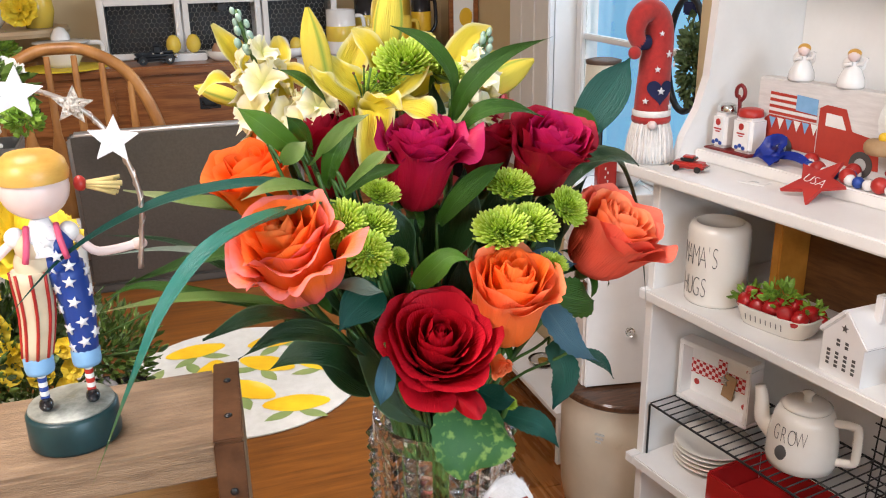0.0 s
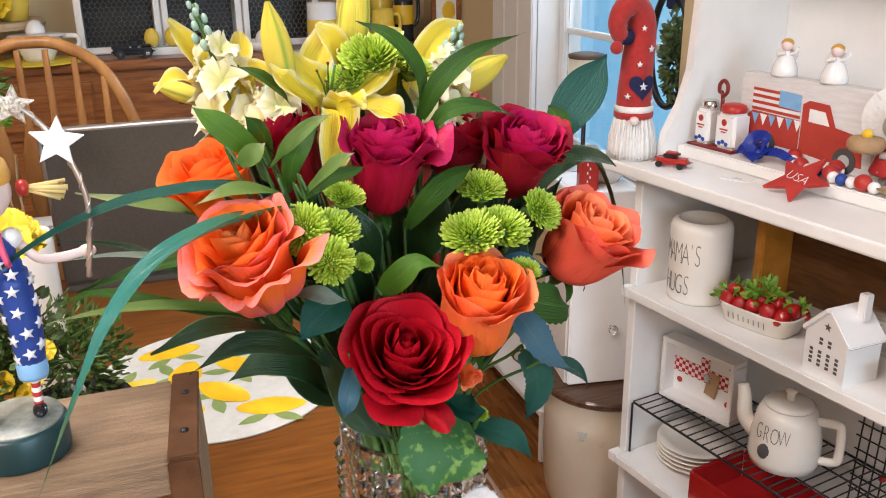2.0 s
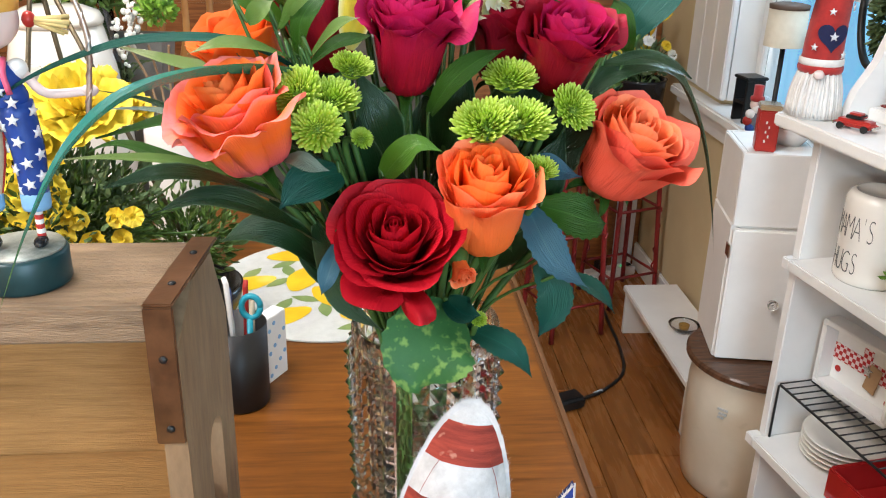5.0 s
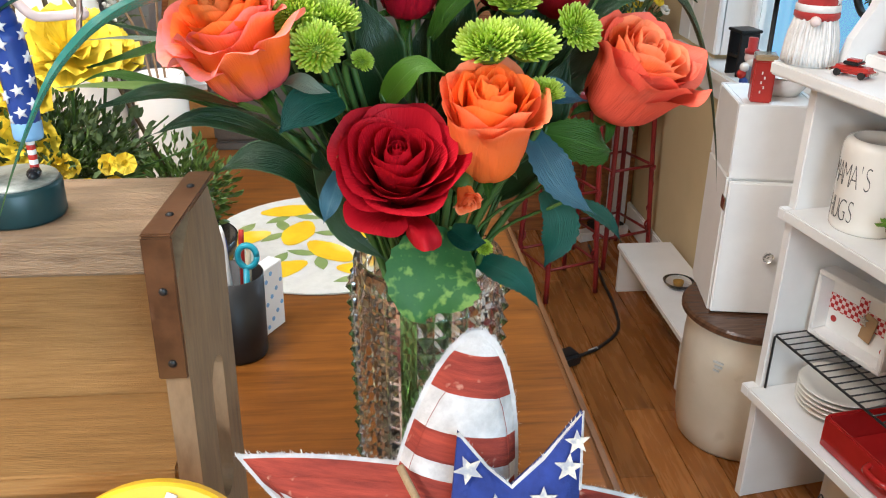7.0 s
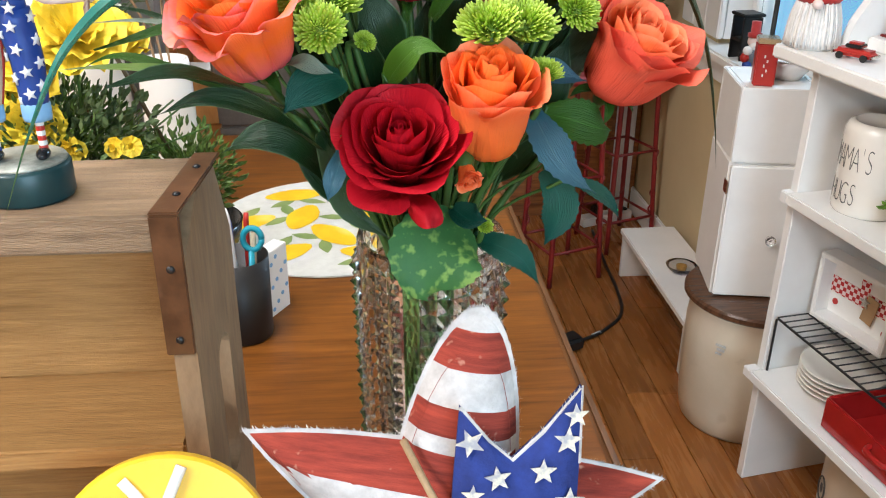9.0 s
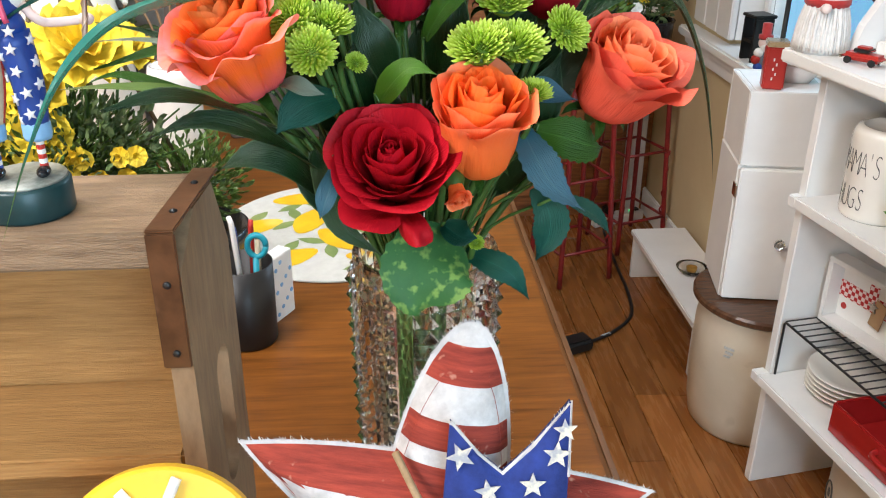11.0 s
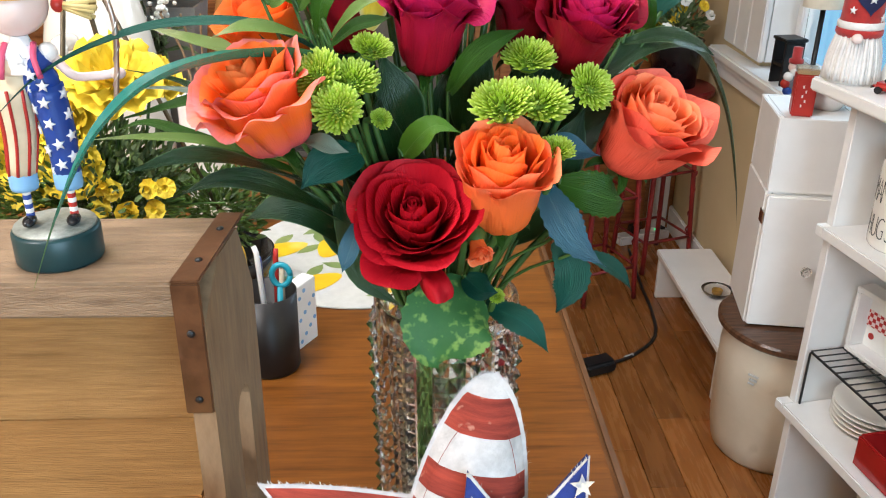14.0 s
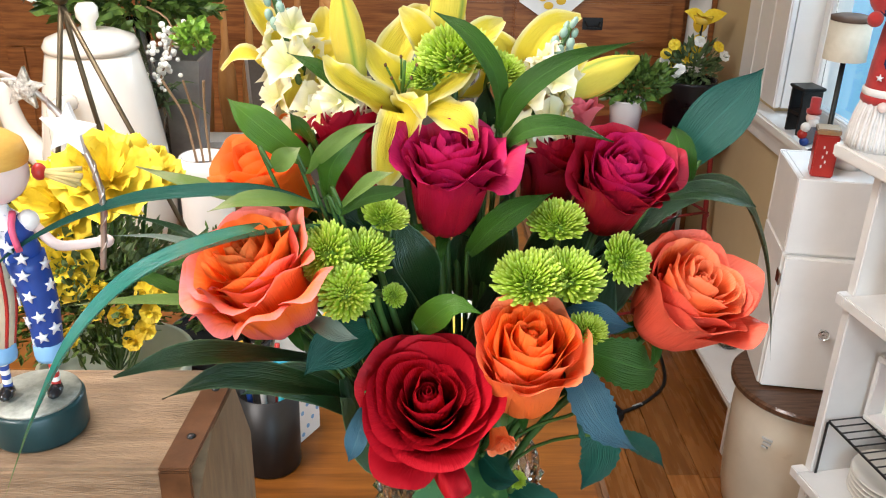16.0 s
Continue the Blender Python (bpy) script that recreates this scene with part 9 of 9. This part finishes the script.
# ---- on the hutch ----
def egg_crate_cabinet():
    c = thing("wire_cabinet", "long white wooden cubby with chicken-wire doors on the hutch", "cabinet", 0, 3.16, HZ)
    x0, x1, h, d = -0.155, 0.655, 0.205, 0.16
    part("carcass", join(box(x0, 0.012, 0, x0 + 0.012, d, h, 0.002), box(x1 - 0.012, 0.012, 0, x1, d, h, 0.002), box(x0 + 0.0125, 0.012, 0, x1 - 0.0125, d, 0.012), box(x0 + 0.0125, d - 0.008, 0.0125, x1 - 0.0125, d, h - 0.0005)), WHITE_PAINT, c)
    part("top", box(x0 - 0.015, -0.006, h + 0.0005, x1 + 0.015, d + 0.006, h + 0.022, 0.003), mat("oak_top", (0.44, 0.30, 0.16), (0.34, 0.22, 0.11), rough=0.5, scale=8, stretch=(2, 10, 10)), c, "natural wooden top")
    n = 3
    for i in range(n):
        a, b = x0 + (x1 - x0) * i / n + 0.003, x0 + (x1 - x0) * (i + 1) / n - 0.003
        dr = part("door", join(box(a, 0, 0.003, a + 0.02, 0.0115, h - 0.003, 0.002), box(b - 0.02, 0, 0.003, b, 0.0115, h - 0.003, 0.002), box(a + 0.0205, 0, 0.003, b - 0.0205, 0.0115, 0.024, 0.002), box(a + 0.0205, 0, h - 0.024, b - 0.0205, 0.0115, h - 0.003, 0.002)), WHITE_PAINT, c)
        bm = None
        s = 0.017
        row = 0
        z = 0.026
        while z < h - 0.03:
            x = a + 0.022 + (s / 2 if row % 2 else 0)
            while x < b - 0.028:
                for q, w in (((x, 0.006, z), (x + s / 2, 0.006, z + s * 0.35)), ((x + s / 2, 0.006, z + s * 0.35), (x + s, 0.006, z)), ((x + s / 2, 0.006, z + s * 0.35), (x + s / 2, 0.006, z + s * 0.9))):
                    t = tube([q, w], 0.0006, 3, cap=False)
                    bm = t if bm is None else join(bm, t)
                x += s
            z += s * 0.9
            row += 1
        tagged(part("chicken_wire", bm, PEWTER, dr, "thin chicken wire"), "", "", "", "stuff")
        # a black sheet stands in for the shade behind the wire
        part("inside_shade", box(a + 0.022, 0.10, 0.014, b - 0.022, 0.102, h - 0.01), BLACK, c)
    part("latch", box(0.235, -0.004, h - 0.05, 0.265, 0.0, h - 0.03, 0.001), BLACK, c)


egg_crate_cabinet()


def toy_truck():
    c = thing("toy_truck", "black vintage toy pickup with chrome trim on the hutch", "toy truck", 0.012, 3.035, HZ, 4)
    part("body", join(box(-0.068, -0.022, 0.010, 0.066, 0.022, 0.030, 0.008, 3), box(-0.066, -0.021, 0.028, -0.010, 0.021, 0.040, 0.004), box(0.020, -0.016, 0.028, 0.062, 0.016, 0.042, 0.008, 3)), BLACK_GLOSS, c)
    part("cab", box(-0.012, -0.019, 0.030, 0.022, 0.019, 0.064, 0.008, 3), BLACK_GLOSS, c)
    part("grille", box(0.064, -0.012, 0.014, 0.068, 0.012, 0.036, 0.002), CHROME, c)
    for x in (-0.042, 0.042):
        for y in (-0.024, 0.018):
            w = part("wheel", lathe([(0, 0), (0.014, 0), (0.014, 0.006), (0, 0.006)], 18), BLACK, c, m=pose(x, y + 0.006, 0.014, 90))
            part("hub", lathe([(0, 0), (0.006, 0), (0.006, 0.001), (0, 0.001)], 12), CHROME, w, m=pose(x, y - 0.0002 if y < 0 else y + 0.0075, 0.014, 90))


toy_truck()


def egg(x, y, z, mt, s=1.0, label="pale yellow ceramic egg on the hutch"):
    e = thing("ceramic_egg", label, "egg", x, y, z, 0, "eggs on the hutch")
    part("shell", lathe([(0, 0), (0.012 * s, 0.002), (0.022 * s, 0.014 * s), (0.025 * s, 0.028 * s), (0.021 * s, 0.046 * s), (0.012 * s, 0.058 * s), (0, 0.062 * s)], 20), mt, e, smooth=True)


def white_dish(x, w, label):
    d = thing("hutch_dish", label, "dish", x, 3.05, HZ)
    part("dish", lathe([(0, 0), (w * 0.7, 0), (w * 0.9, 0.012), (w, 0.034), (w - 0.004, 0.034), (w * 0.85, 0.012), (0, 0.008)], 32), WHITE_CERAMIC, d, smooth=True)


cake = thing("egg_stand", "low white stand carrying two yellow eggs on the hutch", "stand", 0.105, 3.10, HZ)
part("plinth", box(-0.075, -0.03, 0, 0.075, 0.03, 0.024, 0.003), WHITE_CERAMIC, cake)
egg(0.075, 3.10, HZ + 0.0245, YELLOW_CER)
egg(0.140, 3.10, HZ + 0.0245, YELLOW_CER)
white_dish(0.245, 0.068, "white oval dish of yellow chicks on the hutch")
egg(0.215, 3.04, HZ + 0.0085, mat("brown_egg", (0.45, 0.24, 0.13), rough=0.5), 0.85, "brown speckled egg in the white dish")
egg(0.255, 3.04, HZ + 0.0085, YELLOW, 1.0, "bright yellow chick in the white dish")
egg(0.285, 3.06, HZ + 0.0085, YELLOW, 0.9, "bright yellow chick in the white dish")
white_dish(0.445, 0.075, "wide white dish holding a white egg on the hutch")
egg(0.430, 3.04, HZ + 0.0085, WHITE_CERAMIC, 1.0, "white ceramic egg in a white dish")
egg(0.480, 3.06, HZ + 0.0085, YELLOW_CER, 0.9)


def mug(x, y, r, h, mt, band, label, name="pitcher"):
    c = thing(name, label, name.replace("_", " "), x, y, HZ)
    part("body", lathe([(0, 0), (r, 0), (r * 1.03, 0.01), (r, h * 0.5), (r * 0.96, h), (r * 0.88, h), (r * 0.9, 0.02), (0, 0.012)], 32), mt, c, smooth=True)
    part("band", lathe([(r * 1.012, h * 0.30), (r * 1.035, h * 0.32), (r * 1.02, h * 0.62), (r * 0.99, h * 0.64)], 32), band, c, smooth=True)
    part("handle", tube([(r * 0.95, 0, h * 0.85), (r * 1.5, 0, h * 0.8), (r * 1.55, 0, h * 0.4), (r, 0, h * 0.25)], 0.007, 8, 16), mt, c, smooth=True)


mug(0.64, 3.05, 0.052, 0.15, WHITE_CERAMIC, YELLOW_CER, "white pitcher with a yellow band on the hutch")
mug(0.86, 3.06, 0.040, 0.12, YELLOW_CER, YELLOW, "bright yellow ceramic jug on the hutch", "jug")
mug(0.955, 3.12, 0.036, 0.20, BLACK_GLOSS, YELLOW, "tall black and yellow jar on the hutch", "jar")
mug(0.76, 3.16, 0.045, 0.19, BLACK_GLOSS, YELLOW_CER, "dark jar with a yellow band on the hutch", "jar")
mug(0.90, 3.25, 0.05, 0.26, WHITE_CERAMIC, YELLOW_CER, "tall white jar with a yellow band on the hutch", "jar")


def juicer():
    j = thing("citrus_juicer", "white ceramic citrus juicer and bowl on a yellow doily", "juicer", -0.270, 3.06, HZ)
    part("doily", lathe([(0, 0), (0.13, 0), (0.125, 0.004), (0, 0.005)], 32), YELLOW_SILK, j)
    part("bowl", lathe([(0, 0.0055), (0.045, 0.0055), (0.050, 0.02), (0.072, 0.055), (0.078, 0.080), (0.088, 0.082), (0.084, 0.086), (0.06, 0.088), (0, 0.090)], 36), WHITE_CERAMIC, j, smooth=True)
    part("reamer", lathe([(0.030, 0.090), (0.028, 0.105), (0.016, 0.125), (0, 0.132)], 16), WHITE_CERAMIC, j, smooth=True)
    part("handle", tube([(0.075, 0, 0.078), (0.118, 0, 0.074), (0.118, 0, 0.045), (0.066, 0, 0.040)], 0.008, 8, 16), WHITE_CERAMIC, j, smooth=True)


juicer()


def tiered_tray():
    t = thing("tiered_stand", "two-tier wooden stand with white crockery and yellow flowers", "stand", -0.45, 3.20, HZ)
    part("tier", lathe([(0, 0.10), (0.20, 0.10), (0.205, 0.112), (0.20, 0.122), (0, 0.122)], 36), mat("pale_wood_tier", (0.50, 0.38, 0.24), (0.40, 0.29, 0.17), rough=0.5, scale=9), t)
    part("post", lathe([(0.016, 0), (0.014, 0.05), (0.016, 0.0995)], 12), CHAIR_WOOD, t)
    part("foot", lathe([(0, 0), (0.09, 0), (0.085, 0.010), (0.017, 0.014)], 24), CHAIR_WOOD, t)
    a = thing("sugar_bowl", "round white crock on the tiered stand", "bowl", -0.50, 3.13, HZ + 0.1225)
    part("body", lathe([(0, 0), (0.05, 0), (0.075, 0.03), (0.07, 0.07), (0.055, 0.085), (0, 0.09)], 28), WHITE_CERAMIC, a, smooth=True)
    part("knob", ball(0, 0, 0.096, 0.012, seg=12), WHITE_CERAMIC, a, smooth=True)
    b = thing("yellow_vase", "yellow ceramic vase with a spiky yellow flower", "vase", -0.335, 3.17, HZ + 0.1225)
    part("body", lathe([(0, 0), (0.04, 0), (0.052, 0.05), (0.046, 0.11), (0.03, 0.14), (0, 0.14)], 28), YELLOW_CER, b, smooth=True)
    silk_bloom(b, (-0.045, -0.06, 0.06), (-0.1, -0.9, 0.3), 0.055, 700, YELLOW_SILK, 3)
    part("stem", tube([(0, 0, 0.13), (-0.03, -0.05, 0.11), (-0.045, -0.06, 0.06)], 0.003, 6, 6), STEM, b)
    g = thing("green_sprig", "light green leafy sprig in a white cup", "plant", -0.52, 3.03, HZ)
    part("cup", lathe([(0, 0), (0.03, 0), (0.036, 0.04), (0.032, 0.04), (0, 0.03)], 20), WHITE_CERAMIC, g, smooth=True)
    stuff_part("foliage", scatter_leaves(random.Random(61), (0.02, 0, 0.07), (0.10, 0.05, 0.04), 260, 0.03, 0.4, 0.6), BRIGHT_SUCC, g)


tiered_tray()


def lemon_napkin():
    n = thing("hanging_napkin", "white napkin with printed lemons hanging over the hutch edge", "napkin", 0.578, HY - 0.035, HZ)
    bm = bmesh.new()
    vs = [bm.verts.new(q) for q in ((-0.115, 0.03, 0.003), (-0.115, -0.004, 0.001), (-0.105, -0.006, -0.06), (0.012, -0.008, -0.135), (0.112, -0.006, -0.045), (0.115, -0.004, 0.001), (0.115, 0.03, 0.003))]
    top = [vs[0], vs[1], vs[5], vs[6]]
    bm.faces.new(top)
    bm.faces.new((vs[1], vs[2], vs[3], vs[4], vs[5]))
    bmesh.ops.solidify(bm, geom=bm.faces[:], thickness=0.002)
    part("cloth", bm, PAPER, n)
    for x, z in ((-0.01, -0.07), (0.03, -0.055), (0.015, -0.09), (-0.03, -0.045)):
        part("lemon_print", ball(x, -0.0105, z, 0.016, 0.001, 0.012, 12), YELLOW, n)


lemon_napkin()


def lemon_panel():
    p = thing("lemon_picture", "tall narrow white picture painted with lemons in a brown frame", "picture", 1.100, 3.06, 0)
    part("board", box(-0.040, 0, 0.0, 0.038, 0.012, 1.55, 0.002), PAPER, p)
    part("frame", join(box(0.0385, -0.004, 0, 0.056, 0.014, 1.55, 0.002), box(-0.056, -0.004, 0, -0.0405, 0.014, 1.55, 0.002)), HUTCH_WOOD, p)
    for k in range(5):
        part("painted_lemon", ball(0.008 * (-1) ** k, -0.0008, 0.92 + 0.12 * k, 0.026, 0.0015, 0.034, 14), YELLOW, p, smooth=True)


lemon_panel()

# ---- floor boards ----
def floor_boards():
    rows = []
    rnd = random.Random(5)
    x = 0.36
    while x < 1.16:
        y = -1.2 + rnd.random() * 0.6
        while y < 3.5:
            l = 0.45 + rnd.random() * 0.6
            rows.append((x, max(y, -1.7), min(y + l, 3.5)))
            y += l
        x += 0.085
    f = new("floor")
    tagged(f, "glossy reddish oak strip floor", "floor", "", "structure")
    for x, a, b in rows:
        if b - a > 0.03:
            part("floor_board", box(x + 0.0008, a + 0.0008, -0.0075, x + 0.0842, b - 0.0008, 0.0, 0.0012, 1), FLOOR_WOOD, f)
    bm = join(box(-2.4, -1.7, -0.0075, 0.3592, 3.5, -0.0004), box(1.2192, -1.7, -0.0075, 1.63, 1.62, -0.0004))
    part("floor_rest", bm, FLOOR_WOOD, f)


floor_boards()
